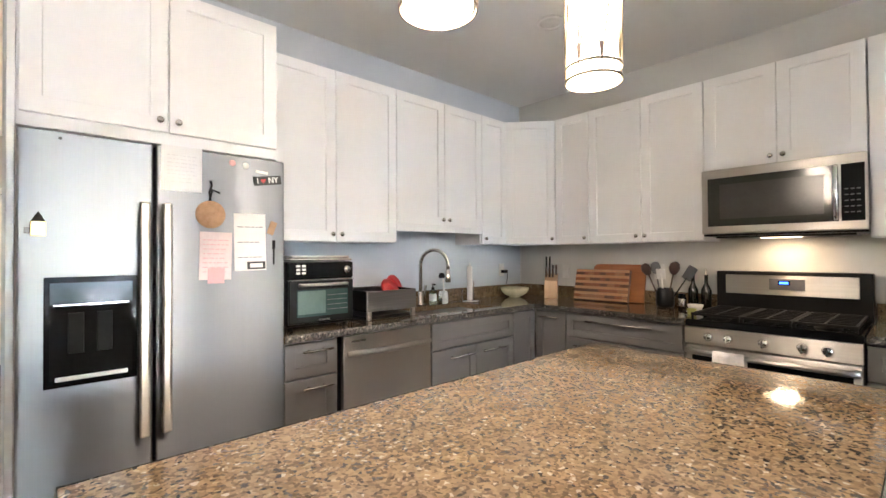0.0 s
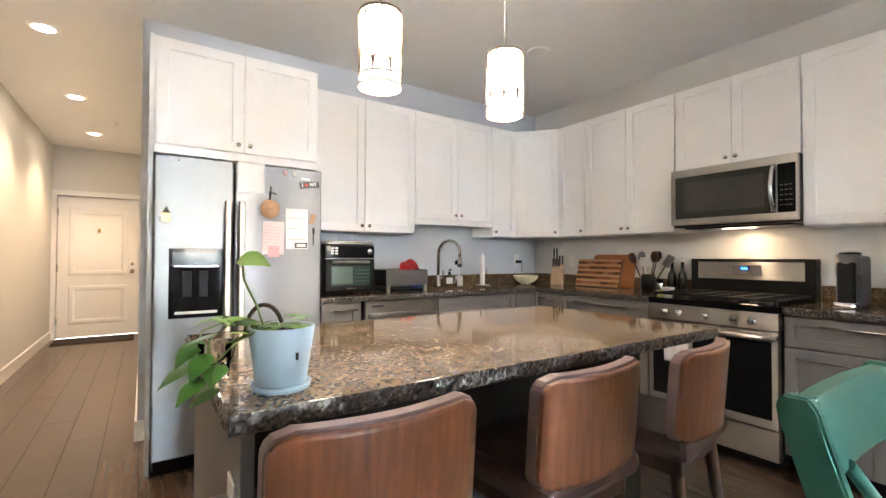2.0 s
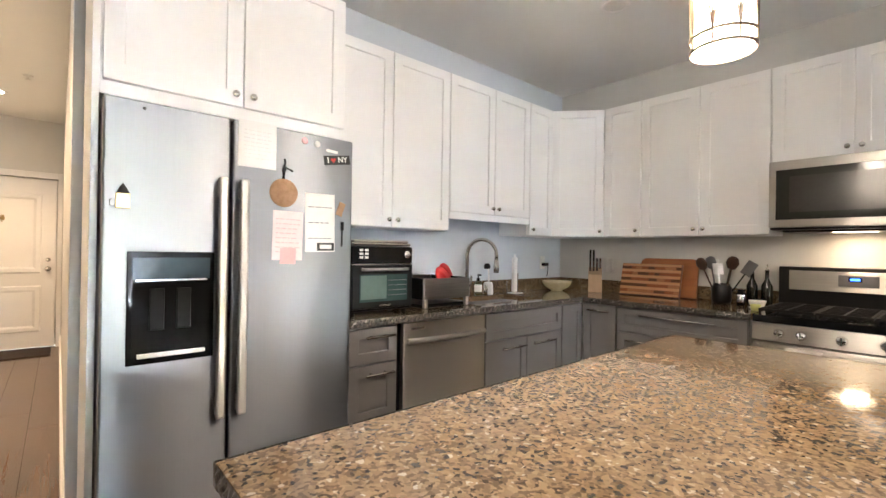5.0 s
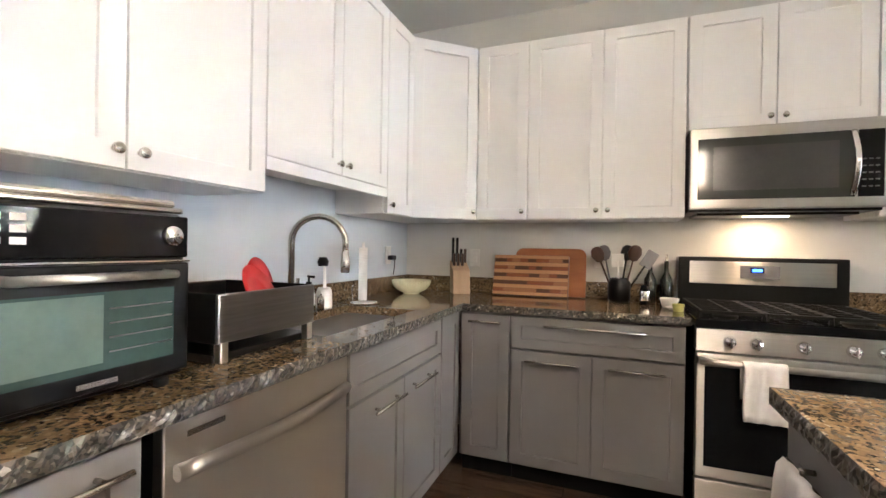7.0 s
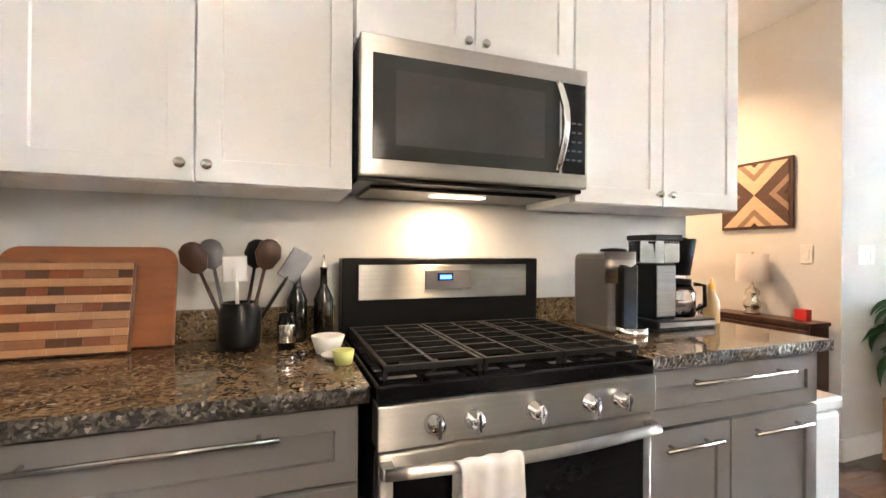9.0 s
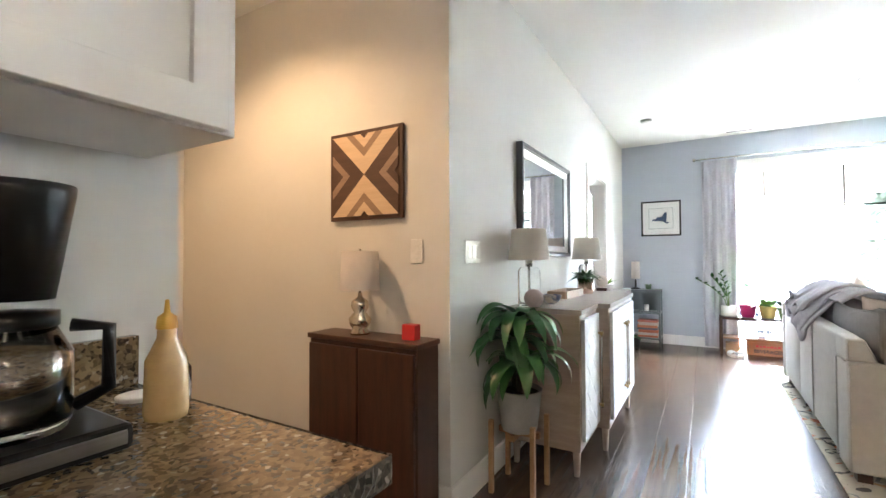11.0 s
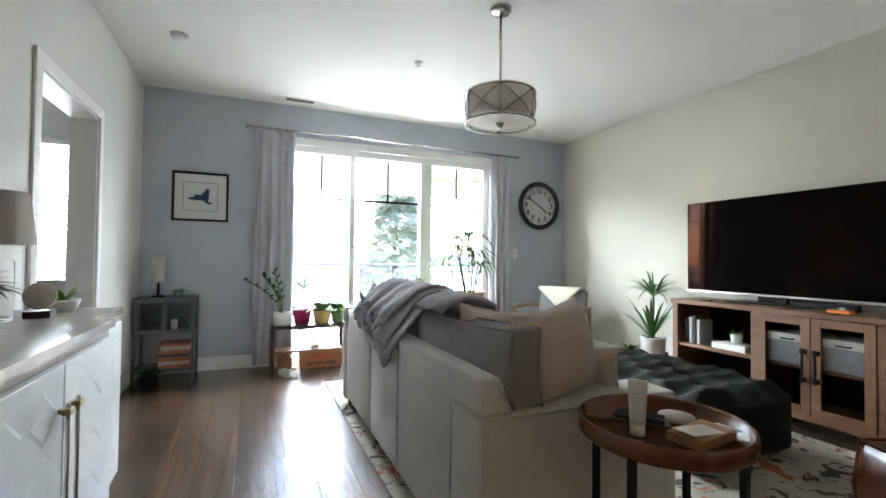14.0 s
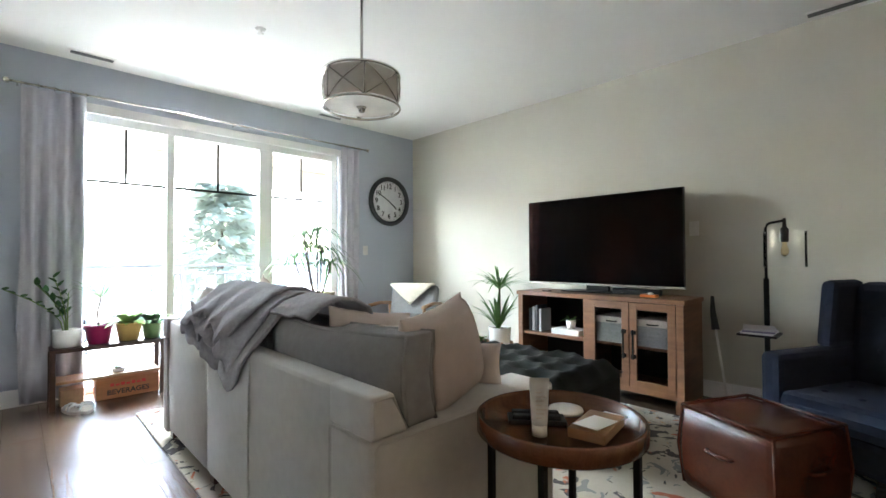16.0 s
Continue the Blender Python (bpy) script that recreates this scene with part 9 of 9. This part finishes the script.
for k, (x, y, r_) in enumerate(((2.36, -6.06, 18), (2.27, -6.04, -6))):
    sn = thing("sandal", "worn beige sandal on the floor", "sandal", pose(x, y, 0, 0, 0, r_), "pair of sandals")
    bm = bmesh.new()
    outline = [(0.038 * math.cos(t_) * (1 + 0.15 * math.sin(t_)), 0.12 * math.sin(t_)) for t_ in [2 * math.pi * i / 20 for i in range(20)]]
    a_ = [bm.verts.new((p[0], p[1], 0.0)) for p in outline]
    b_ = [bm.verts.new((p[0], p[1], 0.022)) for p in outline]
    bm.faces.new(a_[::-1]), bm.faces.new(b_)
    for i in range(20):
        bm.faces.new((a_[i], a_[(i + 1) % 20], b_[(i + 1) % 20], b_[i]))
    part("sole", bm, M["linen"], sn)
    for yy in (0.05, -0.01):
        bm = bmesh.new()
        tube(bm, [(-0.04, yy, 0.02), (-0.03, yy, 0.05), (0.0, yy + 0.005, 0.06), (0.03, yy, 0.05), (0.04, yy, 0.02)], 0.009, 6)
        part("strap", bm, M["sb_white"], sn)

# tall plant by the balcony door
bp_ = plant("tall_dracaena", "tall dracaena in a beige pot on a stool", Matrix.Translation((0.37, -6.12, 0.54)), round_pot(0.175, 0.21), material("sand_pot", (0.5, 0.4, 0.28), 0.6, 0, (0.42, 0.33, 0.23), 8, 0.7), 0.155, 0.175)
boxpart("stool_top", (-0.15, -0.15, -0.03, 0.15, 0.15, -0.001), M["oak"], bp_, 0.004)
for sx in (-1, 1):
    for sy_ in (-1, 1):
        bm = bmesh.new()
        tube(bm, [(sx * 0.14, sy_ * 0.14, -0.54), (sx * 0.115, sy_ * 0.115, -0.03)], 0.014, 8)
        part("stool_leg", bm, M["oak"], bp_)
for k, (ax, ay, hh) in enumerate(((0.0, 0.0, 0.84), (0.13, 0.02, 0.68), (-0.07, -0.03, 0.66), (0.24, -0.04, 0.56), (0.18, 0.05, 0.8), (-0.13, 0.03, 0.5))):
    bm = bmesh.new()
    tube(bm, [(ax * 0.3, ay * 0.3, 0.17), (ax * 0.8, ay * 0.8, 0.17 + (hh - 0.17) * 0.6), (ax, ay, hh)], 0.008, 8)
    part("cane", bm, M["bark"], bp_)
    tuft(bp_, (ax, ay, hh), 30, 0.46, 0.02, "leaf" if k % 2 else "leaf_dark", 60 + k, 1.0, 0.95)
sp2 = plant("stand_plant", "leafy plant on a stool behind the sofa", Matrix.Translation((1.45, -6.15, 0.45)), round_pot(0.09, 0.15), material("grey_glaze", (0.3, 0.3, 0.3), 0.5), 0.08, 0.13)
boxpart("stool_top", (-0.12, -0.12, -0.03, 0.12, 0.12, -0.001), M["walnut_dark"], sp2, 0.004)
for sx in (-1, 1):
    for sy_ in (-1, 1):
        boxpart("stool_leg", (sx * 0.1 - 0.012, sy_ * 0.1 - 0.012, -0.45, sx * 0.1 + 0.012, sy_ * 0.1 + 0.012, -0.03), M["walnut_dark"], sp2)
tuft(sp2, (0, 0, 0.14), 18, 0.22, 0.045, "leaf", 71, 2.0, 0.4)

# ---- living room ceiling ----
dl = thing("drum_ceiling_lamp", "cream drum ceiling lamp with a crossed nickel frame", "ceiling lamp", Matrix.Translation((1.215, -4.03, 0)))
bm = bmesh.new()
lathe(bm, [(0.215, 2.0), (0.215, 2.165), (0.212, 2.165), (0.212, 2.0), (0.215, 2.0)], 48)
part("shade", bm, M["linen"], dl)
bm = bmesh.new()
lathe(bm, [(0, 1.99), (0.1, 1.991), (0.213, 2.002)], 40)
part("diffuser", bm, material("frosted_diffuser", (0.75, 0.72, 0.66), 0.5), dl)
bm = bmesh.new()
for z in (1.98, 2.165):
    lathe(bm, [(0.219, z), (0.227, z), (0.227, z + 0.012), (0.219, z + 0.012), (0.219, z)], 48)
for k in range(6):
    a, b = 2 * math.pi * k / 6, 2 * math.pi * (k + 1) / 6
    for p, q in ((a, b), (b, a)):
        tube(bm, [(0.223 * math.cos(p + (q - p) * u), 0.223 * math.sin(p + (q - p) * u), 1.99 + 0.18 * u) for u in (0, 0.2, 0.4, 0.6, 0.8, 1)], 0.004, 6)
    tube(bm, [(0.223 * math.cos(a), 0.223 * math.sin(a), 1.985), (0.223 * math.cos(a), 0.223 * math.sin(a), 2.17)], 0.004, 6)
part("lattice", bm, M["nickel"], dl)
bm = bmesh.new()
for k in range(3):
    a = 2 * math.pi * k / 3
    tube(bm, [(0, 0, 2.19), (0.223 * math.cos(a), 0.223 * math.sin(a), 2.172)], 0.004, 6)
tube(bm, [(0, 0, 1.96), (0, 0, 2.71)], 0.008, 8)
part("rod", bm, M["nickel"], dl)
bm = bmesh.new()
lathe(bm, [(0, 1.955), (0.016, 1.96), (0.02, 1.977), (0.03, 1.989), (0, 1.99)], 16)
part("finial", bm, M["nickel"], dl)
bm = bmesh.new()
lathe(bm, [(0, 2.695), (0.055, 2.70), (0.068, 2.715), (0.068, 2.7298), (0, 2.7298)], 28)
part("canopy", bm, M["nickel"], dl)


def vent(x, y, w, d):
    v = thing("ceiling_vent", "white slotted ceiling air vent", "vent", Matrix.Translation((x, y, ZC - 0.0005)), "ceiling vents")
    bm = bmesh.new()
    loops = [[bm.verts.new((sx * (w / 2 - k), sy_ * (d / 2 - k), z)) for sx, sy_ in ((-1, -1), (1, -1), (1, 1), (-1, 1))] for k, z in ((0, 0), (0, -0.006), (0.014, -0.006), (0.014, -0.001))]
    for p, q in zip(loops, loops[1:]):
        for i in range(4):
            bm.faces.new((p[i], p[(i + 1) % 4], q[(i + 1) % 4], q[i]))
    part("frame", bm, M["trim"], v)
    boxpart("backing", (-w / 2 + 0.014, -d / 2 + 0.014, -0.001, w / 2 - 0.014, d / 2 - 0.014, -0.0003), M["gap_shade"], v)
    along = w > d
    n = 3
    for k in range(n):
        o = ((d if along else w) - 0.028) * ((k + 0.5) / n - 0.5)
        a, b = (w / 2 - 0.015, 0.005) if along else (0.005, d / 2 - 0.015)
        cx_, cy_ = (0, o) if along else (o, 0)
        boxpart("slat", (cx_ - a, cy_ - b, -0.006, cx_ + a, cy_ + b, -0.002), M["grey_steel"], v)


vent(2.23, -6.31, 0.30, 0.1)
vent(0.08, -6.36, 0.30, 0.1)
vent(-1.17, -2.1, 0.1, 0.34)
turned("smoke_detector", [(0, -0.03), (0.045, -0.03), (0.055, -0.02), (0.06, -0.0006), (0, -0.0006)], M["plate"], 3.17, -5.28, ZC, "round white ceiling smoke detector", "smoke detector")
for x, y in ((1.43, -4.97), (-0.22, 5.93)):
    spk_ = turned("fire_sprinkler", [(0, -0.04), (0.022, -0.038), (0.022, -0.034), (0.006, -0.03), (0.006, -0.01), (0.034, -0.008), (0.036, -0.0006), (0, -0.0006)], M["plate"], x, y, ZC, "small white ceiling fire sprinkler", "sprinkler", 18, "sprinklers")

planks()
